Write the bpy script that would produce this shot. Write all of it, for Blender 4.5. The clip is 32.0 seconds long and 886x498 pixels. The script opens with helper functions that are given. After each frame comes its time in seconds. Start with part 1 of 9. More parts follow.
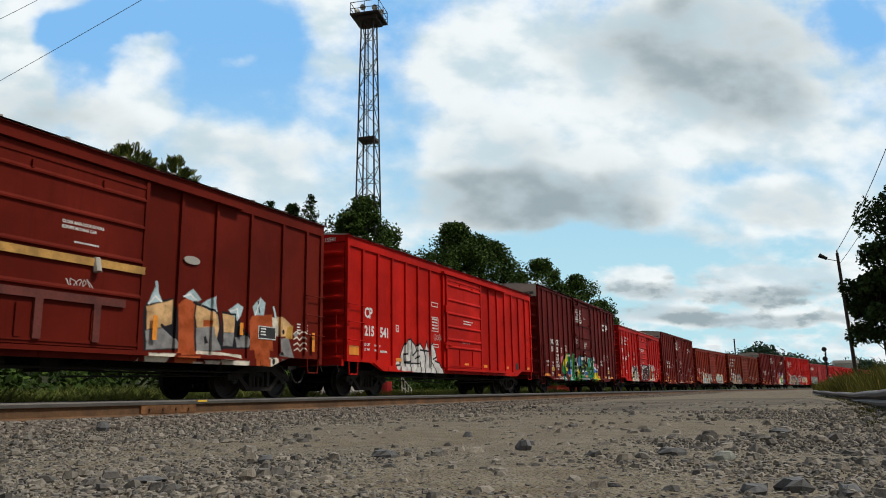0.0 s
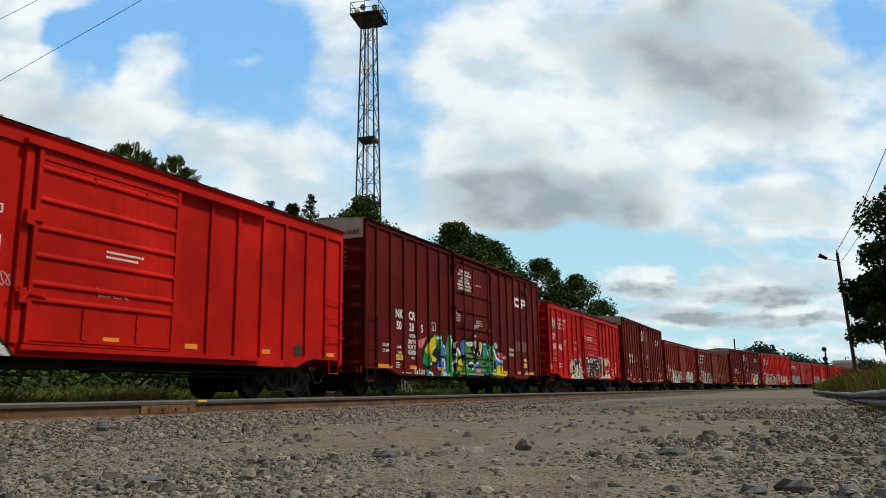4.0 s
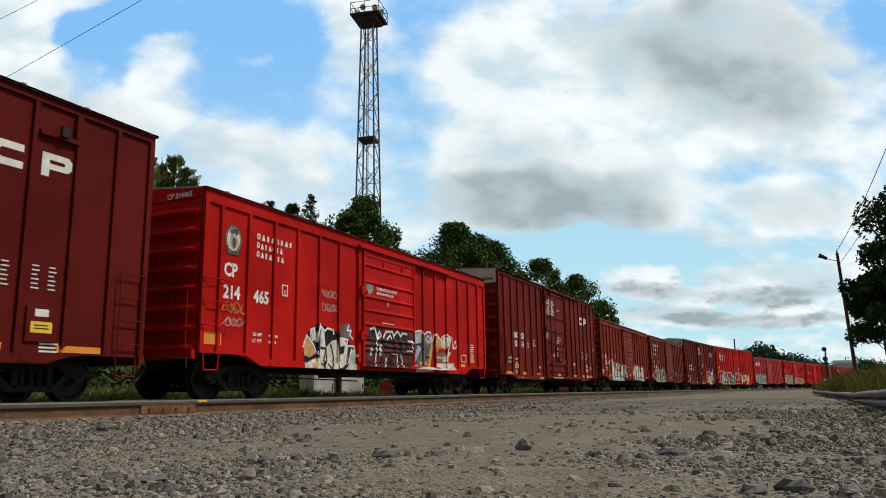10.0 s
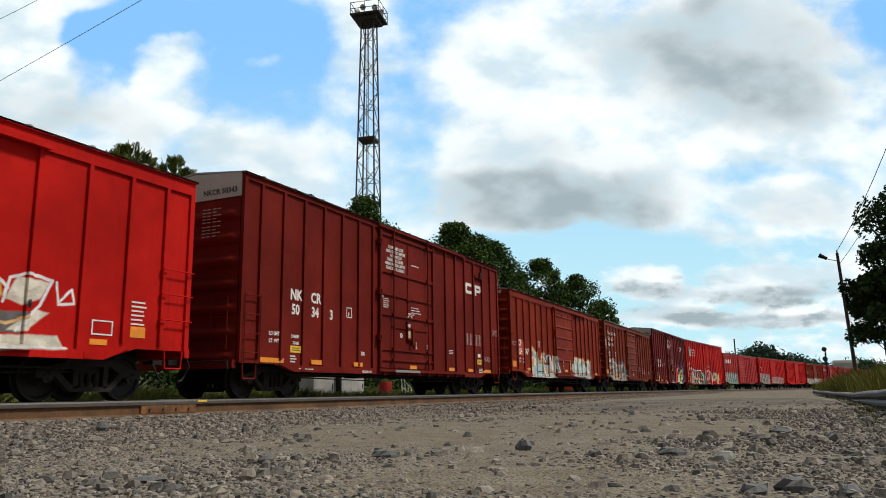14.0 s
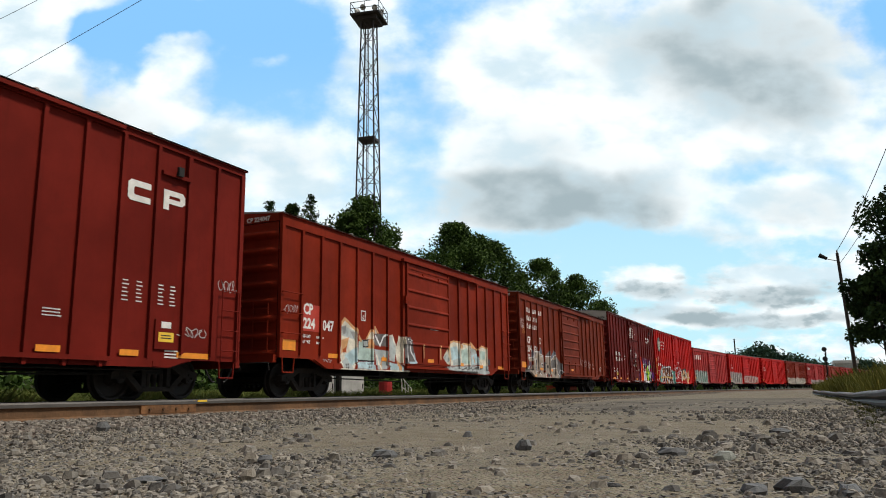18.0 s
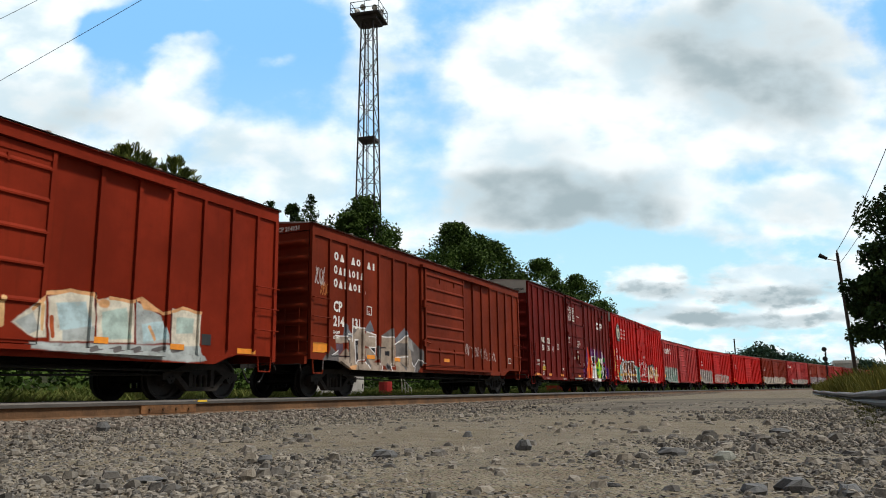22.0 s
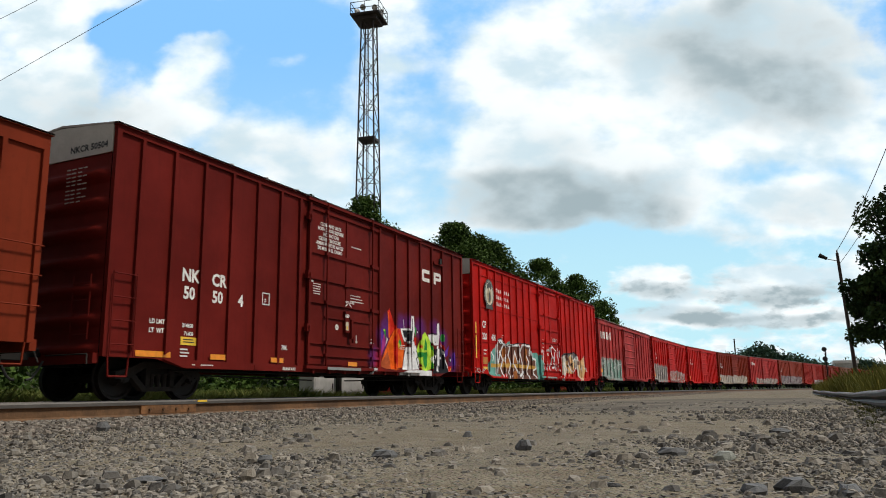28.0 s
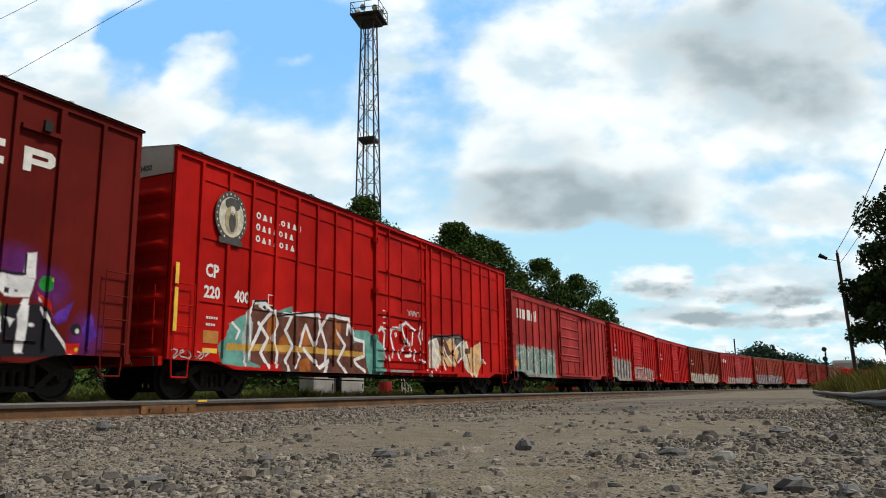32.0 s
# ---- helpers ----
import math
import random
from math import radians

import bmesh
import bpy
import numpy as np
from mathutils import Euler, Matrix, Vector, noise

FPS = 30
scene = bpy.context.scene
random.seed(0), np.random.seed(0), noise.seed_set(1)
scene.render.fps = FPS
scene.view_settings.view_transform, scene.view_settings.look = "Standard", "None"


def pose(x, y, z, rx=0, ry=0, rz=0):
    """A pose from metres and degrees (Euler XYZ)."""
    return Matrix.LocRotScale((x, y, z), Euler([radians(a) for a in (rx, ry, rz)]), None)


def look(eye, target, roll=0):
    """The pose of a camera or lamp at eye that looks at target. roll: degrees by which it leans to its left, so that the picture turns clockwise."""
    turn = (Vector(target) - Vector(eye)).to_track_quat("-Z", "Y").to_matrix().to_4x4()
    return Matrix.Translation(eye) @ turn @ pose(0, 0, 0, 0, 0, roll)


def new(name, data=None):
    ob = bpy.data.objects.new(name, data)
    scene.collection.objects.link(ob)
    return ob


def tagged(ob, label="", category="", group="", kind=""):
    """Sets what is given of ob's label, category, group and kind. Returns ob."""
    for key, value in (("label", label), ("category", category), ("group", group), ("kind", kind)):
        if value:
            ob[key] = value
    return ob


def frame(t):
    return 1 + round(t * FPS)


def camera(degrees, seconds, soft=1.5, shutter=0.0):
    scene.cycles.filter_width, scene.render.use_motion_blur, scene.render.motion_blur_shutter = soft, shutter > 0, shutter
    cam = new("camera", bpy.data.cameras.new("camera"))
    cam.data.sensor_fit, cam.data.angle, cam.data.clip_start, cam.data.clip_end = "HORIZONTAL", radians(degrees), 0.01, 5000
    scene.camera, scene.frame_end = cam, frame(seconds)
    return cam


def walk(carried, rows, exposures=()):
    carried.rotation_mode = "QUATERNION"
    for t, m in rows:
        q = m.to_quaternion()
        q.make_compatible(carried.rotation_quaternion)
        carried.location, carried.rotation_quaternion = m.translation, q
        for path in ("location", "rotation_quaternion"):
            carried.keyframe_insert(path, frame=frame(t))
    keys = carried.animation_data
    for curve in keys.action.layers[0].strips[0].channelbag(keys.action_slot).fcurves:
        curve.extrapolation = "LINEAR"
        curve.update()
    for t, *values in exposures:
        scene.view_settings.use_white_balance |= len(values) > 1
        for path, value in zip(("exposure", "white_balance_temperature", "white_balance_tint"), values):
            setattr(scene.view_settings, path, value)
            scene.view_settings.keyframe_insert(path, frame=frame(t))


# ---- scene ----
from collections import defaultdict

# The camera stands still beside the line, a hand's height over the dirt.
EYE = Vector((0.0, 0.0, 0.30))
AHEAD = Vector((0.88702, 0.42103, 0.18954))
cam = camera(61.31, 32.0, soft=1.0, shutter=0.15)
AIM = look(EYE, EYE + AHEAD, -0.836)
walk(cam, [(0, AIM), (32, AIM)], exposures=[(0, -0.12), (8, -0.10), (13, 0.03), (18, 0.11), (25, 0.13), (29, 0.05), (32, 0.06)])

# ---------------------------------------------------------------- light
SUN_ELEVATION, SUN_AZIMUTH = 55.0, -70.0      # degrees; azimuth from +x towards +y, where the sun stands
world = bpy.data.worlds.new("world")
scene.world = world
world.use_nodes = True


def sky_world():
    nt = world.node_tree
    nt.nodes.clear()
    out = nt.nodes.new("ShaderNodeOutputWorld")
    bg = nt.nodes.new("ShaderNodeBackground")
    sky = nt.nodes.new("ShaderNodeTexSky")
    sky.sky_type = "NISHITA"
    sky.sun_disc = False
    sky.sun_elevation = radians(SUN_ELEVATION)
    sky.sun_rotation = radians(90 - SUN_AZIMUTH)
    sky.dust_density = 1.5
    coord = nt.nodes.new("ShaderNodeTexCoord")
    noise_tex = nt.nodes.new("ShaderNodeTexNoise")
    noise_tex.inputs["Scale"].default_value = 2.2
    noise_tex.inputs["Detail"].default_value = 7
    ramp = nt.nodes.new("ShaderNodeValToRGB")
    ramp.color_ramp.elements[0].position, ramp.color_ramp.elements[1].position = 0.36, 0.58
    mix = nt.nodes.new("ShaderNodeMix")
    mix.data_type = "RGBA"
    mix.inputs["B"].default_value = (9.0, 8.9, 8.6, 1)
    nt.links.new(coord.outputs["Generated"], noise_tex.inputs["Vector"])
    nt.links.new(noise_tex.outputs["Fac"], ramp.inputs["Fac"])
    nt.links.new(ramp.outputs["Color"], mix.inputs["Factor"])
    nt.links.new(sky.outputs["Color"], mix.inputs["A"])
    nt.links.new(mix.outputs["Result"], bg.inputs["Color"])
    bg.inputs["Strength"].default_value = 0.038
    nt.links.new(bg.outputs["Background"], out.inputs["Surface"])


sky_world()
sun = new("sun", bpy.data.lights.new("sun", "SUN"))
sun.data.energy, sun.data.angle, sun.data.color = 3.05, radians(8), (1.0, 0.93, 0.83)
a, e = radians(SUN_AZIMUTH), radians(SUN_ELEVATION)
toward_sun = Vector((math.cos(a) * math.cos(e), math.sin(a) * math.cos(e), math.sin(e)))
sun.matrix_world = look((0, 0, 80), Vector((0, 0, 80)) - toward_sun)

# ---------------------------------------------------------------- the line of the tracks
RAIL = 0.255                # height of the rail heads
MAIN, SIDING = 12.4, 8.15   # distance of the two track centres from the camera, where they run straight
STEP = 0.5
ARC = np.arange(-160, 460, STEP)


def lay_out():
    turn = 0.004268 * np.clip(ARC - 66.25, 0, 109.76 - 66.25)
    turn = np.convolve(np.pad(turn, 20, "edge"), np.ones(41) / 41, "valid")
    x = np.cumsum(np.cos(turn)) * STEP
    y = -np.cumsum(np.sin(turn)) * STEP
    zero = np.searchsorted(ARC, 0.0)
    return x - x[zero], y - y[zero], turn


LINE_X, LINE_Y, LINE_TURN = lay_out()


def on_line(s, off):
    """The place at arc length s and lateral distance off (to +y) from the main track's centre, and the heading."""
    h = float(np.interp(s, ARC, LINE_TURN))
    x, y = float(np.interp(s, ARC, LINE_X)), float(np.interp(s, ARC, LINE_Y)) + MAIN
    return x + off * math.sin(h), y + off * math.cos(h), -h


def travelled(t):
    return 3.83585 * t + 0.0034273 * t * t - 0.000122903 * t ** 3


# ---------------------------------------------------------------- materials
def nodes_of(name):
    m = bpy.data.materials.new(name)
    m.use_nodes = True
    return m, m.node_tree, m.node_tree.nodes["Principled BSDF"]


def add(nt, kind, **inputs):
    n = nt.nodes.new(kind)
    for key, value in inputs.items():
        sock = n.inputs[key.replace("_", " ")] if key.replace("_", " ") in n.inputs else n.inputs[int(key[1:])]
        if isinstance(value, bpy.types.NodeSocket):
            nt.links.new(value, sock)
        else:
            sock.default_value = value
    return n


def op(nt, kind, a, b=None, c=None, clamp=False):
    n = nt.nodes.new("ShaderNodeMath")
    n.operation, n.use_clamp = kind, clamp
    for i, v in enumerate((a, b, c)):
        if v is None:
            continue
        if isinstance(v, bpy.types.NodeSocket):
            nt.links.new(v, n.inputs[i])
        else:
            n.inputs[i].default_value = v
    return n.outputs[0]


def blend(nt, fac, a, b, kind="MIX"):
    n = nt.nodes.new("ShaderNodeMix")
    n.data_type, n.blend_type = "RGBA", kind
    for sock, v in ((n.inputs["Factor"], fac), (n.inputs["A"], a), (n.inputs["B"], b)):
        if isinstance(v, bpy.types.NodeSocket):
            nt.links.new(v, sock)
        else:
            sock.default_value = v if not isinstance(v, tuple) or len(v) == 4 else (*v, 1)
    return n.outputs["Result"]


def fractal(nt, scale, detail=4, rough=0.55, vector=None, stretch=None):
    if vector is None:
        vector = nt.nodes.new("ShaderNodeTexCoord").outputs["Object"]
    if stretch:
        m = nt.nodes.new("ShaderNodeMapping")
        m.inputs["Scale"].default_value = stretch
        nt.links.new(vector, m.inputs["Vector"])
        vector = m.outputs["Vector"]
    n = add(nt, "ShaderNodeTexNoise", Vector=vector, Scale=scale, Detail=detail, Roughness=rough)
    return n.outputs["Fac"]


def smooth(nt, value, lo, hi):
    n = nt.nodes.new("ShaderNodeMapRange")
    n.interpolation_type = "SMOOTHSTEP"
    nt.links.new(value, n.inputs["Value"])
    n.inputs["From Min"].default_value, n.inputs["From Max"].default_value = lo, hi
    return n.outputs["Result"]


def plain(name, color, rough=0.6, metal=0.0, vary=0.25, scale=3.0, bump=0.0, bump_scale=30.0, dark=None):
    """A surface with variation at two scales."""
    m, nt, bsdf = nodes_of(name)
    big = fractal(nt, scale, 5)
    fine = fractal(nt, scale * 9, 3)
    other = dark or tuple(c * (1 - vary) for c in color)
    lighter = tuple(min(1, c * (1 + vary * 0.6)) for c in color)
    col = blend(nt, smooth(nt, big, 0.3, 0.7), other, lighter)
    col = blend(nt, op(nt, "MULTIPLY", smooth(nt, fine, 0.45, 0.75), 0.5), col, other)
    nt.links.new(col, bsdf.inputs["Base Color"])
    r = op(nt, "MULTIPLY_ADD", fine, 0.25, rough - 0.12)
    nt.links.new(r, bsdf.inputs["Roughness"])
    bsdf.inputs["Metallic"].default_value = metal
    if bump:
        b = add(nt, "ShaderNodeBump", Strength=bump, Distance=0.02, Height=fractal(nt, bump_scale, 5))
        nt.links.new(b.outputs["Normal"], bsdf.inputs["Normal"])
    return m


def dirt_material():
    m, nt, bsdf = nodes_of("dirt")
    pos = nt.nodes.new("ShaderNodeTexCoord").outputs["Object"]
    broad, mid, fine = fractal(nt, 0.35, 4, 0.6, pos), fractal(nt, 3.5, 5, 0.65, pos), fractal(nt, 45, 4, 0.6, pos)
    col = blend(nt, smooth(nt, broad, 0.35, 0.65), (0.172, 0.138, 0.092), (0.180, 0.158, 0.120))
    col = blend(nt, smooth(nt, mid, 0.35, 0.7), col, (0.232, 0.200, 0.146))
    col = blend(nt, op(nt, "MULTIPLY", smooth(nt, fine, 0.5, 0.72), 0.7), col, (0.085, 0.073, 0.060))
    pebble = add(nt, "ShaderNodeTexVoronoi", Vector=pos, Scale=55.0)
    grain = op(nt, "SUBTRACT", 1.0, smooth(nt, pebble.outputs["Distance"], 0.1, 0.55))
    tone = blend(nt, 0.5, pebble.outputs["Color"], (0.5, 0.5, 0.5))
    col = blend(nt, op(nt, "MULTIPLY", grain, 0.5), col, blend(nt, 1.0, (0.37, 0.325, 0.25), tone, "MULTIPLY"))
    nt.links.new(col, bsdf.inputs["Base Color"])
    bsdf.inputs["Roughness"].default_value = 0.95
    bsdf.inputs["Specular IOR Level"].default_value = 0.15
    height = op(nt, "ADD", op(nt, "MULTIPLY", mid, 2.2), op(nt, "ADD", op(nt, "MULTIPLY", fine, 0.5), op(nt, "MULTIPLY", grain, 0.35)))
    b = add(nt, "ShaderNodeBump", Strength=1.0, Distance=0.03, Height=height)
    nt.links.new(b.outputs["Normal"], bsdf.inputs["Normal"])
    return m


DIRT = dirt_material()
ASPHALT = plain("asphalt", (0.150, 0.132, 0.108), 0.95, 0, 0.4, 0.9, 1.0, 45)
ASPHALT.node_tree.nodes["Principled BSDF"].inputs["Specular IOR Level"].default_value = 0.05
BALLAST = plain("ballast_bed", (0.105, 0.078, 0.058), 0.95, 0, 0.4, 6, 1.0, 14)
RAIL_RUST = plain("rail_rust", (0.135, 0.068, 0.028), 0.85, 0.1, 0.45, 2.5, 0.4, 25)
RAIL_HEAD = plain("rail_head", (0.10, 0.088, 0.078), 0.6, 0.4, 0.2, 4)
TIE_WOOD = plain("tie_wood", (0.07, 0.055, 0.042), 0.95, 0, 0.4, 5, 0.6, 30)
# near-black tones with the under-car shade put into them; STEEL_DARK serves masts too
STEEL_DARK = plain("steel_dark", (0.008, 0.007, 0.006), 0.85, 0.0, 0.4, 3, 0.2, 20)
TRUCK_SHADED = plain("truck_shaded", (0.020, 0.016, 0.013), 0.9, 0.0, 0.45, 4, 0.3, 22)
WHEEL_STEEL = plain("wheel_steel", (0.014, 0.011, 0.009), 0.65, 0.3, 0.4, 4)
WHITE_PAINT = plain("white_letter_paint", (0.74, 0.73, 0.69), 0.6, 0, 0.14, 6)
ORANGE_STICKER = plain("orange_sticker", (0.85, 0.29, 0.015), 0.5, 0, 0.15, 6)
YELLOW_STICKER = plain("yellow_sticker", (0.85, 0.55, 0.04), 0.5, 0, 0.12, 6)
BLACK_PAINT = plain("black_paint", (0.02, 0.02, 0.02), 0.6, 0, 0.2, 5)
GREY_PANEL = plain("grey_end_panel", (0.42, 0.40, 0.36), 0.6, 0, 0.16, 2)
GALVANISED = plain("galvanised_steel", (0.38, 0.38, 0.36), 0.5, 0.5, 0.2, 3)
ROOF_METAL = plain("roof_metal", (0.34, 0.30, 0.27), 0.6, 0.2, 0.3, 2)
TOWER_STEEL = plain("tower_steel", (0.034, 0.028, 0.027), 0.7, 0.2, 0.4, 2)
POLE_WOOD = plain("pole_wood", (0.07, 0.055, 0.05), 0.9, 0, 0.3, 6, 0.4, 30)
CABINET_GREY = plain("cabinet_grey", (0.48, 0.48, 0.46), 0.6, 0, 0.2, 2)
RED_PAINT = plain("red_paint", (0.5, 0.03, 0.03), 0.6, 0, 0.2, 4)
BARK = plain("bark", (0.07, 0.055, 0.045), 0.95, 0, 0.35, 6, 0.7, 20)


def leaf_material(name, color, tip):
    m, nt, bsdf = nodes_of(name)
    geo = nt.nodes.new("ShaderNodeNewGeometry")
    col = blend(nt, geo.outputs["Random Per Island"], color, tip)
    big = fractal(nt, 0.8, 3)
    col = blend(nt, smooth(nt, big, 0.35, 0.7), col, tuple(c * 0.55 for c in color))
    nt.links.new(col, bsdf.inputs["Base Color"])
    bsdf.inputs["Roughness"].default_value = 0.75
    bsdf.inputs["Specular IOR Level"].default_value = 0.12
    return m


LEAF_GREEN = leaf_material("leaf_green", (0.038, 0.076, 0.014), (0.090, 0.150, 0.028))
LEAF_DARK = leaf_material("leaf_dark", (0.024, 0.052, 0.016), (0.060, 0.105, 0.028))
# the distance haze is mixed into this leaf colour, paler and bluer
LEAF_HAZED = leaf_material("leaf_hazed", (0.045, 0.085, 0.05), (0.08, 0.12, 0.06))
GRASS_GREEN = leaf_material("grass_green", (0.105, 0.155, 0.030), (0.25, 0.26, 0.08))
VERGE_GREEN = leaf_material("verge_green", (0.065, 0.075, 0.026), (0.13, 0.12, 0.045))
WEED_YELLOW = leaf_material("weed_yellow", (0.13, 0.14, 0.028), (0.28, 0.25, 0.06))


def stone_material(name, color, light):
    m, nt, bsdf = nodes_of(name)
    geo = nt.nodes.new("ShaderNodeNewGeometry")
    col = blend(nt, geo.outputs["Random Per Island"], color, light)
    col = blend(nt, op(nt, "MULTIPLY", smooth(nt, fractal(nt, 25, 4), 0.35, 0.75), 0.5), col, tuple(c * 0.55 for c in color))
    nt.links.new(col, bsdf.inputs["Base Color"])
    bsdf.inputs["Roughness"].default_value = 0.9
    b = add(nt, "ShaderNodeBump", Strength=0.5, Distance=0.01, Height=fractal(nt, 60, 4))
    nt.links.new(b.outputs["Normal"], bsdf.inputs["Normal"])
    return m


STONE = stone_material("grey_stone", (0.080, 0.075, 0.070), (0.31, 0.275, 0.222))
BALLAST_STONE = stone_material("ballast_stone", (0.09, 0.078, 0.066), (0.30, 0.262, 0.215))


def car_paint(name, color, fade=0.2, rust=0.25, marks=(), mural=None):
    """Weathered car paint. marks: spray pieces (x0, x1, z0, z1, letters, fills, outline, shadow, seed) in the car's own metres."""
    m, nt, bsdf = nodes_of(name)
    pos = nt.nodes.new("ShaderNodeTexCoord").outputs["Object"]
    sep = add(nt, "ShaderNodeSeparateXYZ", Vector=pos)
    px, pz = sep.outputs["X"], sep.outputs["Z"]
    big = fractal(nt, 0.55, 5, 0.6, pos)
    fine = fractal(nt, 7, 4, 0.6, pos)
    streak = fractal(nt, 1.0, 4, 0.6, pos, (9, 9, 0.5))
    col = blend(nt, smooth(nt, big, 0.3, 0.72), tuple(c * (1 - fade) for c in color), tuple(min(1, c * (1 + fade)) for c in color))
    col = blend(nt, op(nt, "MULTIPLY", smooth(nt, streak, 0.5, 0.8), rust), col, (color[0] * 0.5, color[1] * 0.7, color[2] * 0.6))
    col = blend(nt, op(nt, "MULTIPLY", smooth(nt, fine, 0.55, 0.8), rust), col, (color[0] * 0.4 + 0.03, 0.018, 0.010))
    for mark in marks:
        col = spray(nt, col, px, pz, *mark)
    if mural:
        col = mural_paint(nt, col, px, pz, mural)
    nt.links.new(col, bsdf.inputs["Base Color"])
    nt.links.new(op(nt, "MULTIPLY_ADD", fine, 0.3, 0.42), bsdf.inputs["Roughness"])
    bsdf.inputs["Specular IOR Level"].default_value = 0.035
    b = add(nt, "ShaderNodeBump", Strength=0.22, Distance=0.03, Height=fractal(nt, 1.3, 3, 0.5, pos))
    nt.links.new(b.outputs["Normal"], bsdf.inputs["Normal"])
    return m


def spray(nt, col, px, pz, x0, x1, z0, z1, letters, fills, outline, shadow, seed, ordered=False, wide=0.055):
    """One sprayed piece: a row of swollen, leaning forms with holes and notches, an outline and a cloud of paint behind."""
    u = op(nt, "MULTIPLY_ADD", px, letters / (x1 - x0), -x0 * letters / (x1 - x0))
    v = op(nt, "MULTIPLY_ADD", pz, 1 / (z1 - z0), -z0 / (z1 - z0))
    flat = add(nt, "ShaderNodeCombineXYZ", X=u, Y=op(nt, "MULTIPLY", v, 1.3), Z=seed * 3.7).outputs[0]
    shift = add(nt, "ShaderNodeSeparateColor", Color=add(nt, "ShaderNodeTexNoise", Vector=flat, Scale=2.1, Detail=2.0).outputs["Color"])
    uu = op(nt, "MULTIPLY_ADD", op(nt, "SUBTRACT", shift.outputs[0], 0.5), 0.85, u)
    vv = op(nt, "MULTIPLY_ADD", op(nt, "SUBTRACT", shift.outputs[1], 0.5), 0.70, v)
    cell = add(nt, "ShaderNodeTexWhiteNoise", Vector=add(nt, "ShaderNodeCombineXYZ", X=op(nt, "FLOOR", uu), Y=float(seed), Z=0.0).outputs[0])
    chance = add(nt, "ShaderNodeSeparateColor", Color=cell.outputs["Color"])
    c1, c2, c3 = chance.outputs[0], chance.outputs[1], chance.outputs[2]
    b = op(nt, "SUBTRACT", vv, 0.5)
    a = op(nt, "SUBTRACT", op(nt, "FRACT", uu), 0.5)
    a = op(nt, "ADD", a, op(nt, "MULTIPLY", op(nt, "MULTIPLY_ADD", c1, 0.5, -0.25), b))
    tall = op(nt, "MULTIPLY_ADD", c2, 0.20, 0.30)
    body = op(nt, "MAXIMUM", op(nt, "SUBTRACT", op(nt, "ABSOLUTE", a), 0.45), op(nt, "SUBTRACT", op(nt, "ABSOLUTE", b), tall))

    def gap(ca, cb, ra, rb):
        da = op(nt, "MULTIPLY", op(nt, "SUBTRACT", a, ca), 1 / ra)
        db = op(nt, "MULTIPLY", op(nt, "SUBTRACT", b, cb), 1 / rb)
        d = op(nt, "SQRT", op(nt, "ADD", op(nt, "MULTIPLY", da, da), op(nt, "MULTIPLY", db, db)))
        return op(nt, "MULTIPLY", op(nt, "SUBTRACT", 1.0, d), ra)
    eye = gap(op(nt, "MULTIPLY_ADD", c3, 0.2, -0.1), op(nt, "MULTIPLY_ADD", c1, 0.24, 0.0), 0.11, 0.15)
    foot = gap(op(nt, "MULTIPLY_ADD", c2, 0.3, -0.15), op(nt, "MULTIPLY_ADD", c3, 1.0, -0.72), 0.08, 0.26)
    edge = op(nt, "MAXIMUM", body, op(nt, "MAXIMUM", eye, foot))
    side = op(nt, "MAXIMUM", op(nt, "MULTIPLY", u, -1.0), op(nt, "SUBTRACT", u, float(letters)))
    edge = op(nt, "MAXIMUM", edge, side)
    ramp = nt.nodes.new("ShaderNodeValToRGB")
    many = len(fills) > 2
    while len(ramp.color_ramp.elements) < len(fills):
        ramp.color_ramp.elements.new(0.5)
    for i, c in enumerate(fills):
        ramp.color_ramp.elements[i].position = (i + 0.5) / len(fills) if many else i
        ramp.color_ramp.elements[i].color = (*c, 1)
    pick = add(nt, "ShaderNodeTexNoise", Vector=flat, Scale=1.6, Detail=2.0).outputs["Fac"]
    start = op(nt, "DIVIDE", op(nt, "ADD", op(nt, "FLOOR", uu), 0.5), float(letters)) if ordered else op(nt, "MULTIPLY_ADD", c3, 0.5, 0.25)
    pick = op(nt, "MULTIPLY_ADD", op(nt, "SUBTRACT", pick, 0.5), 0.5 if ordered else 2.6, start)
    nt.links.new(pick, ramp.inputs["Fac"])
    cloud = op(nt, "MULTIPLY_ADD", fractal(nt, 2.0, 3, 0.6, flat), 0.7, -0.35)
    outer = op(nt, "MAXIMUM", op(nt, "SUBTRACT", op(nt, "ABSOLUTE", op(nt, "SUBTRACT", v, 0.47)), 0.5), side)
    if shadow:
        col = blend(nt, op(nt, "SUBTRACT", 1.0, smooth(nt, op(nt, "ADD", outer, cloud), -0.06, 0.05)), col, shadow)
    worn = smooth(nt, fractal(nt, 5.0, 5, 0.65, flat), 0.30, 0.42)
    keep = op(nt, "MULTIPLY", op(nt, "SUBTRACT", 1.0, smooth(nt, outer, 0.08, 0.16)), worn)
    col = blend(nt, op(nt, "MULTIPLY", op(nt, "SUBTRACT", 1.0, smooth(nt, edge, wide, wide + 0.02)), keep), col, outline)
    col = blend(nt, op(nt, "MULTIPLY", op(nt, "SUBTRACT", 1.0, smooth(nt, edge, -0.02, 0.0)), keep), col, ramp.outputs["Color"])
    glint = op(nt, "MULTIPLY", op(nt, "SUBTRACT", 1.0, smooth(nt, op(nt, "ABSOLUTE", op(nt, "ADD", edge, 0.085)), 0.012, 0.03)), smooth(nt, shift.outputs[2], 0.5, 0.58))
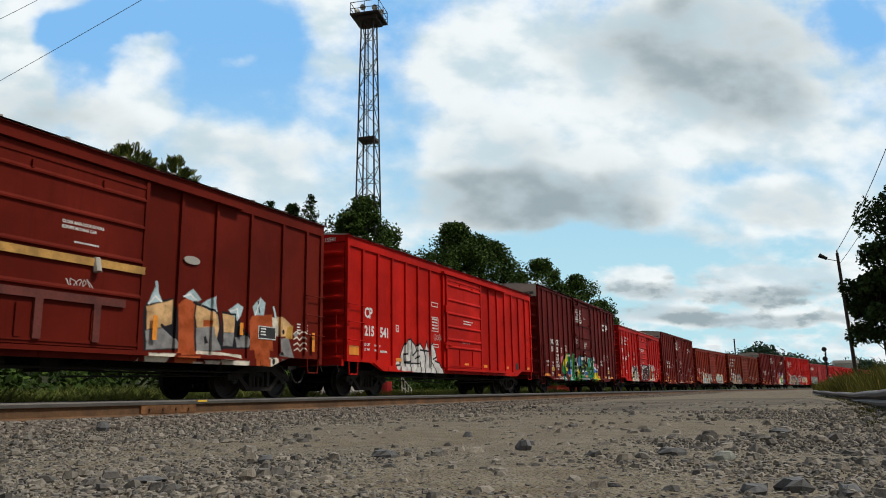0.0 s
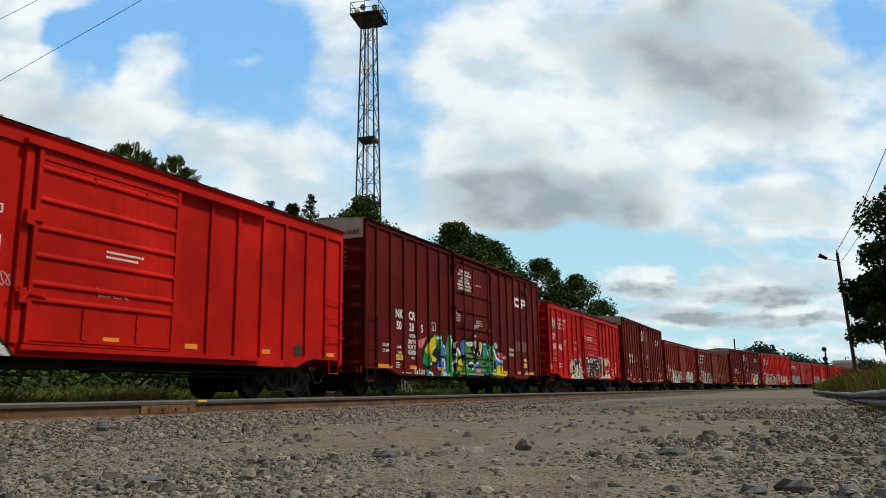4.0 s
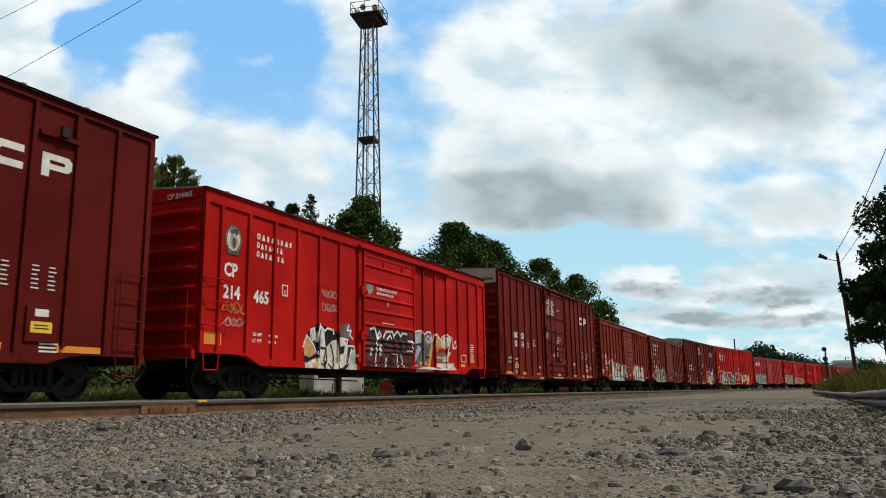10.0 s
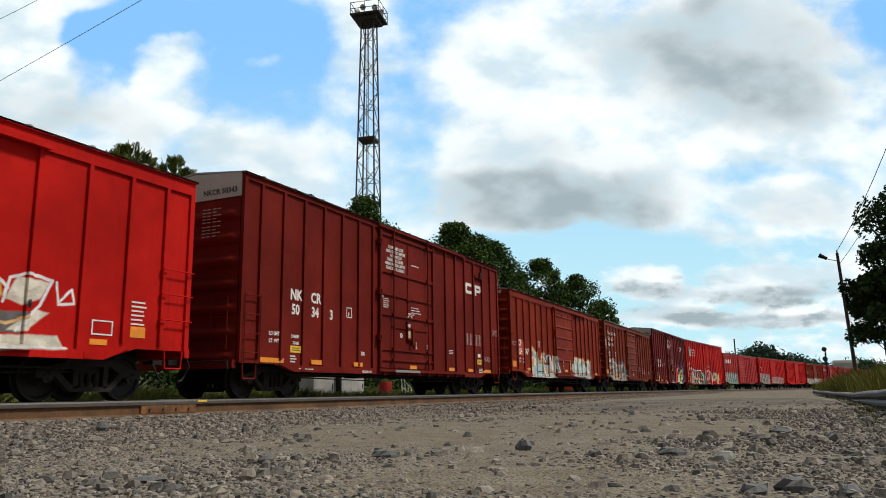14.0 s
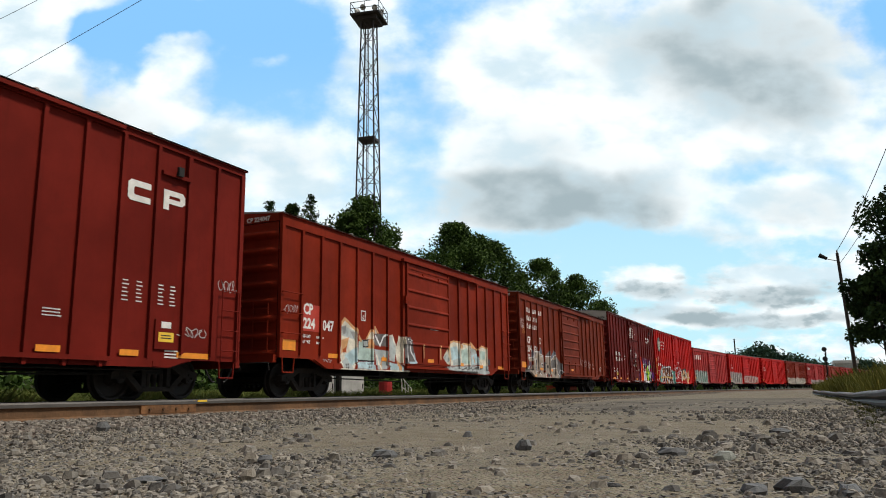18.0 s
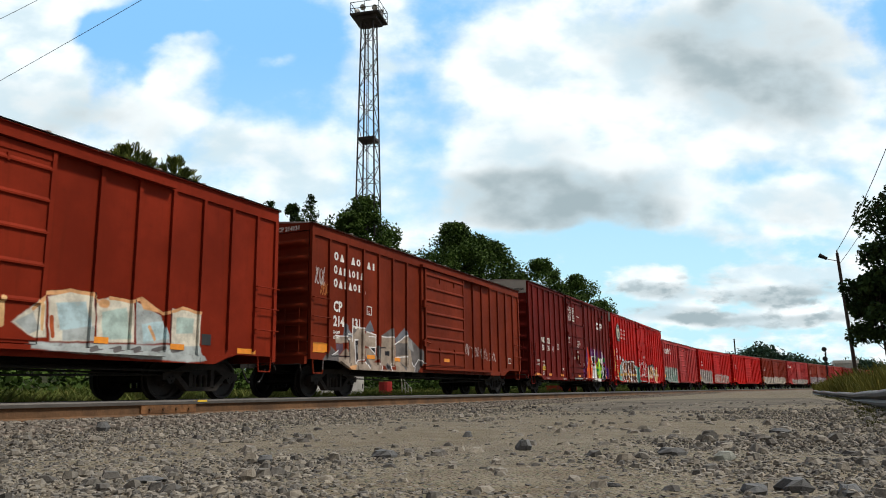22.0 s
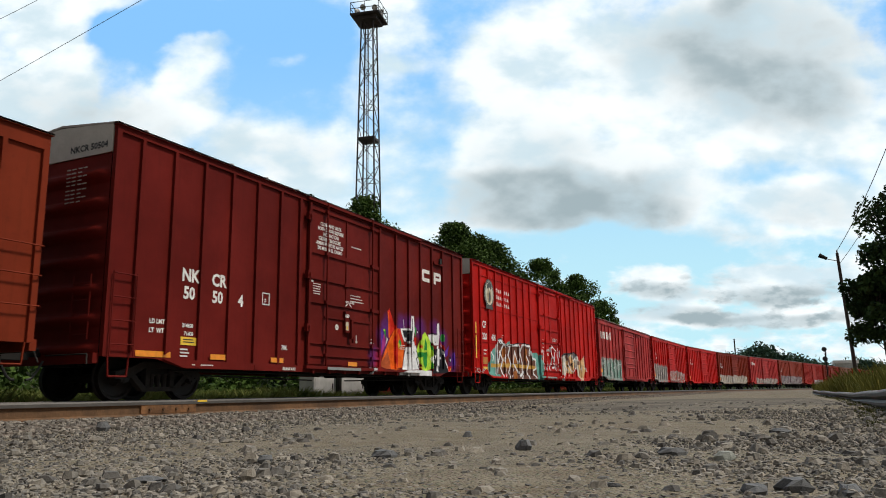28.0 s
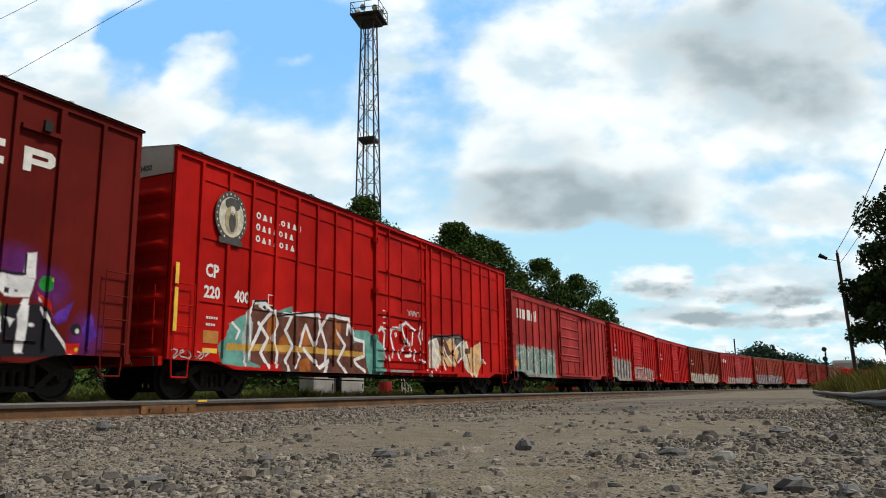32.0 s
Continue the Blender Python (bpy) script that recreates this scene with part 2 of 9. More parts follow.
    col = blend(nt, op(nt, "MULTIPLY", glint, 0.8), col, (0.8, 0.8, 0.78))
    return col


VIOLET, ORANGE, ORANGE_RED, CHALK, LIME, GRASS_PAINT = (0.10, 0.03, 0.30), (0.76, 0.115, 0.008), (0.55, 0.02, 0.01), (0.78, 0.78, 0.80), (0.42, 0.66, 0.05), (0.02, 0.24, 0.04)
PINK_PAINT, MOSS, SUN_YELLOW, LEAF_PAINT, SKY_PAINT, TEAL_PAINT, MAROON_PAINT = (0.72, 0.16, 0.22), (0.16, 0.28, 0.05), (0.62, 0.52, 0.03), (0.02, 0.24, 0.06), (0.05, 0.17, 0.52), (0.02, 0.28, 0.22), (0.10, 0.014, 0.014)
INK = (0.02, 0.02, 0.025)
FERN, PALE_TEAL, MAGENTA = (0.065, 0.215, 0.060), (0.42, 0.54, 0.50), (0.36, 0.03, 0.20)


def mural_paint(nt, col, px, pz, painting, wobble=0.035):
    """A sprayed piece laid on shape by shape: filled forms, strokes, ovals and soft mist, in the car's own metres."""
    flat = add(nt, "ShaderNodeCombineXYZ", X=px, Y=pz, Z=1.0).outputs[0]
    shift = add(nt, "ShaderNodeTexNoise", Vector=flat, Scale=3.0, Detail=3.0)
    jitter = nt.nodes.new("ShaderNodeVectorMath")
    jitter.operation = "MULTIPLY_ADD"
    nt.links.new(shift.outputs["Color"], jitter.inputs[0])
    jitter.inputs[1].default_value = (wobble * 2, wobble * 2, 0)
    away = nt.nodes.new("ShaderNodeVectorMath")
    away.operation = "SUBTRACT"
    nt.links.new(flat, away.inputs[0])
    away.inputs[1].default_value = (wobble, wobble, 0)
    nt.links.new(away.outputs[0], jitter.inputs[2])
    spot = jitter.outputs[0]
    blotch = smooth(nt, fractal(nt, 3.0, 4, 0.6, flat), 0.35, 0.65)
    worn = op(nt, "MULTIPLY_ADD", smooth(nt, fractal(nt, 6.0, 5, 0.65, flat), 0.30, 0.40), 0.35, 0.65)
    outer = nt
    state = {"col": col, "left": 0, "count": 0}

    def open_layer():
        """The next few shapes go into a group of their own, which keeps the trees small."""
        layer = bpy.data.node_groups.new("spray_layer", "ShaderNodeTree")
        for name, kind in (("Color", "NodeSocketColor"), ("Spot", "NodeSocketVector"), ("Blotch", "NodeSocketFloat"), ("Worn", "NodeSocketFloat"), ("Height", "NodeSocketFloat")):
            layer.interface.new_socket(name, in_out="INPUT", socket_type=kind)
        layer.interface.new_socket("Color", in_out="OUTPUT", socket_type="NodeSocketColor")
        start = layer.nodes.new("NodeGroupInput")
        state.update(nt=layer, start=start, inner=start.outputs["Color"], left=7)

    def close_layer():
        layer = state["nt"]
        layer.links.new(state["inner"], layer.nodes.new("NodeGroupOutput").inputs["Color"])
        use = outer.nodes.new("ShaderNodeGroup")
        use.node_tree = layer
        for name, value in (("Color", state["col"]), ("Spot", spot), ("Blotch", blotch), ("Worn", worn), ("Height", pz)):
            outer.links.new(value, use.inputs[name])
        state.update(col=use.outputs["Color"], left=0)

    def vec(kind, a, b, c=None):
        nt = state["nt"]
        n = nt.nodes.new("ShaderNodeVectorMath")
        n.operation = kind
        for i, v in enumerate((a, b, c)):
            if v is None:
                continue
            if isinstance(v, bpy.types.NodeSocket):
                nt.links.new(v, n.inputs[i])
            else:
                n.inputs[i].default_value = v
        return n.outputs["Value"] if kind in ("DOT_PRODUCT", "DISTANCE", "LENGTH") else n.outputs["Vector"]

    def brush(kind, color, *pts, width=0.0):
        if not state["left"]:
            open_layer()
        nt, start = state["nt"], state["start"]
        spot, blotch, worn, height = (start.outputs[name] for name in ("Spot", "Blotch", "Worn", "Height"))
        soft = 0.02
        if kind == "fill":                      # a form within straight edges
            d = None
            for (ax, az), (bx, bz) in zip(pts, pts[1:] + pts[:1]):
                run = math.hypot(bx - ax, bz - az)
                nx, nz = (bz - az) / run, (ax - bx) / run
                e = vec("DOT_PRODUCT", spot, (nx, nz, -(nx * ax + nz * az)))
                d = e if d is None else op(nt, "MAXIMUM", d, e)
        elif kind == "line":
            d = None
            for (ax, az), (bx, bz) in zip(pts, pts[1:]):
                run = (bx - ax) ** 2 + (bz - az) ** 2 + 1e-6
                dx, dz = bx - ax, bz - az
                h = op(nt, "MINIMUM", op(nt, "MAXIMUM", vec("DOT_PRODUCT", spot, (dx / run, dz / run, -(dx * ax + dz * az) / run)), 0.0), 1.0)
                along = nt.nodes.new("ShaderNodeVectorMath")
                along.operation = "SCALE"
                along.inputs[0].default_value = (dx, dz, 0)
                nt.links.new(h, along.inputs["Scale"])
                e = vec("DISTANCE", vec("SUBTRACT", spot, (ax, az, 1)), along.outputs["Vector"])
                d = e if d is None else op(nt, "MINIMUM", d, e)
            d = op(nt, "SUBTRACT", d, width * 0.62)
            soft = 0.012
        else:                                   # oval or mist
            (x, z), (rx, rz) = pts
            d = vec("LENGTH", vec("MULTIPLY_ADD", spot, (1 / rx, 1 / rz, 0), (-x / rx, -z / rz, 0)), None)
            d = op(nt, "MULTIPLY", op(nt, "SUBTRACT", d, 1.0), min(rx, rz))
        if kind == "mist":
            mask = op(nt, "MULTIPLY", op(nt, "SUBTRACT", 1.0, smooth(nt, d, -0.30, 0.06)), 0.44)
        else:
            mask = op(nt, "MULTIPLY", op(nt, "SUBTRACT", 1.0, smooth(nt, d, -soft, soft)), worn)
        if len(color) == 4:                     # fades from one paint into another up the side
            low, high, z0, z1 = color
            color = blend(nt, smooth(nt, height, z0, z1), low, high)
        elif color != INK:
            color = blend(nt, blotch, tuple(c * 0.78 for c in color), tuple(min(0.85, c * 1.2 + 0.01) for c in color))
        state["inner"] = blend(nt, mask, state["inner"], color)
        state["left"] -= 1
        if not state["left"]:
            close_layer()
    painting(brush)
    if state["left"]:
        close_layer()
    return state["col"]


EMBER, SAND, SLATE, PALE_BLUE, SILVER, BONE = (0.40, 0.085, 0.025), (0.66, 0.42, 0.20), (0.25, 0.25, 0.25), (0.42, 0.56, 0.60), (0.60, 0.59, 0.57), (0.66, 0.62, 0.52)
SMOKE, BROWN_SMOKE, OCHRE_PAINT, PALE_GREY, FLESH_PAINT, PLUM = (0.13, 0.12, 0.12), (0.10, 0.03, 0.028), (0.55, 0.32, 0.07), (0.40, 0.44, 0.44), (0.62, 0.34, 0.16), (0.12, 0.08, 0.11)
STONE_PAINT, DUSK_BLUE, TEAL_SPRAY, UMBER, RUST_PAINT = (0.33, 0.27, 0.22), (0.16, 0.17, 0.20), (0.13, 0.34, 0.30), (0.13, 0.05, 0.035), (0.34, 0.11, 0.025)


def piece_of_flames(brush):
    brush("fill", INK, (9.73, 1.67), (9.80, 0.90), (10.73, 0.96), (10.46, 1.94), (9.82, 1.81))
    brush("fill", SAND, (9.80, 1.72), (9.86, 1.29), (10.22, 1.37), (10.45, 1.45), (10.45, 1.90))
    brush("fill", SLATE, (9.83, 1.27), (9.86, 0.92), (10.68, 0.99), (10.51, 1.19), (10.26, 1.37))
    brush("line", INK, (10.19, 1.40), (10.58, 1.17), width=0.05)
    brush("fill", PALE_BLUE, (9.83, 1.77), (10.19, 1.85), (10.10, 1.99), (9.98, 2.09))
    brush("line", PALE_BLUE, (10.01, 2.19), (10.05, 2.01), width=0.06)
    brush("line", CHALK, (9.86, 1.78), (10.01, 1.93), (10.17, 1.85), width=0.03)
    brush("fill", EMBER, (10.54, 1.82), (10.61, 0.85), (11.19, 0.88), (11.20, 1.89), (10.82, 1.98))
    brush("fill", PALE_BLUE, (10.73, 2.01), (10.82, 1.98), (11.08, 1.92), (11.21, 1.99), (10.97, 2.19))
    brush("line", CHALK, (10.74, 2.01), (10.92, 2.08), (11.08, 1.95), width=0.03)
    brush("fill", BONE, (9.48, 0.61), (9.63, 0.60), (9.65, 0.74))
    brush("fill", BONE, (9.80, 0.85), (9.82, 0.62), (10.28, 0.64), (10.47, 0.86))
    brush("fill", EMBER, (10.54, 0.83), (10.55, 0.62), (11.13, 0.63), (11.12, 0.85))
    brush("fill", INK, (11.02, 1.62), (11.10, 0.94), (11.90, 0.99), (11.83, 1.44), (11.73, 1.78), (11.06, 1.96))
    brush("fill", INK, (11.82, 1.71), (11.87, 1.02), (12.69, 1.07), (12.76, 1.26), (12.28, 1.80), (11.85, 1.82))
    brush("fill", SAND, (11.06, 1.66), (11.11, 1.44), (11.53, 1.06), (11.67, 1.11), (11.77, 1.43), (11.70, 1.75), (11.10, 1.92))
    brush("fill", SLATE, (11.10, 1.41), (11.15, 0.96), (11.85, 0.99), (11.82, 1.08), (11.54, 1.46))
    brush("fill", EMBER, (11.29, 1.58), (11.30, 1.45), (11.51, 1.45), (11.52, 1.59))
    brush("fill", INK, (11.33, 1.24), (11.36, 1.10), (11.47, 1.12), (11.39, 1.27))
    brush("fill", PALE_BLUE, (11.20, 1.89), (11.55, 1.77), (11.71, 1.77), (11.60, 2.11))
    brush("line", CHALK, (11.23, 1.88), (11.50, 1.80), (11.68, 1.78), width=0.03)
    brush("fill", SAND, (11.85, 1.77), (11.92, 1.37), (12.25, 1.38), (12.25, 1.77))
    brush("fill", SLATE, (11.90, 1.09), (12.19, 1.10), (12.25, 1.38), (11.92, 1.36))
    brush("fill", SLATE, (12.27, 1.28), (12.34, 1.09), (12.66, 1.10), (12.72, 1.23), (12.58, 1.35))
    brush("fill", PALE_BLUE, (12.03, 1.86), (12.32, 1.64), (12.44, 1.76), (12.51, 1.96), (12.31, 2.02))
    brush("line", CHALK, (12.10, 1.85), (12.32, 1.90), (12.36, 1.70), width=0.03)
    brush("fill", EMBER, (12.65, 1.69), (12.72, 1.03), (13.56, 1.06), (13.50, 1.89), (12.86, 1.81))
    brush("fill", EMBER, (12.92, 1.05), (12.96, 0.60), (13.47, 0.62), (13.44, 1.06))
    brush("fill", PALE_BLUE, (12.80, 2.00), (12.89, 1.81), (13.20, 1.85), (13.25, 2.12), (13.06, 2.23))
    brush("line", INK, (12.98, 2.13), (13.05, 1.89), width=0.03)
    brush("line", CHALK, (12.92, 1.83), (13.07, 2.19), width=0.03)
    brush("fill", SAND, (13.66, 1.85), (13.77, 1.40), (14.06, 1.42), (14.29, 1.66), (13.96, 1.84))
    brush("fill", BONE, (13.49, 1.83), (13.57, 1.39), (13.74, 1.41), (13.70, 1.82))
    brush("line", PALE_BLUE, (13.55, 2.05), (13.63, 1.85), width=0.05)
    brush("oval", INK, (13.90, 1.51), (0.09, 0.07))
    brush("fill", OCHRE_PAINT, (14.02, 1.37), (14.28, 1.38), (14.29, 1.70), (14.08, 1.63))
    brush("fill", SLATE, (13.77, 1.36), (13.83, 0.95), (14.36, 0.92), (14.13, 1.38))
    brush("fill", SLATE, (14.30, 1.49), (14.44, 1.38), (14.55, 1.56))
    brush("fill", INK, (13.83, 0.96), (13.99, 0.96), (13.88, 1.14))
    brush("fill", BONE, (11.02, 0.62), (11.27, 0.60), (11.30, 0.74), (11.04, 0.73))
    brush("fill", BONE, (11.34, 0.77), (11.43, 0.62), (11.71, 0.60), (11.82, 0.77))
    brush("fill", BONE, (11.82, 0.79), (11.91, 0.61), (12.69, 0.61), (12.72, 0.80))
    brush("fill", BONE, (13.44, 0.89), (13.47, 0.60), (13.76, 0.60), (13.73, 0.90))
    brush("oval", INK, (13.56, 0.82), (0.05, 0.09))
    brush("fill", SLATE, (13.87, 0.87), (13.91, 0.76), (14.17, 0.77), (14.20, 0.87))
    brush("line", BONE, (11.17, 0.93), (11.78, 0.91), (12.46, 0.89), width=0.06)
    brush("line", INK, (11.02, 1.92), (11.73, 1.76), (11.81, 1.43), width=0.04)
    brush("line", INK, (11.85, 1.79), (12.26, 1.78), (12.26, 1.36), width=0.035)
    brush("line", BONE, (14.33, 1.50), (14.47, 1.56), (14.56, 1.48), (14.68, 1.56), (14.85, 1.51), width=0.025)
    brush("line", BONE, (14.34, 1.37), (14.48, 1.42), (14.57, 1.35), (14.69, 1.43), (14.86, 1.38), width=0.025)
    brush("line", BONE, (14.35, 1.24), (14.49, 1.29), (14.58, 1.21), (14.70, 1.30), (14.87, 1.24), width=0.025)
    brush("line", BONE, (14.36, 1.11), (14.49, 1.16), (14.59, 1.08), (14.71, 1.16), (14.88, 1.11), width=0.025)


def silver_piece(brush):
    brush("fill", SILVER, (3.03, 1.16), (3.05, 0.74), (3.94, 0.70), (4.10, 1.32), (4.01, 1.54), (3.70, 1.71), (3.39, 1.63), (3.19, 1.41))
    brush("fill", SILVER, (3.81, 0.69), (4.63, 0.69), (4.69, 1.18), (4.55, 1.45), (4.30, 1.64), (4.09, 1.51), (4.00, 1.29))
    brush("fill", SILVER, (4.53, 0.69), (5.02, 0.68), (4.93, 1.48), (4.79, 1.70), (4.64, 1.38))
    brush("fill", SILVER, (4.94, 0.68), (5.46, 0.68), (5.53, 1.22), (5.43, 1.46), (5.15, 1.69), (5.01, 1.59))
    brush("fill", SILVER, (5.28, 0.68), (6.03, 0.68), (5.74, 1.04), (5.42, 1.11))
    brush("oval", SILVER, (2.87, 0.88), (0.12, 0.14))
    brush("line", INK, (3.03, 0.74), (3.01, 1.15), (3.17, 1.41), (3.41, 1.65), (3.70, 1.72), (4.01, 1.54), (4.10, 1.37), (3.84, 1.21), width=0.045)
    brush("line", INK, (3.51, 1.67), (3.52, 1.26), (3.22, 1.23), (3.26, 0.99), (3.70, 1.03), (3.72, 1.30), width=0.045)
    brush("line", INK, (3.70, 1.03), (3.64, 0.69), width=0.045)
    brush("line", INK, (3.27, 0.97), (4.18, 0.98), width=0.04)
    brush("line", INK, (3.72, 1.70), (3.80, 1.23), width=0.04)
    brush("line", INK, (4.30, 1.64), (4.29, 1.39), (4.93, 1.39), width=0.045)
    brush("line", INK, (3.99, 1.12), (4.20, 1.22), (4.35, 1.00), (4.33, 0.68), width=0.045)
    brush("line", INK, (4.09, 1.52), (4.30, 1.64), (4.57, 1.44), (4.71, 1.18), (4.63, 0.69), width=0.045)
    brush("line", INK, (4.64, 1.33), (4.79, 1.72), (4.90, 1.50), width=0.045)
    brush("line", INK, (5.04, 0.70), (5.01, 1.59), (5.18, 1.69), (5.45, 1.44), (5.53, 1.22), (5.26, 1.15), width=0.045)
    brush("line", INK, (5.03, 1.12), (5.27, 0.97), (5.46, 0.68), width=0.04)
    brush("line", INK, (5.40, 1.11), (5.74, 1.04), (6.05, 0.68), width=0.045)
    brush("line", INK, (2.77, 0.87), (2.97, 0.90), width=0.04)


def mural_of_five(brush):
    brush("fill", PINK_PAINT, (3.23, 1.63), (3.33, 1.47), (3.55, 1.49), (3.88, 1.84), (3.30, 1.73))
    brush("fill", INK, (3.52, 1.31), (3.59, 1.05), (3.69, 0.86), (3.88, 0.83), (5.34, 0.90), (5.43, 1.33), (5.41, 1.59), (4.98, 2.02), (4.36, 1.97), (3.79, 1.77))
    brush("fill", INK, (3.69, 0.86), (3.81, 0.54), (5.37, 0.58), (5.34, 0.98))
    brush("fill", (FERN, SUN_YELLOW, 1.15, 1.5), (3.71, 1.40), (4.03, 1.19), (4.31, 1.29), (4.59, 1.60), (4.51, 1.96), (3.94, 1.66))
    brush("fill", LEAF_PAINT, (3.59, 1.05), (3.78, 0.94), (4.06, 0.92), (4.23, 1.09), (3.98, 1.23), (3.70, 1.36))
    brush("fill", SUN_YELLOW, (4.17, 1.26), (4.28, 1.08), (4.51, 1.06), (4.62, 1.17), (4.39, 1.32))
    brush("fill", LEAF_PAINT, (4.51, 1.94), (4.64, 1.61), (4.82, 1.37), (5.02, 1.51), (5.05, 1.77), (4.88, 1.97))
    brush("fill", (LEAF_PAINT, SKY_PAINT, 1.2, 1.5), (4.77, 1.28), (5.34, 1.30), (5.38, 1.50), (5.23, 1.68), (5.06, 1.67), (4.81, 1.41))
    brush("fill", SKY_PAINT, (4.60, 0.90), (4.87, 0.75), (5.33, 0.68), (5.34, 0.98), (5.26, 1.21), (4.78, 1.19))
    brush("fill", TEAL_PAINT, (4.78, 0.58), (5.31, 0.59), (5.30, 0.83), (4.86, 0.79))
    brush("fill", MAROON_PAINT, (4.16, 0.77), (4.28, 0.57), (4.72, 0.58), (4.68, 0.79), (4.49, 0.98), (4.20, 0.89))
    brush("fill", TEAL_PAINT, (3.79, 0.76), (3.86, 0.55), (4.23, 0.56), (4.27, 0.65), (3.99, 0.82))
    brush("line", CHALK, (4.65, 1.86), (4.88, 1.88), (5.00, 1.73), (4.99, 1.58), width=0.07)
    brush("line", CHALK, (5.16, 1.63), (5.29, 1.54), (5.29, 1.39), width=0.05)
    brush("line", CHALK, (4.95, 1.15), (5.17, 1.13), (5.22, 0.89), width=0.06)
    brush("line", CHALK, (3.98, 0.72), (4.19, 0.68), (4.25, 0.59), width=0.05)
    brush("line", CHALK, (4.35, 1.46), (4.54, 1.54), width=0.04)
    brush("line", CHALK, (4.10, 0.94), (4.24, 1.02), width=0.04)
    brush("fill", INK, (4.24, 1.29), (4.71, 1.12), (4.70, 1.49), (4.52, 1.53))
    brush("line", SUN_YELLOW, (4.22, 1.79), (4.38, 1.73), (4.49, 1.92), width=0.05)
    brush("fill", INK, (5.25, 1.74), (5.39, 0.55), (6.01, 0.57), (5.92, 1.97), (5.54, 2.07))
    brush("fill", PINK_PAINT, (5.90, 1.61), (6.07, 1.58), (6.27, 1.82), (5.99, 1.83))
    brush("fill", INK, (5.78, 1.24), (5.85, 0.56), (6.61, 0.58), (6.72, 0.92), (6.53, 1.45), (6.24, 1.66))
    brush("fill", INK, (6.43, 1.80), (6.70, 0.56), (7.80, 0.58), (7.82, 1.39), (7.75, 1.95), (7.27, 1.97), (6.67, 1.97))
    brush("fill", INK, (7.68, 0.67), (8.13, 0.58), (9.33, 0.68), (9.14, 1.63), (8.99, 1.95), (7.92, 1.90), (7.70, 1.17))
    brush("fill", INK, (9.02, 1.49), (9.21, 0.56), (10.78, 0.59), (10.75, 1.16), (10.39, 1.64), (9.93, 2.02), (9.19, 1.85))
    brush("fill", FERN, (5.31, 1.65), (5.36, 1.23), (5.51, 1.16), (5.81, 1.41), (5.79, 1.92), (5.53, 2.01))
    brush("fill", (LEAF_PAINT, FERN, 0.75, 1.3), (5.36, 1.15), (5.41, 0.68), (5.54, 0.58), (5.80, 0.59), (5.93, 0.73), (5.81, 1.41))
    brush("line", CHALK, (5.63, 1.97), (5.81, 1.86), (5.72, 1.38), width=0.08)
    brush("fill", MOSS, (5.90, 1.08), (6.23, 1.24), (6.47, 1.37), (6.20, 1.62), (5.96, 1.37))
    brush("fill", (MOSS, SUN_YELLOW, 0.75, 1.1), (6.12, 0.59), (6.57, 0.60), (6.67, 0.91), (6.49, 1.25), (6.24, 1.16), (6.13, 0.89))
    brush("line", CHALK, (5.98, 1.35), (6.22, 1.58), (6.44, 1.41), width=0.08)
    brush("line", CHALK, (5.81, 1.04), (6.10, 1.23), width=0.06)
    brush("line", CHALK, (5.84, 0.95), (5.90, 0.77), width=0.05)
    brush("oval", TEAL_PAINT, (5.73, 0.98), (0.09, 0.09))
    brush("fill", SKY_PAINT, (6.47, 1.60), (6.58, 1.42), (6.73, 1.33), (6.85, 1.60), (6.68, 1.90), (6.47, 1.80))
    brush("fill", FERN, (6.68, 1.90), (6.73, 1.59), (6.91, 1.47), (7.51, 1.50), (7.29, 1.69), (6.97, 1.90))
    brush("fill", CHALK, (6.90, 1.82), (7.13, 1.72), (7.56, 1.73), (7.59, 1.91))
    brush("line", CHALK, (7.56, 1.86), (7.71, 1.51), width=0.05)
    brush("fill", MOSS, (6.72, 1.45), (6.92, 1.29), (7.53, 1.26), (7.52, 1.38))
    brush("fill", (LEAF_PAINT, FERN, 0.7, 1.1), (6.67, 0.80), (6.93, 0.57), (7.69, 0.59), (7.78, 0.84), (7.64, 1.25), (6.69, 1.17))
    brush("fill", INK, (6.98, 1.16), (7.15, 0.94), (7.61, 0.92), (7.76, 1.11), (7.38, 1.24))
    brush("line", CHALK, (7.21, 1.08), (7.49, 1.14), (7.71, 1.01), (7.51, 0.89), width=0.06)
    brush("line", CHALK, (6.90, 1.01), (7.15, 0.90), width=0.05)
    brush("fill", SKY_PAINT, (7.73, 0.72), (8.02, 0.59), (8.36, 0.69), (8.39, 1.04), (8.03, 1.20), (7.76, 1.07))
    brush("line", CHALK, (7.89, 1.11), (8.17, 1.14), (8.35, 1.05), width=0.06)
    brush("oval", ORANGE, (8.06, 0.87), (0.12, 0.06))
    brush("fill", SUN_YELLOW, (7.98, 1.41), (8.24, 1.38), (8.44, 1.73), (8.44, 1.91), (7.99, 1.88))
    brush("line", CHALK, (8.37, 1.87), (8.44, 1.80), (8.32, 1.52), width=0.06)
    brush("fill", TEAL_PAINT, (8.53, 1.92), (8.56, 1.38), (8.96, 1.39), (8.94, 1.89))
    brush("fill", FERN, (7.91, 1.32), (8.09, 1.13), (8.46, 0.74), (8.76, 0.70), (8.99, 0.98), (8.96, 1.39))
    brush("fill", INK, (8.40, 1.13), (8.65, 1.00), (8.79, 1.17))
    brush("fill", TEAL_PAINT, (8.88, 0.75), (9.26, 0.76), (9.18, 1.20), (8.94, 1.23))
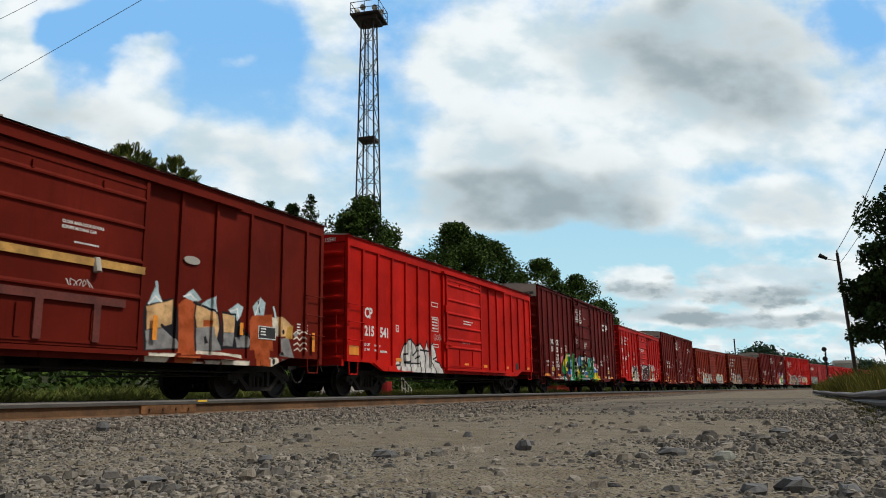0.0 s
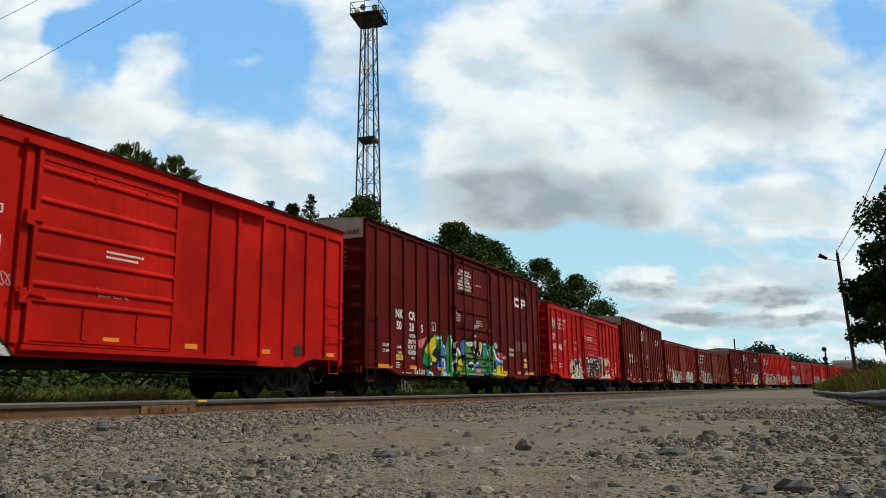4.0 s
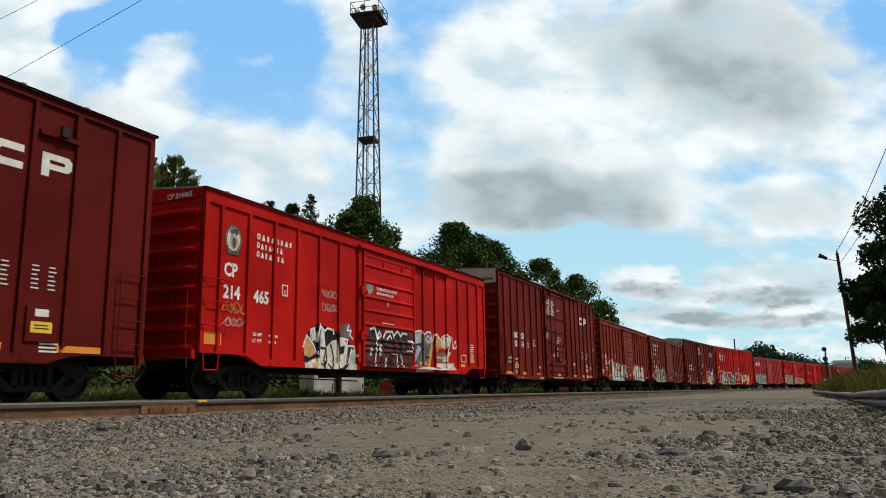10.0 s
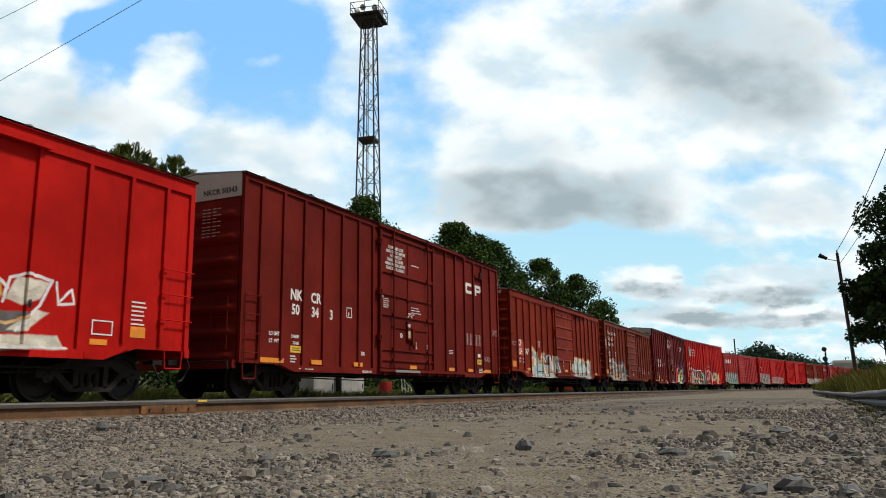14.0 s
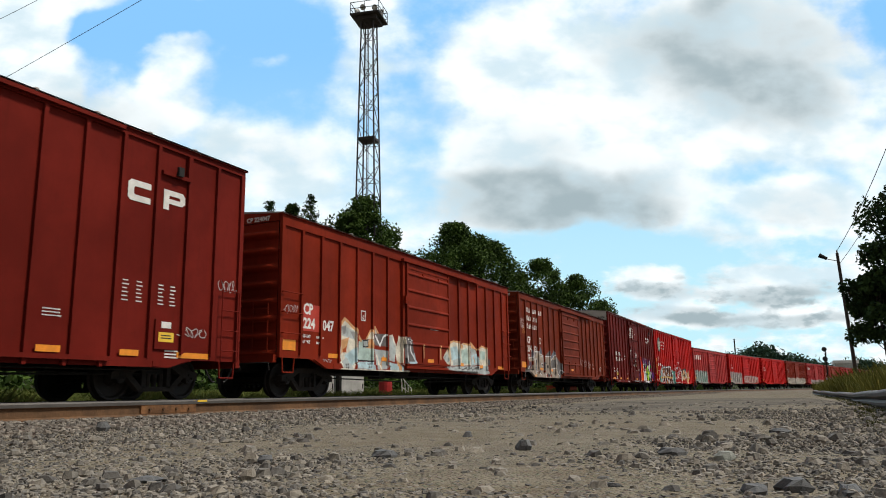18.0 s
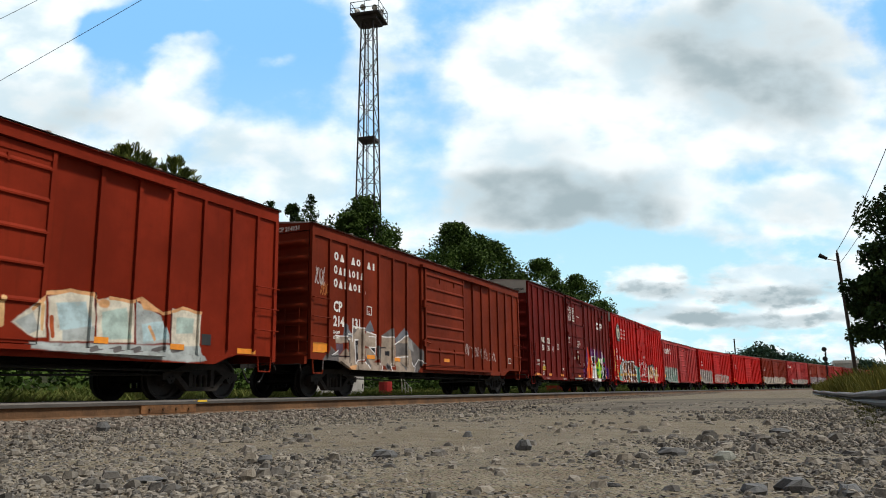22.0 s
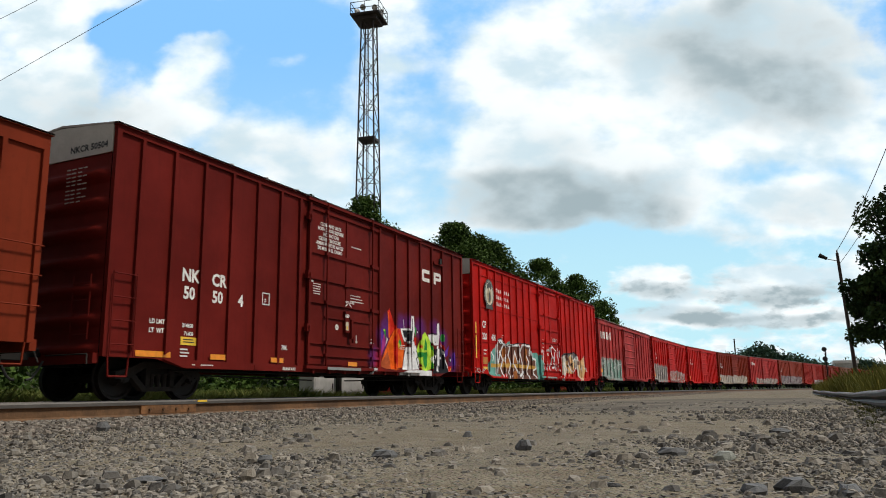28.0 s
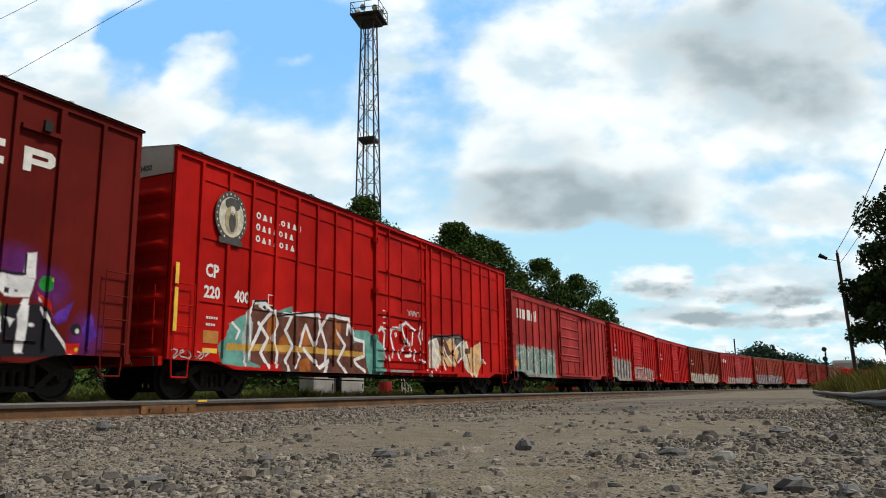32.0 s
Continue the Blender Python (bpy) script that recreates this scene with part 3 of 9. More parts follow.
    brush("line", CHALK, (8.93, 1.66), (9.03, 1.49), (9.17, 1.13), width=0.05)
    brush("line", CHALK, (8.62, 1.87), (8.87, 1.86), width=0.04)
    brush("fill", FERN, (9.07, 1.51), (9.09, 1.38), (9.49, 1.23), (9.94, 1.29), (9.59, 1.79), (9.26, 1.81))
    brush("fill", FERN, (9.17, 1.17), (9.34, 0.56), (10.08, 0.58), (10.07, 0.84), (9.53, 1.26))
    brush("fill", SKY_PAINT, (9.86, 1.38), (9.98, 1.10), (10.53, 1.03), (10.56, 1.23))
    brush("fill", SUN_YELLOW, (9.98, 1.07), (10.05, 0.60), (10.67, 0.59), (10.74, 0.76), (10.64, 1.13))
    brush("line", CHALK, (9.49, 1.78), (9.77, 1.66), (9.97, 1.39), (10.56, 1.23), width=0.1)
    brush("fill", INK, (9.57, 1.10), (9.72, 0.91), (9.95, 0.98), (9.87, 1.19), (9.59, 1.34))
    brush("line", CHALK, (9.54, 1.05), (9.61, 0.92), (9.84, 0.90), width=0.05)
    brush("fill", PALE_GREY, (9.73, 1.90), (9.84, 1.77), (10.12, 1.76), (10.15, 1.89), (9.93, 2.01))
    brush("fill", PINK_PAINT, (10.02, 1.61), (10.25, 1.43), (10.59, 1.33), (10.70, 1.46), (10.54, 1.60))
    brush("line", SUN_YELLOW, (9.33, 0.76), (10.77, 0.76), width=0.05)


def three_tags(brush):
    brush("fill", SMOKE, (5.13, 1.84), (5.19, 1.47), (5.78, 1.52), (5.63, 1.92))
    brush("fill", INK, (3.55, 1.24), (3.61, 0.61), (5.96, 0.66), (5.91, 1.30), (4.86, 1.70), (4.18, 1.83), (3.68, 1.55))
    brush("fill", FLESH_PAINT, (3.57, 1.21), (3.61, 1.01), (3.83, 0.97), (4.07, 1.08), (3.99, 1.22), (3.68, 1.47))
    brush("fill", BONE, (3.84, 1.65), (3.92, 1.35), (4.08, 1.43), (3.99, 1.68))
    brush("fill", BONE, (4.17, 1.03), (4.19, 0.81), (4.37, 0.82), (4.51, 1.22), (4.44, 1.63), (4.22, 1.75))
    brush("fill", PALE_GREY, (4.19, 1.25), (4.34, 1.31), (4.33, 1.68), (4.23, 1.73))
    brush("fill", BONE, (4.46, 0.82), (4.50, 0.64), (5.08, 0.68), (5.01, 1.45), (4.81, 1.43), (4.54, 1.24))
    brush("fill", INK, (4.60, 1.58), (4.64, 1.44), (4.91, 1.44), (4.86, 1.65))
    brush("fill", BONE, (3.59, 0.80), (3.61, 0.63), (4.47, 0.66), (4.13, 0.97))
    brush("fill", SAND, (3.88, 0.83), (3.92, 0.65), (4.14, 0.65), (4.18, 0.85))
    brush("fill", BONE, (5.09, 0.85), (5.15, 0.68), (5.45, 0.86), (5.57, 1.30), (5.39, 1.48), (5.13, 1.46))
    brush("fill", BONE, (5.41, 0.65), (5.93, 0.68), (5.92, 1.18), (5.68, 1.28), (5.45, 0.86))
    brush("fill", PALE_GREY, (5.59, 1.05), (5.84, 0.70), (5.93, 0.89), (5.86, 1.25))
    brush("fill", INK, (5.15, 1.29), (5.17, 1.07), (5.35, 1.12), (5.41, 1.33))
    brush("fill", PLUM, (4.47, 0.66), (4.51, 0.33), (4.72, 0.33), (4.70, 0.71))
    brush("line", INK, (4.26, 1.22), (4.52, 1.20), (4.57, 0.91), (4.44, 0.82), width=0.05)
    brush("line", INK, (4.78, 0.67), (4.87, 1.01), (4.72, 1.30), width=0.05)
    brush("line", INK, (4.60, 0.83), (4.76, 0.71), (4.67, 0.58), width=0.045)
    brush("line", INK, (5.10, 0.68), (5.48, 0.78), (5.68, 1.28), width=0.05)
    brush("line", INK, (4.28, 0.81), (4.41, 0.80), (4.52, 0.62), width=0.04)
    brush("line", CHALK, (3.55, 1.22), (3.68, 1.50), (4.00, 1.26), (4.12, 1.07), width=0.04)
    brush("line", CHALK, (4.09, 1.37), (4.20, 1.81), (4.46, 1.65), (4.59, 1.73), (4.83, 1.70), (4.87, 1.61), width=0.04)
    brush("line", CHALK, (3.86, 1.39), (3.84, 1.66), (4.01, 1.70), (4.05, 1.53), width=0.035)
    brush("line", CHALK, (5.12, 1.33), (5.10, 1.50), (5.53, 1.50), (5.49, 1.29), width=0.04)
    brush("line", CHALK, (5.57, 1.32), (5.85, 1.32), (5.94, 1.07), width=0.04)
    brush("line", CHALK, (3.61, 0.63), (4.48, 0.61), (5.57, 0.65), (5.93, 0.71), width=0.035)
    brush("line", CHALK, (5.58, 1.86), (5.51, 1.72), (5.70, 1.74), (5.63, 1.62), (5.78, 1.52), width=0.035)
    brush("fill", BROWN_SMOKE, (6.24, 0.76), (8.87, 0.80), (9.10, 1.08), (9.41, 1.84), (8.65, 1.93), (6.52, 1.92), (6.30, 1.61))
    brush("line", INK, (6.65, 1.84), (6.86, 1.61), (6.86, 1.17), width=0.17)
    brush("line", INK, (7.12, 1.68), (7.34, 1.40), width=0.16)
    brush("line", INK, (7.61, 1.57), (7.81, 1.80), (7.92, 1.29), (7.65, 1.01), width=0.17)
    brush("line", INK, (8.04, 1.77), (8.28, 1.52), (8.19, 1.09), width=0.15)
    brush("line", INK, (8.49, 1.81), (8.68, 1.44), width=0.14)
    brush("line", CHALK, (6.55, 1.85), (6.77, 1.90), (6.92, 1.67), (6.86, 1.17), (6.79, 0.83), width=0.05)
    brush("line", CHALK, (6.95, 1.67), (7.04, 1.80), (7.15, 1.69), (6.96, 1.62), width=0.05)
    brush("line", CHALK, (7.29, 1.65), (7.42, 1.84), (7.81, 1.85), (7.89, 1.70), width=0.05)
    brush("line", CHALK, (7.50, 1.62), (7.67, 1.74), (7.75, 1.64), width=0.045)
    brush("line", CHALK, (7.92, 1.76), (8.10, 1.88), (8.30, 1.74), (8.41, 1.83), (8.69, 1.83), width=0.05)
    brush("line", CHALK, (8.11, 1.19), (8.06, 0.82), width=0.04)
    brush("line", CHALK, (8.26, 1.20), (8.44, 0.84), width=0.04)
    brush("line", CHALK, (7.44, 1.05), (7.32, 0.80), width=0.04)
    brush("fill", BONE, (6.50, 1.29), (6.53, 1.10), (6.63, 1.11), (6.64, 1.35))
    brush("fill", BONE, (7.00, 1.43), (7.06, 1.11), (7.16, 1.11), (7.14, 1.44))
    brush("line", CHALK, (8.79, 1.62), (9.08, 1.61), (9.05, 1.33), (8.72, 1.34), width=0.045)
    brush("fill", SMOKE, (9.32, 0.90), (10.33, 0.94), (9.96, 1.91), (9.54, 1.99))
    brush("fill", PALE_GREY, (9.29, 1.70), (9.33, 1.53), (9.63, 1.58), (9.82, 1.65), (9.86, 1.97), (9.42, 1.93))
    brush("fill", PALE_GREY, (9.32, 0.99), (9.35, 0.90), (9.61, 1.10), (9.93, 1.51), (9.58, 1.53))
    brush("fill", SMOKE, (10.04, 1.77), (10.08, 1.18), (10.32, 1.14), (10.69, 1.68), (10.61, 1.88), (10.26, 1.97))
    brush("fill", PALE_GREY, (10.14, 1.75), (10.28, 1.64), (10.55, 1.66), (10.58, 1.82), (10.29, 1.92))
    brush("oval", INK, (10.34, 1.80), (0.05, 0.05))
    brush("fill", OCHRE_PAINT, (10.27, 0.87), (10.47, 0.85), (10.70, 1.63), (10.55, 1.66), (10.41, 1.30))
    brush("fill", OCHRE_PAINT, (10.80, 1.69), (10.86, 1.38), (11.00, 1.39), (11.29, 1.62), (11.23, 1.88), (10.86, 1.93))
    brush("fill", SMOKE, (10.86, 1.38), (10.88, 1.07), (11.63, 1.06), (11.85, 1.39))
    brush("fill", BONE, (11.33, 1.57), (11.61, 1.49), (11.92, 1.62), (12.07, 1.91), (11.50, 1.94))
    brush("fill", BONE, (11.40, 1.10), (11.71, 1.09), (12.09, 1.41), (11.85, 1.45))
    brush("fill", BONE, (10.95, 1.02), (10.97, 0.77), (12.42, 0.84), (12.28, 1.06))
    brush("fill", BONE, (9.39, 0.83), (9.40, 0.72), (10.62, 0.75), (10.61, 0.86))
    brush("oval", INK, (11.72, 1.52), (0.06, 0.07))
    brush("line", INK, (9.33, 1.56), (9.76, 1.60), (9.90, 1.46), (9.44, 0.97), width=0.045)
    brush("line", INK, (10.08, 1.62), (10.11, 1.18), (10.45, 1.20), width=0.045)
    brush("line", INK, (10.78, 0.96), (10.69, 1.68), (10.89, 1.93), width=0.045)
    brush("line", CHALK, (9.24, 1.55), (9.28, 1.79), (9.42, 1.96), (9.86, 2.02), (9.96, 1.91), width=0.04)
    brush("line", CHALK, (10.01, 1.67), (10.06, 1.90), (10.29, 2.02), (10.53, 2.00), (10.62, 1.67), width=0.04)
    brush("line", CHALK, (10.66, 1.73), (10.75, 1.94), (10.96, 1.99), (11.26, 1.83), (11.36, 1.74), width=0.04)
    brush("line", CHALK, (11.29, 1.52), (11.39, 1.90), (11.65, 2.01), (12.11, 1.94), (11.92, 1.51), (11.55, 1.10), width=0.04)
    brush("line", CHALK, (12.19, 1.92), (12.25, 1.59), (12.50, 1.84), (12.55, 1.61), (12.25, 1.56), width=0.035)
    brush("line", CHALK, (9.26, 0.94), (9.69, 0.87), (10.97, 0.82), (12.46, 0.87), width=0.03)
    brush("line", SAND, (10.94, 1.23), (11.39, 1.20), (11.77, 1.33), width=0.04)


def peeling_piece(brush):
    brush("fill", BONE, (2.53, 1.01), (2.74, 0.71), (3.25, 0.70), (3.39, 0.97), (3.35, 1.80), (2.81, 2.04), (2.60, 1.82))
    brush("fill", PALE_GREY, (2.65, 1.85), (2.67, 1.59), (3.30, 1.50), (3.30, 1.75))
    brush("fill", SLATE, (2.67, 1.81), (2.73, 1.62), (2.85, 1.63), (2.88, 1.86))
    brush("fill", SLATE, (3.08, 1.73), (3.32, 1.48), (3.32, 1.72))
    brush("fill", FLESH_PAINT, (2.59, 1.05), (2.89, 1.25), (3.05, 1.56), (2.60, 1.45))
    brush("fill", EMBER, (2.73, 1.22), (2.74, 1.13), (2.90, 1.14), (2.91, 1.32))
    brush("fill", PALE_BLUE, (2.82, 1.07), (2.94, 0.71), (3.40, 0.93), (3.37, 1.31))
    brush("fill", PALE_GREY, (2.70, 0.89), (2.74, 0.71), (3.28, 0.70), (2.91, 1.03))
    brush("fill", PALE_TEAL, (3.40, 0.97), (4.36, 0.98), (4.31, 1.56), (3.76, 1.54), (3.42, 1.46))
    brush("fill", FLESH_PAINT, (3.89, 1.32), (4.33, 1.31), (4.20, 1.59), (4.06, 1.55))
    brush("fill", BONE, (3.92, 1.57), (4.27, 1.57), (4.19, 1.82))
    brush("fill", BONE, (4.33, 1.70), (4.50, 1.76), (4.37, 1.95))
    brush("fill", PALE_BLUE, (3.42, 0.73), (4.40, 0.72), (4.32, 0.95), (3.43, 0.92))
    brush("fill", PALE_GREY, (3.74, 1.52), (3.75, 1.34), (4.02, 1.36), (4.00, 1.54))
    brush("line", INK, (3.74, 1.52), (4.00, 1.54), (4.02, 1.36), (3.75, 1.34), (3.74, 1.52), width=0.03)
    brush("line", INK, (3.40, 0.97), (4.34, 0.96), width=0.03)
    brush("fill", SMOKE, (4.34, 1.75), (4.40, 1.40), (5.05, 1.41), (5.03, 1.76))
    brush("line", CHALK, (4.42, 1.68), (4.68, 1.41), (4.84, 1.66), (5.02, 1.74), width=0.05)
    brush("fill", PALE_GREY, (4.38, 1.29), (4.50, 0.74), (5.04, 0.76), (5.06, 1.29))
    brush("line", FLESH_PAINT, (4.65, 0.73), (4.75, 0.95), (4.89, 1.11), width=0.05)
    brush("line", BONE, (4.49, 1.13), (4.74, 0.71), width=0.05)
    brush("fill", PALE_GREY, (5.15, 1.72), (5.21, 1.01), (5.54, 0.99), (5.64, 1.36), (5.41, 1.74))
    brush("fill", BONE, (5.59, 1.35), (5.67, 0.99), (5.96, 0.95), (6.00, 1.75), (5.84, 1.74))
    brush("fill", PALE_BLUE, (5.21, 0.96), (5.23, 0.70), (6.04, 0.71), (6.02, 0.91))
    brush("fill", FLESH_PAINT, (5.67, 1.04), (5.76, 0.73), (5.93, 0.74), (5.92, 0.90))
    brush("fill", SMOKE, (5.98, 1.73), (6.06, 0.94), (6.74, 1.00), (6.40, 1.77))
    brush("line", CHALK, (6.11, 1.66), (6.10, 1.28), (6.22, 1.00), width=0.06)
    brush("line", CHALK, (6.33, 1.68), (6.40, 1.30), (6.76, 1.00), width=0.05)
    brush("line", PALE_BLUE, (6.59, 1.26), (6.72, 0.99), (6.31, 0.98), width=0.05)
    brush("line", FLESH_PAINT, (2.64, 1.88), (2.81, 2.03), (3.35, 1.80), (3.63, 1.51), width=0.07)
    brush("line", FLESH_PAINT, (3.92, 1.58), (4.18, 1.82), (4.33, 1.73), (4.38, 1.94), (4.56, 1.78), width=0.05)
    brush("line", BONE, (5.15, 1.72), (5.41, 1.75), (5.64, 1.38), (5.82, 1.74), width=0.05)
    brush("oval", SMOKE, (2.86, 0.82), (0.035, 0.03))
    brush("oval", SMOKE, (2.95, 0.84), (0.035, 0.03))
    brush("oval", SMOKE, (2.87, 0.74), (0.035, 0.03))
    brush("oval", SMOKE, (2.96, 0.75), (0.035, 0.03))
    brush("oval", SMOKE, (4.03, 0.87), (0.035, 0.03))
    brush("oval", SMOKE, (4.13, 0.89), (0.035, 0.03))
    brush("oval", SMOKE, (4.04, 0.79), (0.035, 0.03))
    brush("oval", SMOKE, (4.15, 0.80), (0.035, 0.03))
    brush("oval", SMOKE, (5.08, 0.92), (0.035, 0.03))
    brush("oval", SMOKE, (5.20, 0.94), (0.035, 0.03))
    brush("oval", SMOKE, (5.09, 0.83), (0.035, 0.03))
    brush("oval", SMOKE, (5.22, 0.85), (0.035, 0.03))
    brush("line", BONE, (2.63, 0.69), (3.94, 0.68), (6.40, 0.71), width=0.06)
    brush("line", SAND, (7.25, 1.53), (7.24, 1.16), width=0.07)
    brush("line", SAND, (8.51, 1.57), (8.51, 1.17), width=0.07)
    brush("fill", BONE, (8.67, 1.22), (9.06, 1.00), (9.35, 1.02), (9.28, 1.72))
    brush("fill", PALE_GREY, (8.72, 1.23), (8.99, 1.05), (9.16, 1.14), (9.02, 1.39))
    brush("fill", BONE, (9.33, 1.68), (9.42, 0.97), (10.26, 1.01), (10.16, 1.82), (9.72, 1.83))
    brush("fill", PALE_BLUE, (9.49, 1.60), (9.59, 1.16), (10.17, 1.20), (10.06, 1.68))
    brush("fill", PALE_GREY, (9.65, 1.17), (9.66, 0.99), (10.24, 1.02), (10.20, 1.25))
    brush("fill", BONE, (10.27, 1.72), (10.32, 1.00), (11.09, 1.03), (11.02, 1.76), (10.54, 1.80))
    brush("fill", PALE_TEAL, (10.38, 1.53), (10.45, 1.06), (11.03, 1.09), (10.92, 1.65))
    brush("oval", FLESH_PAINT, (10.42, 1.68), (0.12, 0.08))
    brush("fill", PALE_GREY, (11.09, 1.80), (11.19, 1.01), (11.99, 1.07), (11.72, 1.57))
    brush("fill", PALE_BLUE, (11.28, 1.38), (11.34, 1.05), (11.93, 1.14), (11.79, 1.47))
    brush("fill", FLESH_PAINT, (11.19, 1.84), (11.30, 1.65), (11.80, 1.62))
    brush("fill", BONE, (12.01, 1.74), (12.02, 1.03), (12.72, 1.00), (12.73, 1.72))
    brush("fill", PALE_TEAL, (12.12, 1.58), (12.14, 1.26), (12.57, 1.29), (12.60, 1.59))
    brush("fill", PALE_GREY, (9.00, 0.93), (9.01, 0.82), (12.43, 0.72), (12.96, 0.77), (12.72, 1.05))
    brush("line", SMOKE, (10.13, 0.85), (10.33, 0.90), width=0.07)
    brush("line", SMOKE, (10.61, 0.87), (10.82, 0.92), width=0.07)
    brush("line", SMOKE, (11.04, 0.88), (11.27, 0.94), width=0.07)
    brush("line", SMOKE, (11.58, 0.91), (11.82, 0.96), width=0.07)
    brush("line", SMOKE, (12.07, 0.93), (12.32, 0.98), width=0.07)
    brush("line", FLESH_PAINT, (9.02, 1.44), (9.29, 1.73), (9.72, 1.82), (10.16, 1.81), (10.27, 1.70), width=0.05)
    brush("line", FLESH_PAINT, (10.54, 1.78), (10.98, 1.77), (11.24, 1.85), (11.78, 1.61), (12.28, 1.77), (12.73, 1.71), width=0.05)
    brush("line", INK, (10.20, 1.83), (10.26, 1.01), width=0.02)
    brush("line", INK, (11.07, 1.81), (11.11, 1.03), width=0.02)
    brush("line", INK, (11.98, 1.72), (12.00, 1.03), width=0.02)
    brush("line", SAND, (9.16, 1.53), (9.19, 1.14), width=0.05)
    brush("line", EMBER, (9.42, 1.35), (9.47, 1.06), width=0.06)
    brush("line", FLESH_PAINT, (11.47, 1.34), (11.61, 1.12), width=0.05)


def stone_grey_piece(brush):
    brush("fill", DUSK_BLUE, (1.52, 1.59), (1.93, 1.51), (1.99, 1.63), (1.60, 1.93))
    brush("fill", DUSK_BLUE, (2.62, 1.82), (2.73, 1.72), (3.14, 1.81), (2.92, 2.10))
    brush("fill", DUSK_BLUE, (4.35, 1.67), (4.42, 1.52), (5.11, 1.83), (4.94, 2.03))
    brush("fill", SMOKE, (0.38, 0.67), (1.39, 0.70), (1.36, 1.08), (0.95, 1.28))
    brush("fill", SMOKE, (3.53, 1.71), (4.27, 1.69), (4.20, 1.98))
    brush("fill", STONE_PAINT, (1.17, 1.57), (1.20, 1.37), (1.69, 1.41), (1.70, 1.58))
    brush("fill", SMOKE, (1.59, 1.54), (1.72, 1.39), (1.78, 1.55))
    brush("fill", PLUM, (1.20, 1.35), (1.21, 1.22), (1.36, 1.08), (1.53, 1.21), (1.53, 1.38))
    brush("fill", STONE_PAINT, (1.36, 1.06), (1.87, 1.07), (1.86, 1.15), (1.62, 1.24))
    brush("fill", STONE_PAINT, (1.32, 1.03), (1.39, 0.70), (1.89, 0.72), (1.87, 1.03))
    brush("fill", SLATE, (0.97, 1.04), (1.32, 1.06), (1.30, 1.19))
    brush("fill", SMOKE, (0.83, 0.98), (0.96, 0.69), (1.34, 0.70), (1.32, 1.00))
    brush("fill", STONE_PAINT, (1.97, 1.59), (1.98, 1.45), (2.48, 1.50), (2.58, 1.57), (2.56, 1.85), (1.99, 1.87))
    brush("fill", SMOKE, (2.03, 1.81), (2.04, 1.64), (2.25, 1.80))
    brush("fill", STONE_PAINT, (1.81, 0.83), (2.15, 0.85), (2.12, 1.53), (1.82, 1.58))
    brush("fill", STONE_PAINT, (2.27, 1.51), (2.28, 0.97), (2.57, 1.01), (2.56, 1.54))
    brush("fill", INK, (2.12, 1.51), (2.15, 0.88), (2.29, 1.02), (2.27, 1.52))
    brush("fill", SLATE, (2.21, 1.37), (2.22, 1.17), (2.27, 1.18), (2.26, 1.38))
    brush("fill", STONE_PAINT, (1.76, 0.93), (1.80, 0.60), (3.52, 0.61), (3.46, 0.93))
    brush("fill", STONE_PAINT, (2.63, 1.69), (2.65, 1.37), (2.92, 1.33), (3.24, 1.36), (3.25, 1.71), (2.73, 1.76))
    brush("fill", STONE_PAINT, (2.66, 1.30), (2.68, 1.00), (2.96, 0.87), (3.37, 1.05), (2.92, 1.33))
    brush("fill", INK, (2.87, 1.35), (3.19, 1.16), (3.20, 1.35))
    brush("fill", SMOKE, (2.67, 1.09), (2.71, 0.91), (2.89, 0.75), (2.96, 0.88))
    brush("fill", SMOKE, (3.26, 1.41), (3.31, 1.05), (3.49, 1.03), (3.80, 1.26), (3.81, 1.38))
    brush("fill", STONE_PAINT, (3.50, 0.85), (4.28, 0.83), (4.25, 1.70), (3.56, 1.69))
    brush("fill", INK, (3.74, 1.27), (3.75, 1.15), (3.99, 1.14), (4.02, 1.29))
    brush("fill", SMOKE, (3.71, 0.82), (3.90, 0.68), (4.14, 0.85), (3.90, 0.94))
    brush("fill", STONE_PAINT, (4.34, 0.63), (5.52, 0.61), (5.54, 1.55), (5.11, 1.82), (4.37, 1.49))
    brush("fill", SMOKE, (4.39, 1.54), (4.41, 1.15), (5.05, 1.20), (5.05, 1.57))
    brush("fill", SMOKE, (4.65, 1.00), (5.05, 0.67), (5.04, 0.83))
    brush("fill", SMOKE, (5.20, 1.79), (5.59, 0.56), (6.14, 1.05), (6.09, 1.37), (5.54, 1.63))
    brush("fill", SLATE, (5.16, 1.79), (5.20, 1.41), (5.55, 1.33), (5.43, 1.67))
    brush("fill", STONE_PAINT, (1.80, 0.70), (1.81, 0.61), (5.56, 0.58), (5.55, 0.75))
    brush("fill", FLESH_PAINT, (1.84, 0.80), (1.85, 0.65), (2.09, 0.65), (2.18, 0.85))
    brush("oval", SMOKE, (2.42, 0.61), (0.16, 0.05))
    brush("oval", SMOKE, (4.44, 0.62), (0.16, 0.05))
    brush("oval", INK, (3.90, 0.82), (0.1, 0.07))
    brush("line", CHALK, (1.17, 1.57), (1.70, 1.58), width=0.025)
    brush("line", CHALK, (2.00, 1.46), (1.99, 1.87), (2.56, 1.85), (2.60, 1.01), width=0.025)
    brush("line", CHALK, (2.17, 0.89), (2.12, 1.51), (2.27, 1.52), width=0.03)
    brush("line", CHALK, (2.18, 0.86), (2.27, 0.96), (2.52, 0.99), width=0.025)
    brush("line", CHALK, (2.73, 1.76), (3.25, 1.71), (3.24, 1.36), width=0.025)
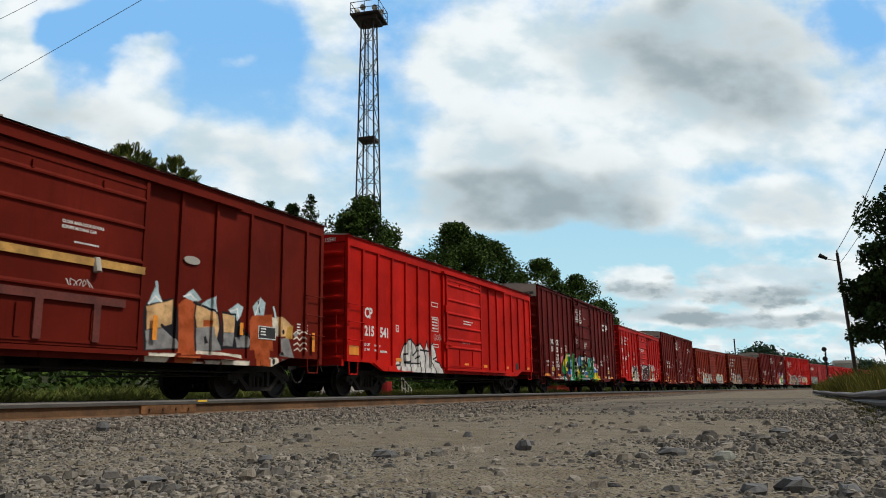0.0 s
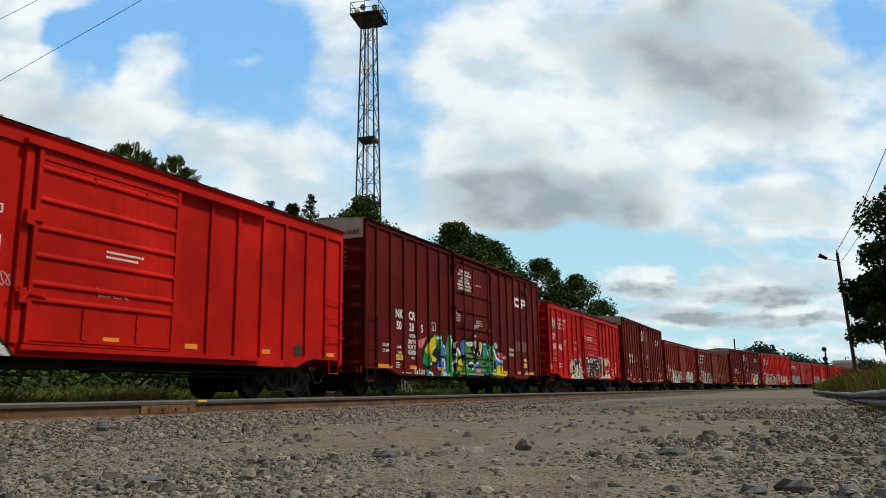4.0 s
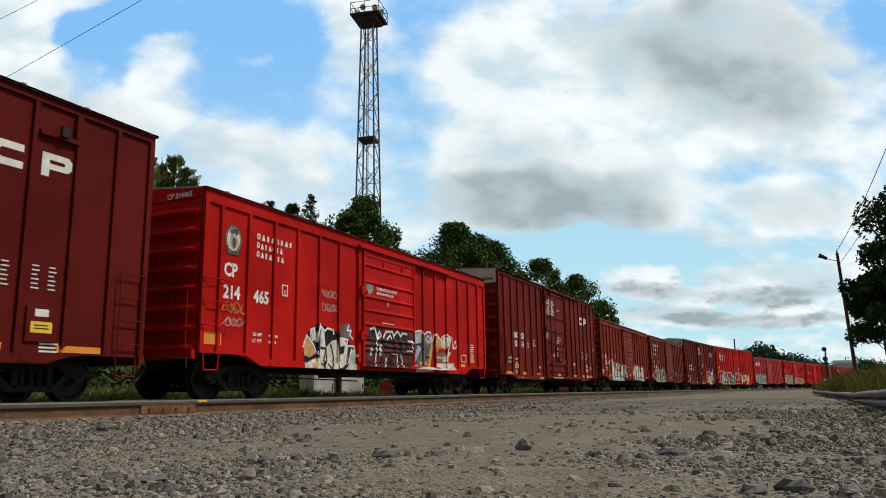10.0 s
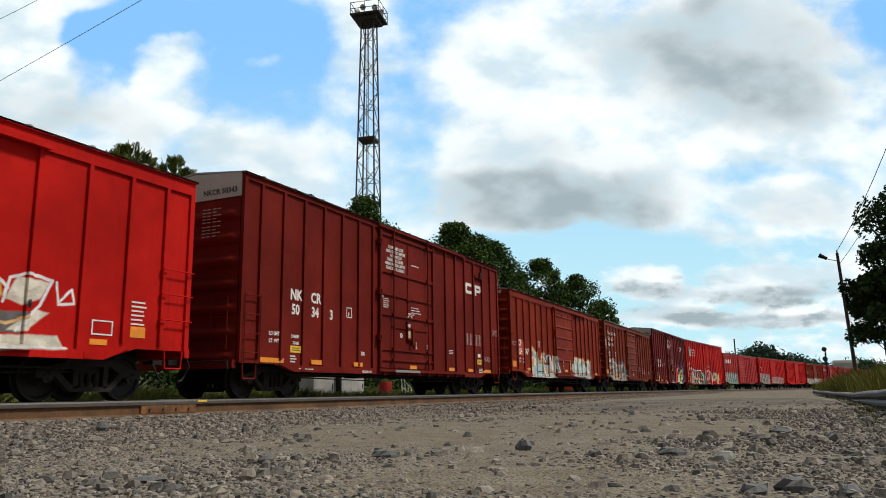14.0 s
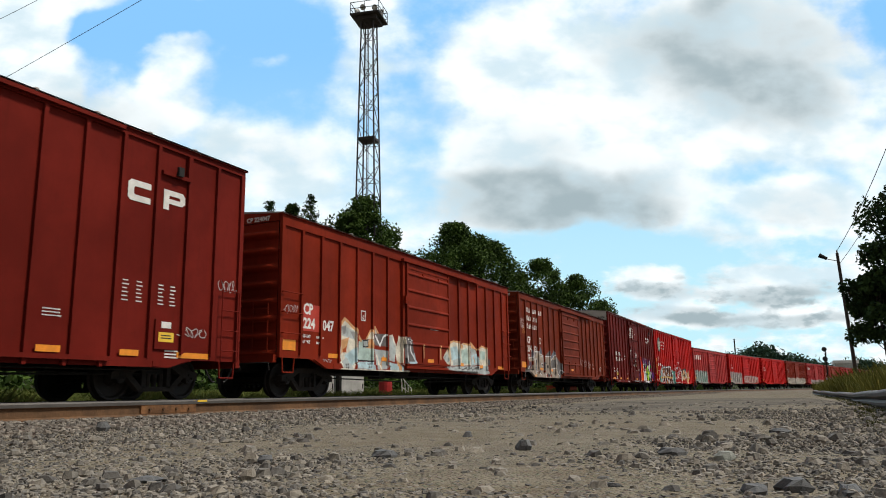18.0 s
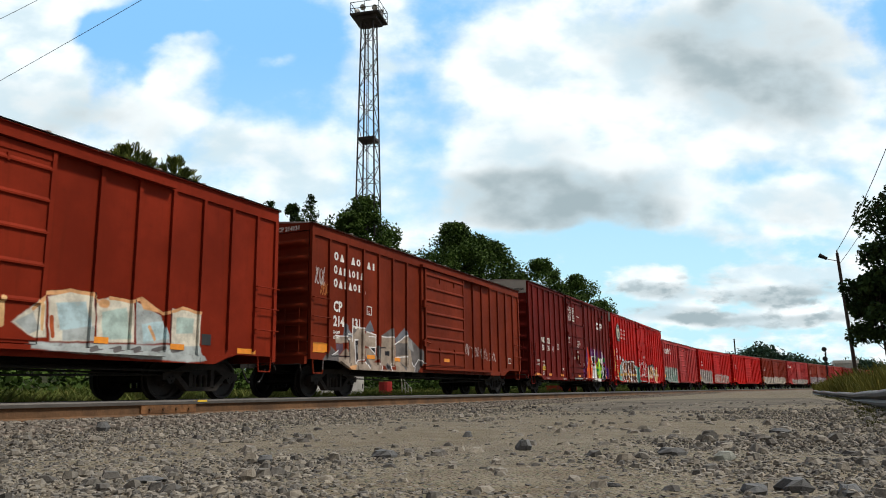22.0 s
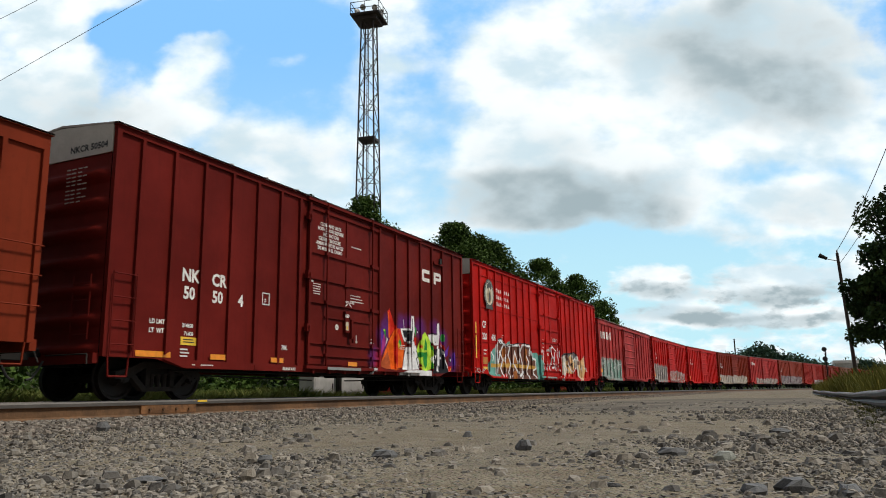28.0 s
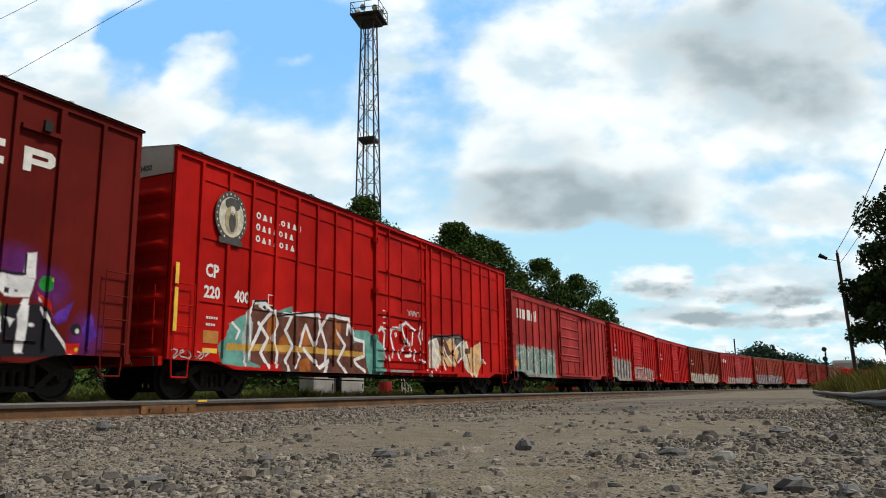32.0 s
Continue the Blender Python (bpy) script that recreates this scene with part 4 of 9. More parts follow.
    brush("line", CHALK, (2.87, 1.35), (3.20, 1.16), (3.21, 1.35), (2.87, 1.35), width=0.025)
    brush("line", CHALK, (2.85, 1.64), (3.21, 1.64), width=0.02)
    brush("line", CHALK, (3.58, 1.69), (4.25, 1.70), width=0.025)
    brush("line", CHALK, (4.36, 1.49), (5.10, 1.82), (5.14, 0.91), width=0.03)
    brush("line", CHALK, (4.38, 1.11), (5.06, 1.15), width=0.025)
    brush("line", CHALK, (3.50, 0.90), (3.56, 0.78), (3.46, 0.63), width=0.03)
    brush("line", CHALK, (4.13, 0.93), (4.05, 0.80), (4.18, 0.67), width=0.03)
    brush("line", CHALK, (5.58, 0.88), (5.87, 1.11), (6.15, 1.00), width=0.025)
    brush("line", CHALK, (5.42, 1.01), (5.56, 0.85), (5.52, 0.61), width=0.03)
    brush("line", CHALK, (1.01, 1.05), (1.30, 1.18), width=0.025)
    brush("line", CHALK, (2.68, 0.92), (2.88, 0.76), width=0.03)
    brush("line", INK, (2.59, 1.55), (2.61, 0.91), width=0.03)
    brush("line", INK, (3.37, 1.46), (3.40, 0.86), width=0.03)
    brush("line", INK, (4.27, 1.69), (4.25, 0.87), width=0.03)
    brush("line", INK, (5.12, 1.81), (5.09, 0.84), width=0.03)
    brush("line", INK, (1.83, 1.50), (1.89, 0.82), width=0.03)
    brush("line", INK, (0.97, 1.03), (1.87, 1.05), width=0.025)
    brush("line", INK, (3.43, 1.36), (3.79, 1.37), width=0.03)


def mural_of_four(brush):
    brush("mist", VIOLET, (9.70, 1.67), (0.45, 0.55))
    brush("mist", VIOLET, (9.95, 2.05), (0.3, 0.4))
    brush("mist", VIOLET, (10.82, 2.11), (0.4, 0.4))
    brush("mist", VIOLET, (11.31, 2.22), (0.4, 0.3))
    brush("mist", VIOLET, (12.10, 2.09), (0.5, 0.4))
    brush("mist", VIOLET, (13.17, 2.11), (0.5, 0.4))
    brush("mist", VIOLET, (13.81, 1.83), (0.4, 0.4))
    brush("mist", VIOLET, (14.51, 1.08), (0.4, 0.45))
    brush("mist", VIOLET, (9.13, 1.09), (0.35, 0.4))
    brush("mist", ORANGE_RED, (9.40, 1.00), (0.35, 0.4))
    brush("fill", VIOLET, (9.52, 1.86), (9.61, 1.16), (9.84, 1.53), (9.68, 1.93))
    brush("fill", MAGENTA, (9.61, 1.11), (9.89, 1.49), (9.82, 1.82), (9.69, 1.59))
    brush("fill", ORANGE_RED, (10.00, 2.46), (10.09, 1.67), (10.46, 1.98), (10.11, 2.55))
    brush("line", ORANGE, (10.05, 2.42), (10.10, 1.71), width=0.05)
    brush("fill", ORANGE, (9.57, 0.86), (10.26, 0.73), (10.89, 0.84), (11.04, 1.49), (10.77, 1.98), (10.46, 1.98), (10.04, 1.56))
    brush("fill", EMBER, (9.56, 0.91), (9.57, 0.83), (10.21, 0.73), (10.02, 1.27))
    brush("fill", ORANGE_RED, (10.34, 1.61), (10.38, 1.01), (10.50, 0.81), (10.63, 0.95), (10.63, 1.60), (10.49, 1.90))
    brush("fill", ORANGE_RED, (10.56, 1.96), (10.95, 1.42), (11.02, 1.53), (10.77, 1.97))
    brush("oval", GRASS_PAINT, (10.75, 1.55), (0.09, 0.1))
    brush("oval", SUN_YELLOW, (10.68, 1.48), (0.05, 0.08))
    brush("fill", GRASS_PAINT, (9.75, 1.87), (9.87, 1.63), (9.89, 1.91))
    brush("oval", LIME, (9.80, 1.88), (0.04, 0.03))
    brush("fill", CHALK, (9.88, 1.45), (10.02, 1.64), (9.94, 1.69))
    brush("fill", CHALK, (8.97, 0.77), (9.00, 0.71), (9.17, 0.72), (9.19, 0.79))
    brush("fill", PALE_GREY, (8.89, 0.57), (9.16, 0.69), (9.02, 0.71))
    brush("fill", CHALK, (10.81, 2.01), (10.85, 1.87), (11.02, 1.62), (11.61, 1.66), (11.74, 2.04))
    brush("fill", CHALK, (11.47, 2.08), (11.61, 1.68), (11.72, 2.02), (11.66, 2.44), (11.50, 2.43))
    brush("fill", CHALK, (10.89, 0.75), (11.51, 0.77), (11.46, 1.45), (11.11, 1.45))
    brush("fill", CHALK, (11.48, 1.65), (11.54, 0.77), (12.00, 0.79), (11.98, 1.19), (11.70, 1.65))
    brush("fill", INK, (10.91, 1.96), (11.00, 1.80), (11.18, 1.58), (11.31, 1.46), (11.56, 1.70), (11.55, 1.98))
    brush("fill", CHALK, (11.09, 1.74), (11.10, 1.68), (11.17, 1.69), (11.16, 1.75))
    brush("fill", CHALK, (11.23, 1.57), (11.30, 1.58), (11.30, 1.63), (11.23, 1.63))
    brush("line", INK, (11.57, 2.34), (11.57, 1.99), (11.50, 1.67), (11.52, 0.78), width=0.035)
    brush("fill", INK, (11.18, 1.24), (11.24, 1.25), (11.24, 1.31), (11.18, 1.31))
    brush("fill", INK, (11.63, 1.28), (11.68, 1.28), (11.68, 1.33), (11.63, 1.33))
    brush("fill", CHALK, (10.66, 0.66), (10.67, 0.58), (12.81, 0.61), (12.83, 0.78), (11.08, 0.75))
    brush("fill", SLATE, (10.87, 0.65), (10.88, 0.59), (11.37, 0.60), (11.36, 0.67))
    brush("line", CHALK, (10.97, 2.28), (11.01, 2.03), width=0.02)
    brush("fill", ORANGE_RED, (11.65, 1.77), (11.71, 1.52), (11.81, 1.53), (11.81, 1.79))
    brush("fill", GRASS_PAINT, (11.70, 2.13), (11.79, 1.81), (11.84, 2.06))
    brush("oval", INK, (11.91, 1.96), (0.05, 0.06))
    brush("oval", CHALK, (11.91, 1.95), (0.025, 0.025))
    brush("fill", LIME, (11.83, 1.37), (11.91, 1.17), (12.19, 0.79), (12.51, 0.76), (12.91, 0.86), (12.98, 1.38), (12.77, 1.79), (12.43, 2.00), (12.12, 1.80))
    brush("fill", GRASS_PAINT, (12.36, 1.42), (12.56, 1.42), (12.58, 1.62), (12.44, 1.80))
    brush("fill", GRASS_PAINT, (11.86, 1.22), (11.98, 1.16), (12.58, 1.26), (12.57, 1.36), (11.97, 1.33))
    brush("fill", GRASS_PAINT, (12.28, 1.23), (12.30, 0.97), (12.44, 0.83), (12.56, 0.94), (12.59, 1.27))
    brush("oval", ORANGE_RED, (12.22, 1.51), (0.06, 0.08))
    brush("oval", ORANGE_RED, (12.05, 1.52), (0.03, 0.06))
    brush("line", SUN_YELLOW, (12.07, 0.86), (12.15, 0.82), width=0.04)
    brush("line", GRASS_PAINT, (12.81, 1.67), (12.97, 1.34), (12.86, 0.87), width=0.05)
    brush("line", INK, (11.83, 1.36), (11.97, 1.23), (11.81, 1.11), (12.00, 0.81), width=0.03)
    brush("fill", CHALK, (12.66, 1.94), (12.72, 1.78), (12.99, 1.61), (13.43, 1.63), (13.50, 1.94), (13.29, 1.95))
    brush("fill", CHALK, (13.29, 1.93), (13.51, 1.95), (13.49, 2.36), (13.33, 2.33))
    brush("line", INK, (13.32, 2.30), (13.32, 1.99), (12.70, 1.96), width=0.03)
    brush("fill", INK, (12.98, 1.74), (12.99, 1.66), (13.07, 1.66), (13.07, 1.74))
    brush("fill", INK, (13.16, 1.71), (13.21, 1.71), (13.21, 1.74), (13.16, 1.74))
    brush("fill", INK, (12.91, 0.68), (14.23, 0.71), (13.73, 1.54), (12.93, 1.46))
    brush("fill", CHALK, (13.22, 1.33), (13.25, 0.73), (13.38, 0.75), (13.43, 1.61), (13.33, 1.60))
    brush("line", CHALK, (13.63, 1.47), (14.27, 0.73), width=0.045)
    brush("fill", CHALK, (13.04, 1.29), (13.12, 1.15), (13.18, 1.26))
    brush("fill", CHALK, (12.81, 1.14), (12.92, 0.99), (13.02, 1.06), (12.94, 1.29))
    brush("oval", CHALK, (13.47, 1.20), (0.05, 0.03))
    brush("oval", CHALK, (13.63, 1.62), (0.04, 0.05))
    brush("oval", GRASS_PAINT, (13.70, 1.88), (0.12, 0.12))
    brush("oval", LIME, (13.78, 1.95), (0.035, 0.03))
    brush("oval", INK, (14.31, 1.19), (0.11, 0.1))
    brush("oval", CHALK, (14.34, 1.17), (0.04, 0.04))
    brush("fill", ORANGE_RED, (14.12, 0.94), (14.17, 0.76), (14.38, 0.77), (14.41, 0.95))
    brush("oval", SUN_YELLOW, (14.35, 0.84), (0.03, 0.03))
    brush("fill", VIOLET, (13.86, 1.37), (13.95, 1.24), (14.12, 1.33), (14.23, 1.66))
    brush("fill", VIOLET, (14.43, 1.20), (14.52, 0.95), (14.77, 1.09), (14.56, 1.44))
    brush("fill", ORANGE_RED, (13.55, 1.74), (13.68, 1.52), (13.87, 1.39), (13.72, 1.63))


def brown_and_white_piece(brush):
    brush("fill", TEAL_SPRAY, (1.42, 1.09), (1.55, 0.70), (2.76, 0.66), (2.44, 1.88), (1.96, 1.68))
    brush("fill", TEAL_SPRAY, (1.73, 1.58), (1.87, 1.19), (2.47, 1.30), (2.33, 1.71))
    brush("fill", TEAL_SPRAY, (3.23, 1.95), (3.38, 1.79), (3.94, 1.93), (3.93, 2.15))
    brush("fill", TEAL_SPRAY, (6.44, 1.74), (6.46, 0.54), (8.25, 0.57), (8.24, 1.43), (7.41, 1.80))
    brush("fill", UMBER, (2.37, 0.81), (2.76, 0.70), (3.42, 0.84), (3.23, 2.04), (2.68, 2.16), (2.37, 2.00))
    brush("fill", UMBER, (3.20, 1.18), (3.57, 0.55), (4.00, 0.51), (3.87, 2.01), (3.23, 1.95))
    brush("fill", UMBER, (3.80, 1.92), (3.85, 0.51), (5.40, 0.53), (5.11, 2.08), (4.39, 2.06))
    brush("fill", UMBER, (5.20, 2.04), (5.24, 0.53), (6.46, 0.54), (6.62, 1.75), (6.24, 2.08))
    brush("fill", UMBER, (6.26, 1.33), (6.27, 0.54), (7.42, 0.56), (7.21, 1.53))
    brush("fill", PALE_GREY, (2.16, 1.29), (2.25, 0.80), (2.43, 0.81), (2.52, 1.64), (2.32, 1.79))
    brush("fill", RUST_PAINT, (2.94, 0.99), (3.27, 1.09), (3.23, 1.87), (3.03, 1.76))
    brush("fill", RUST_PAINT, (3.41, 1.01), (3.83, 1.03), (3.81, 1.56), (3.46, 1.36))
    brush("fill", RUST_PAINT, (4.26, 1.50), (4.34, 1.23), (4.81, 1.26), (4.56, 1.80))
    brush("fill", RUST_PAINT, (5.64, 1.39), (5.99, 1.31), (6.07, 1.91), (5.71, 1.88))
    brush("fill", RUST_PAINT, (4.21, 0.87), (4.22, 0.51), (4.60, 0.52), (4.74, 0.98))
    brush("line", OCHRE_PAINT, (1.70, 1.08), (3.83, 1.14), (7.21, 1.12), width=0.12)
    brush("line", CHALK, (2.41, 1.26), (2.32, 1.83), (2.49, 2.10), (2.88, 2.14), (3.16, 1.95), (2.84, 1.66), (2.60, 1.27), (2.31, 0.89), (2.25, 0.72), width=0.075)
    brush("line", CHALK, (2.71, 1.65), (3.05, 1.34), (2.81, 0.99), (3.08, 0.70), width=0.075)
    brush("line", CHALK, (3.23, 1.95), (3.38, 1.70), (3.19, 1.35), (3.41, 1.01), (3.35, 0.71), width=0.075)
    brush("line", CHALK, (3.58, 1.94), (3.94, 1.93), (3.67, 1.55), (3.97, 1.21), (3.70, 0.85), (3.85, 0.51), width=0.075)
    brush("line", CHALK, (3.94, 1.97), (5.03, 2.02), (5.12, 1.65), (4.81, 1.26), width=0.075)
    brush("line", CHALK, (4.27, 1.23), (4.48, 1.74), (4.81, 1.26), width=0.075)
    brush("line", CHALK, (4.42, 1.15), (5.07, 0.71), (5.48, 0.91), (5.24, 0.53), width=0.075)
    brush("line", CHALK, (5.32, 0.53), (5.38, 1.28), (5.12, 1.74), (5.45, 2.06), (6.43, 2.04), (6.34, 1.63), width=0.075)
    brush("line", CHALK, (5.80, 1.70), (6.26, 1.33), (5.91, 0.92), (6.36, 0.54), width=0.075)
    brush("line", CHALK, (6.43, 1.94), (6.63, 1.55), (7.21, 1.48), (7.21, 1.07), (6.64, 0.95), (7.22, 0.66), width=0.075)
    brush("line", CHALK, (1.85, 1.59), (2.09, 1.44), (1.98, 1.27), width=0.05)
    brush("line", CHALK, (4.06, 0.69), (4.28, 0.96), (4.12, 1.13), width=0.05)
    brush("oval", CHALK, (2.85, 2.05), (0.16, 0.1))
    brush("oval", INK, (2.89, 2.01), (0.06, 0.05))
    brush("oval", INK, (5.60, 0.91), (0.07, 0.06))
    brush("line", INK, (3.30, 1.87), (5.03, 2.12), (6.43, 2.12), width=0.035)
    brush("line", INK, (2.44, 1.88), (2.56, 2.14), (3.01, 2.18), width=0.04)
    brush("line", CHALK, (8.75, 1.98), (8.64, 1.75), (8.81, 1.38), (8.75, 1.12), width=0.07)
    brush("line", CHALK, (8.09, 1.94), (8.30, 1.79), (8.25, 1.30), (8.41, 1.03), width=0.07)
    brush("line", CHALK, (7.98, 1.85), (8.19, 1.94), width=0.07)
    brush("line", CHALK, (9.21, 2.07), (9.57, 2.22), (9.94, 2.07), (10.19, 2.00), width=0.07)
    brush("line", CHALK, (9.27, 1.28), (9.57, 1.53), (9.33, 1.80), (9.21, 2.02), width=0.07)
    brush("line", CHALK, (9.81, 1.54), (9.93, 1.20), (9.56, 1.18), width=0.07)
    brush("line", CHALK, (10.58, 2.12), (10.45, 1.81), (10.70, 1.52), (10.57, 1.28), width=0.07)
    brush("line", CHALK, (10.07, 1.90), (10.00, 1.55), width=0.07)
    brush("line", CHALK, (10.18, 1.38), (10.12, 1.06), width=0.07)
    brush("line", CHALK, (9.21, 1.06), (9.09, 1.28), width=0.07)
    brush("line", CHALK, (8.64, 1.92), (8.98, 2.00), (9.21, 1.96), width=0.07)
    brush("line", CHALK, (10.50, 1.07), (10.82, 1.02), width=0.07)
    brush("fill", SMOKE, (11.11, 1.73), (11.24, 1.37), (13.94, 1.22), (14.30, 1.77), (13.65, 2.07), (11.53, 1.94))
    brush("fill", BONE, (11.22, 0.88), (11.92, 0.84), (12.23, 1.35), (11.81, 1.89), (11.24, 1.67))
    brush("fill", SAND, (11.94, 1.52), (12.07, 0.97), (13.28, 0.93), (13.62, 1.47), (13.01, 1.96))
    brush("fill", BONE, (13.63, 1.73), (13.93, 1.02), (14.75, 0.56), (14.78, 1.18), (14.30, 1.90))
    brush("fill", SAND, (14.29, 1.56), (14.42, 0.83), (15.10, 0.57), (15.68, 1.13), (15.54, 1.90))
    brush("fill", UMBER, (11.95, 1.84), (12.52, 1.23), (12.98, 1.38), (12.40, 1.93))
    brush("fill", UMBER, (14.11, 1.42), (14.62, 1.44), (14.63, 1.65), (14.12, 1.62))
    brush("line", CHALK, (11.11, 1.60), (11.52, 1.81), (11.80, 1.39), (12.51, 0.85), width=0.06)
    brush("line", CHALK, (12.24, 1.79), (12.53, 1.36), (13.12, 0.99), width=0.06)
    brush("line", CHALK, (11.78, 0.77), (11.37, 1.25), (11.59, 1.51), width=0.06)
    brush("line", CHALK, (13.00, 1.90), (13.22, 1.52), (13.97, 1.89), width=0.06)
    brush("line", CHALK, (13.44, 1.07), (14.11, 1.42), (13.80, 1.74), width=0.06)
    brush("line", CHALK, (14.99, 1.73), (14.78, 1.24), (15.10, 0.57), width=0.06)
    brush("line", CHALK, (15.54, 1.90), (15.59, 1.27), (16.05, 1.14), width=0.06)
    brush("line", CHALK, (11.09, 0.94), (11.22, 0.58), (11.77, 0.53), width=0.06)
    brush("line", INK, (12.02, 1.78), (12.08, 1.40), (12.66, 0.92), width=0.05)
    brush("line", INK, (13.32, 1.92), (12.98, 1.38), (13.60, 0.94), width=0.05)
    brush("line", INK, (14.28, 1.50), (14.59, 0.90), width=0.05)
    brush("line", INK, (11.53, 1.87), (13.65, 2.07), (13.97, 1.95), width=0.05)


# ---------------------------------------------------------------- building helpers
def part(name, bm, material, parent=None, label="", smooth_faces=False):
    """Links a bmesh (or a mesh) as one object, under parent where one is given."""
    if isinstance(bm, bmesh.types.BMesh):
        mesh = bpy.data.meshes.new(name)
        bm.normal_update()
        bm.to_mesh(mesh)
        bm.free()
        mesh.materials.append(material)
        if smooth_faces:
            mesh.polygons.foreach_set("use_smooth", [True] * len(mesh.polygons))
    else:
        mesh = bm
    ob = new(name, mesh)
    if parent:
        ob.parent = parent
    if label:
        ob["label"] = label
    return ob


def box(bm, x0, x1, y0, y1, z0, z1, bevel=0.0):
    vs = [bm.verts.new((x, y, z)) for x in (x0, x1) for y in (y0, y1) for z in (z0, z1)]
    for f in ((0, 1, 3, 2), (4, 6, 7, 5), (0, 4, 5, 1), (2, 3, 7, 6), (0, 2, 6, 4), (1, 5, 7, 3)):
        bm.faces.new([vs[i] for i in f])
    if bevel:
        edges = list({e for v in vs for e in v.link_edges})
        bmesh.ops.bevel(bm, geom=edges, offset=bevel, segments=1, affect="EDGES")
    return bm


def rod(bm, a, b, r, n=6, r2=None):
    a, b = Vector(a), Vector(b)
    axis = (b - a).normalized()
    side = axis.orthogonal().normalized()
    up = axis.cross(side)
    r2 = r if r2 is None else r2
    rings = []
    for p, q in ((a, r), (b, r2)):
        rings.append([bm.verts.new(p + side * q * math.cos(k * math.tau / n) + up * q * math.sin(k * math.tau / n)) for k in range(n)])
    for k in range(n):
        bm.faces.new((rings[0][k], rings[0][(k + 1) % n], rings[1][(k + 1) % n], rings[1][k]))
    bm.faces.new(rings[0][::-1])
    bm.faces.new(rings[1])
    return bm


def extrude_xz(bm, outline, y0, y1):
    """A plate with the outline (x, z), from y0 to y1."""
    front = [bm.verts.new((x, y0, z)) for x, z in outline]
    back = [bm.verts.new((x, y1, z)) for x, z in outline]
    n = len(outline)
    bm.faces.new(front)
    bm.faces.new(back[::-1])
    for i in range(n):
        bm.faces.new((front[(i + 1) % n], front[i], back[i], back[(i + 1) % n]))
    bmesh.ops.recalc_face_normals(bm, faces=bm.faces[:])
    return bm


def boxes(*rows):
    bm = bmesh.new()
    for r in rows:
        box(bm, *r)
    return bm


def rods(*rows):
    bm = bmesh.new()
    for r in rows:
        rod(bm, *r)
    return bm


WORDS = {}


def words(text, height, squeeze, material):
    """A flat mesh of the text with the built-in font, standing in the x-z plane, lower left at the origin."""
    key = (text, height, squeeze, material.name)
    if key not in WORDS:
        curve = bpy.data.curves.new("lettering", "FONT")
        curve.body, curve.size, curve.resolution_u, curve.offset = text, height / 0.70, 2, height * 0.05
        ob = bpy.data.objects.new("lettering", curve)
        scene.collection.objects.link(ob)
        mesh = bpy.data.meshes.new_from_object(ob.evaluated_get(bpy.context.evaluated_depsgraph_get()))
        bpy.data.objects.remove(ob)
        mesh.transform(Matrix(((squeeze, 0, 0, 0), (0, 0, 1, 0), (0, 1, 0, 0), (0, 0, 0, 1))))
        mesh.materials.clear()
        mesh.materials.append(material)
        WORDS[key] = mesh
    return WORDS[key]


def lettering(car, text, x, z, height, material=None, squeeze=0.92, y=-1.448, name="lettering"):
    material = material or WHITE_PAINT
    mesh = words(text, height, squeeze, material)
    ob = part(name, mesh, material, car)
    ob.location = (x, y, z)
    return ob


def sign_shape(bm, kind, x0, x1, z0, z1, y):
    """A plain ring, wedge or block."""
    m, h = x1 - x0, z1 - z0
    if kind == "t":
        extrude_xz(bm, [(x0, z0), (x1, z0), (x0 + m * 0.62, z1), (x0 + m * 0.38, z1)], y, y + 0.003)
    elif kind == "b":
        box(bm, x0 + m * 0.2, x0 + m * 0.65, y, y + 0.003, z0, z1)
    else:
        ring = [(x0 + m * (0.5 + 0.5 * math.cos(q * math.tau / 8 + 0.39)), z0 + h * (0.5 + 0.5 * math.sin(q * math.tau / 8 + 0.39))) for q in range(8)]
        core = [(x0 + m * (0.5 + 0.22 * math.cos(q * math.tau / 8 + 0.39)), z0 + h * (0.5 + 0.26 * math.sin(q * math.tau / 8 + 0.39))) for q in range(8)]
        for q in range(8):
            n = (q + 1) % 8
            extrude_xz(bm, [ring[q], ring[n], core[n], core[q]], y, y + 0.003)


def bars(car, x, z, lengths, height, gap, material=None, y=-1.448, letter=0.0, name="lettering_bar"):
    """Rows of plain bars for writing that is not lettered; letter: width of one block in a row."""
    bm = bmesh.new()
    ob = None
    for i, n in enumerate(lengths):
        zz = z - i * (height + gap)
        if letter:
            k, xx = max(1, round(n / letter)), x
            for j in range(k):
                w = letter * 0.74
                if height < 0.1:
                    box(bm, xx, xx + w, y, y + 0.003, zz, zz + height)
                else:                                   # one plain shape for each character
                    h = height * (1.0 if j == 0 else 0.84)
                    sign_shape(bm, "otbtobtbo"[(j + 2 * i) % 9], xx, xx + w, zz, zz + h, y)
                    ob = part("sign_block", bm, material or WHITE_PAINT, car)
                    bm = bmesh.new()
                xx += letter
        else:
            box(bm, x, x + n, y, y + 0.003, zz, zz + height)
    if ob:
        bm.free()
        return ob
    ob = part(name, bm, material or WHITE_PAINT, car)
    ob["kind"] = "stuff"
    return ob


# ---------------------------------------------------------------- boxcars
TRUCK_IN = 1.80


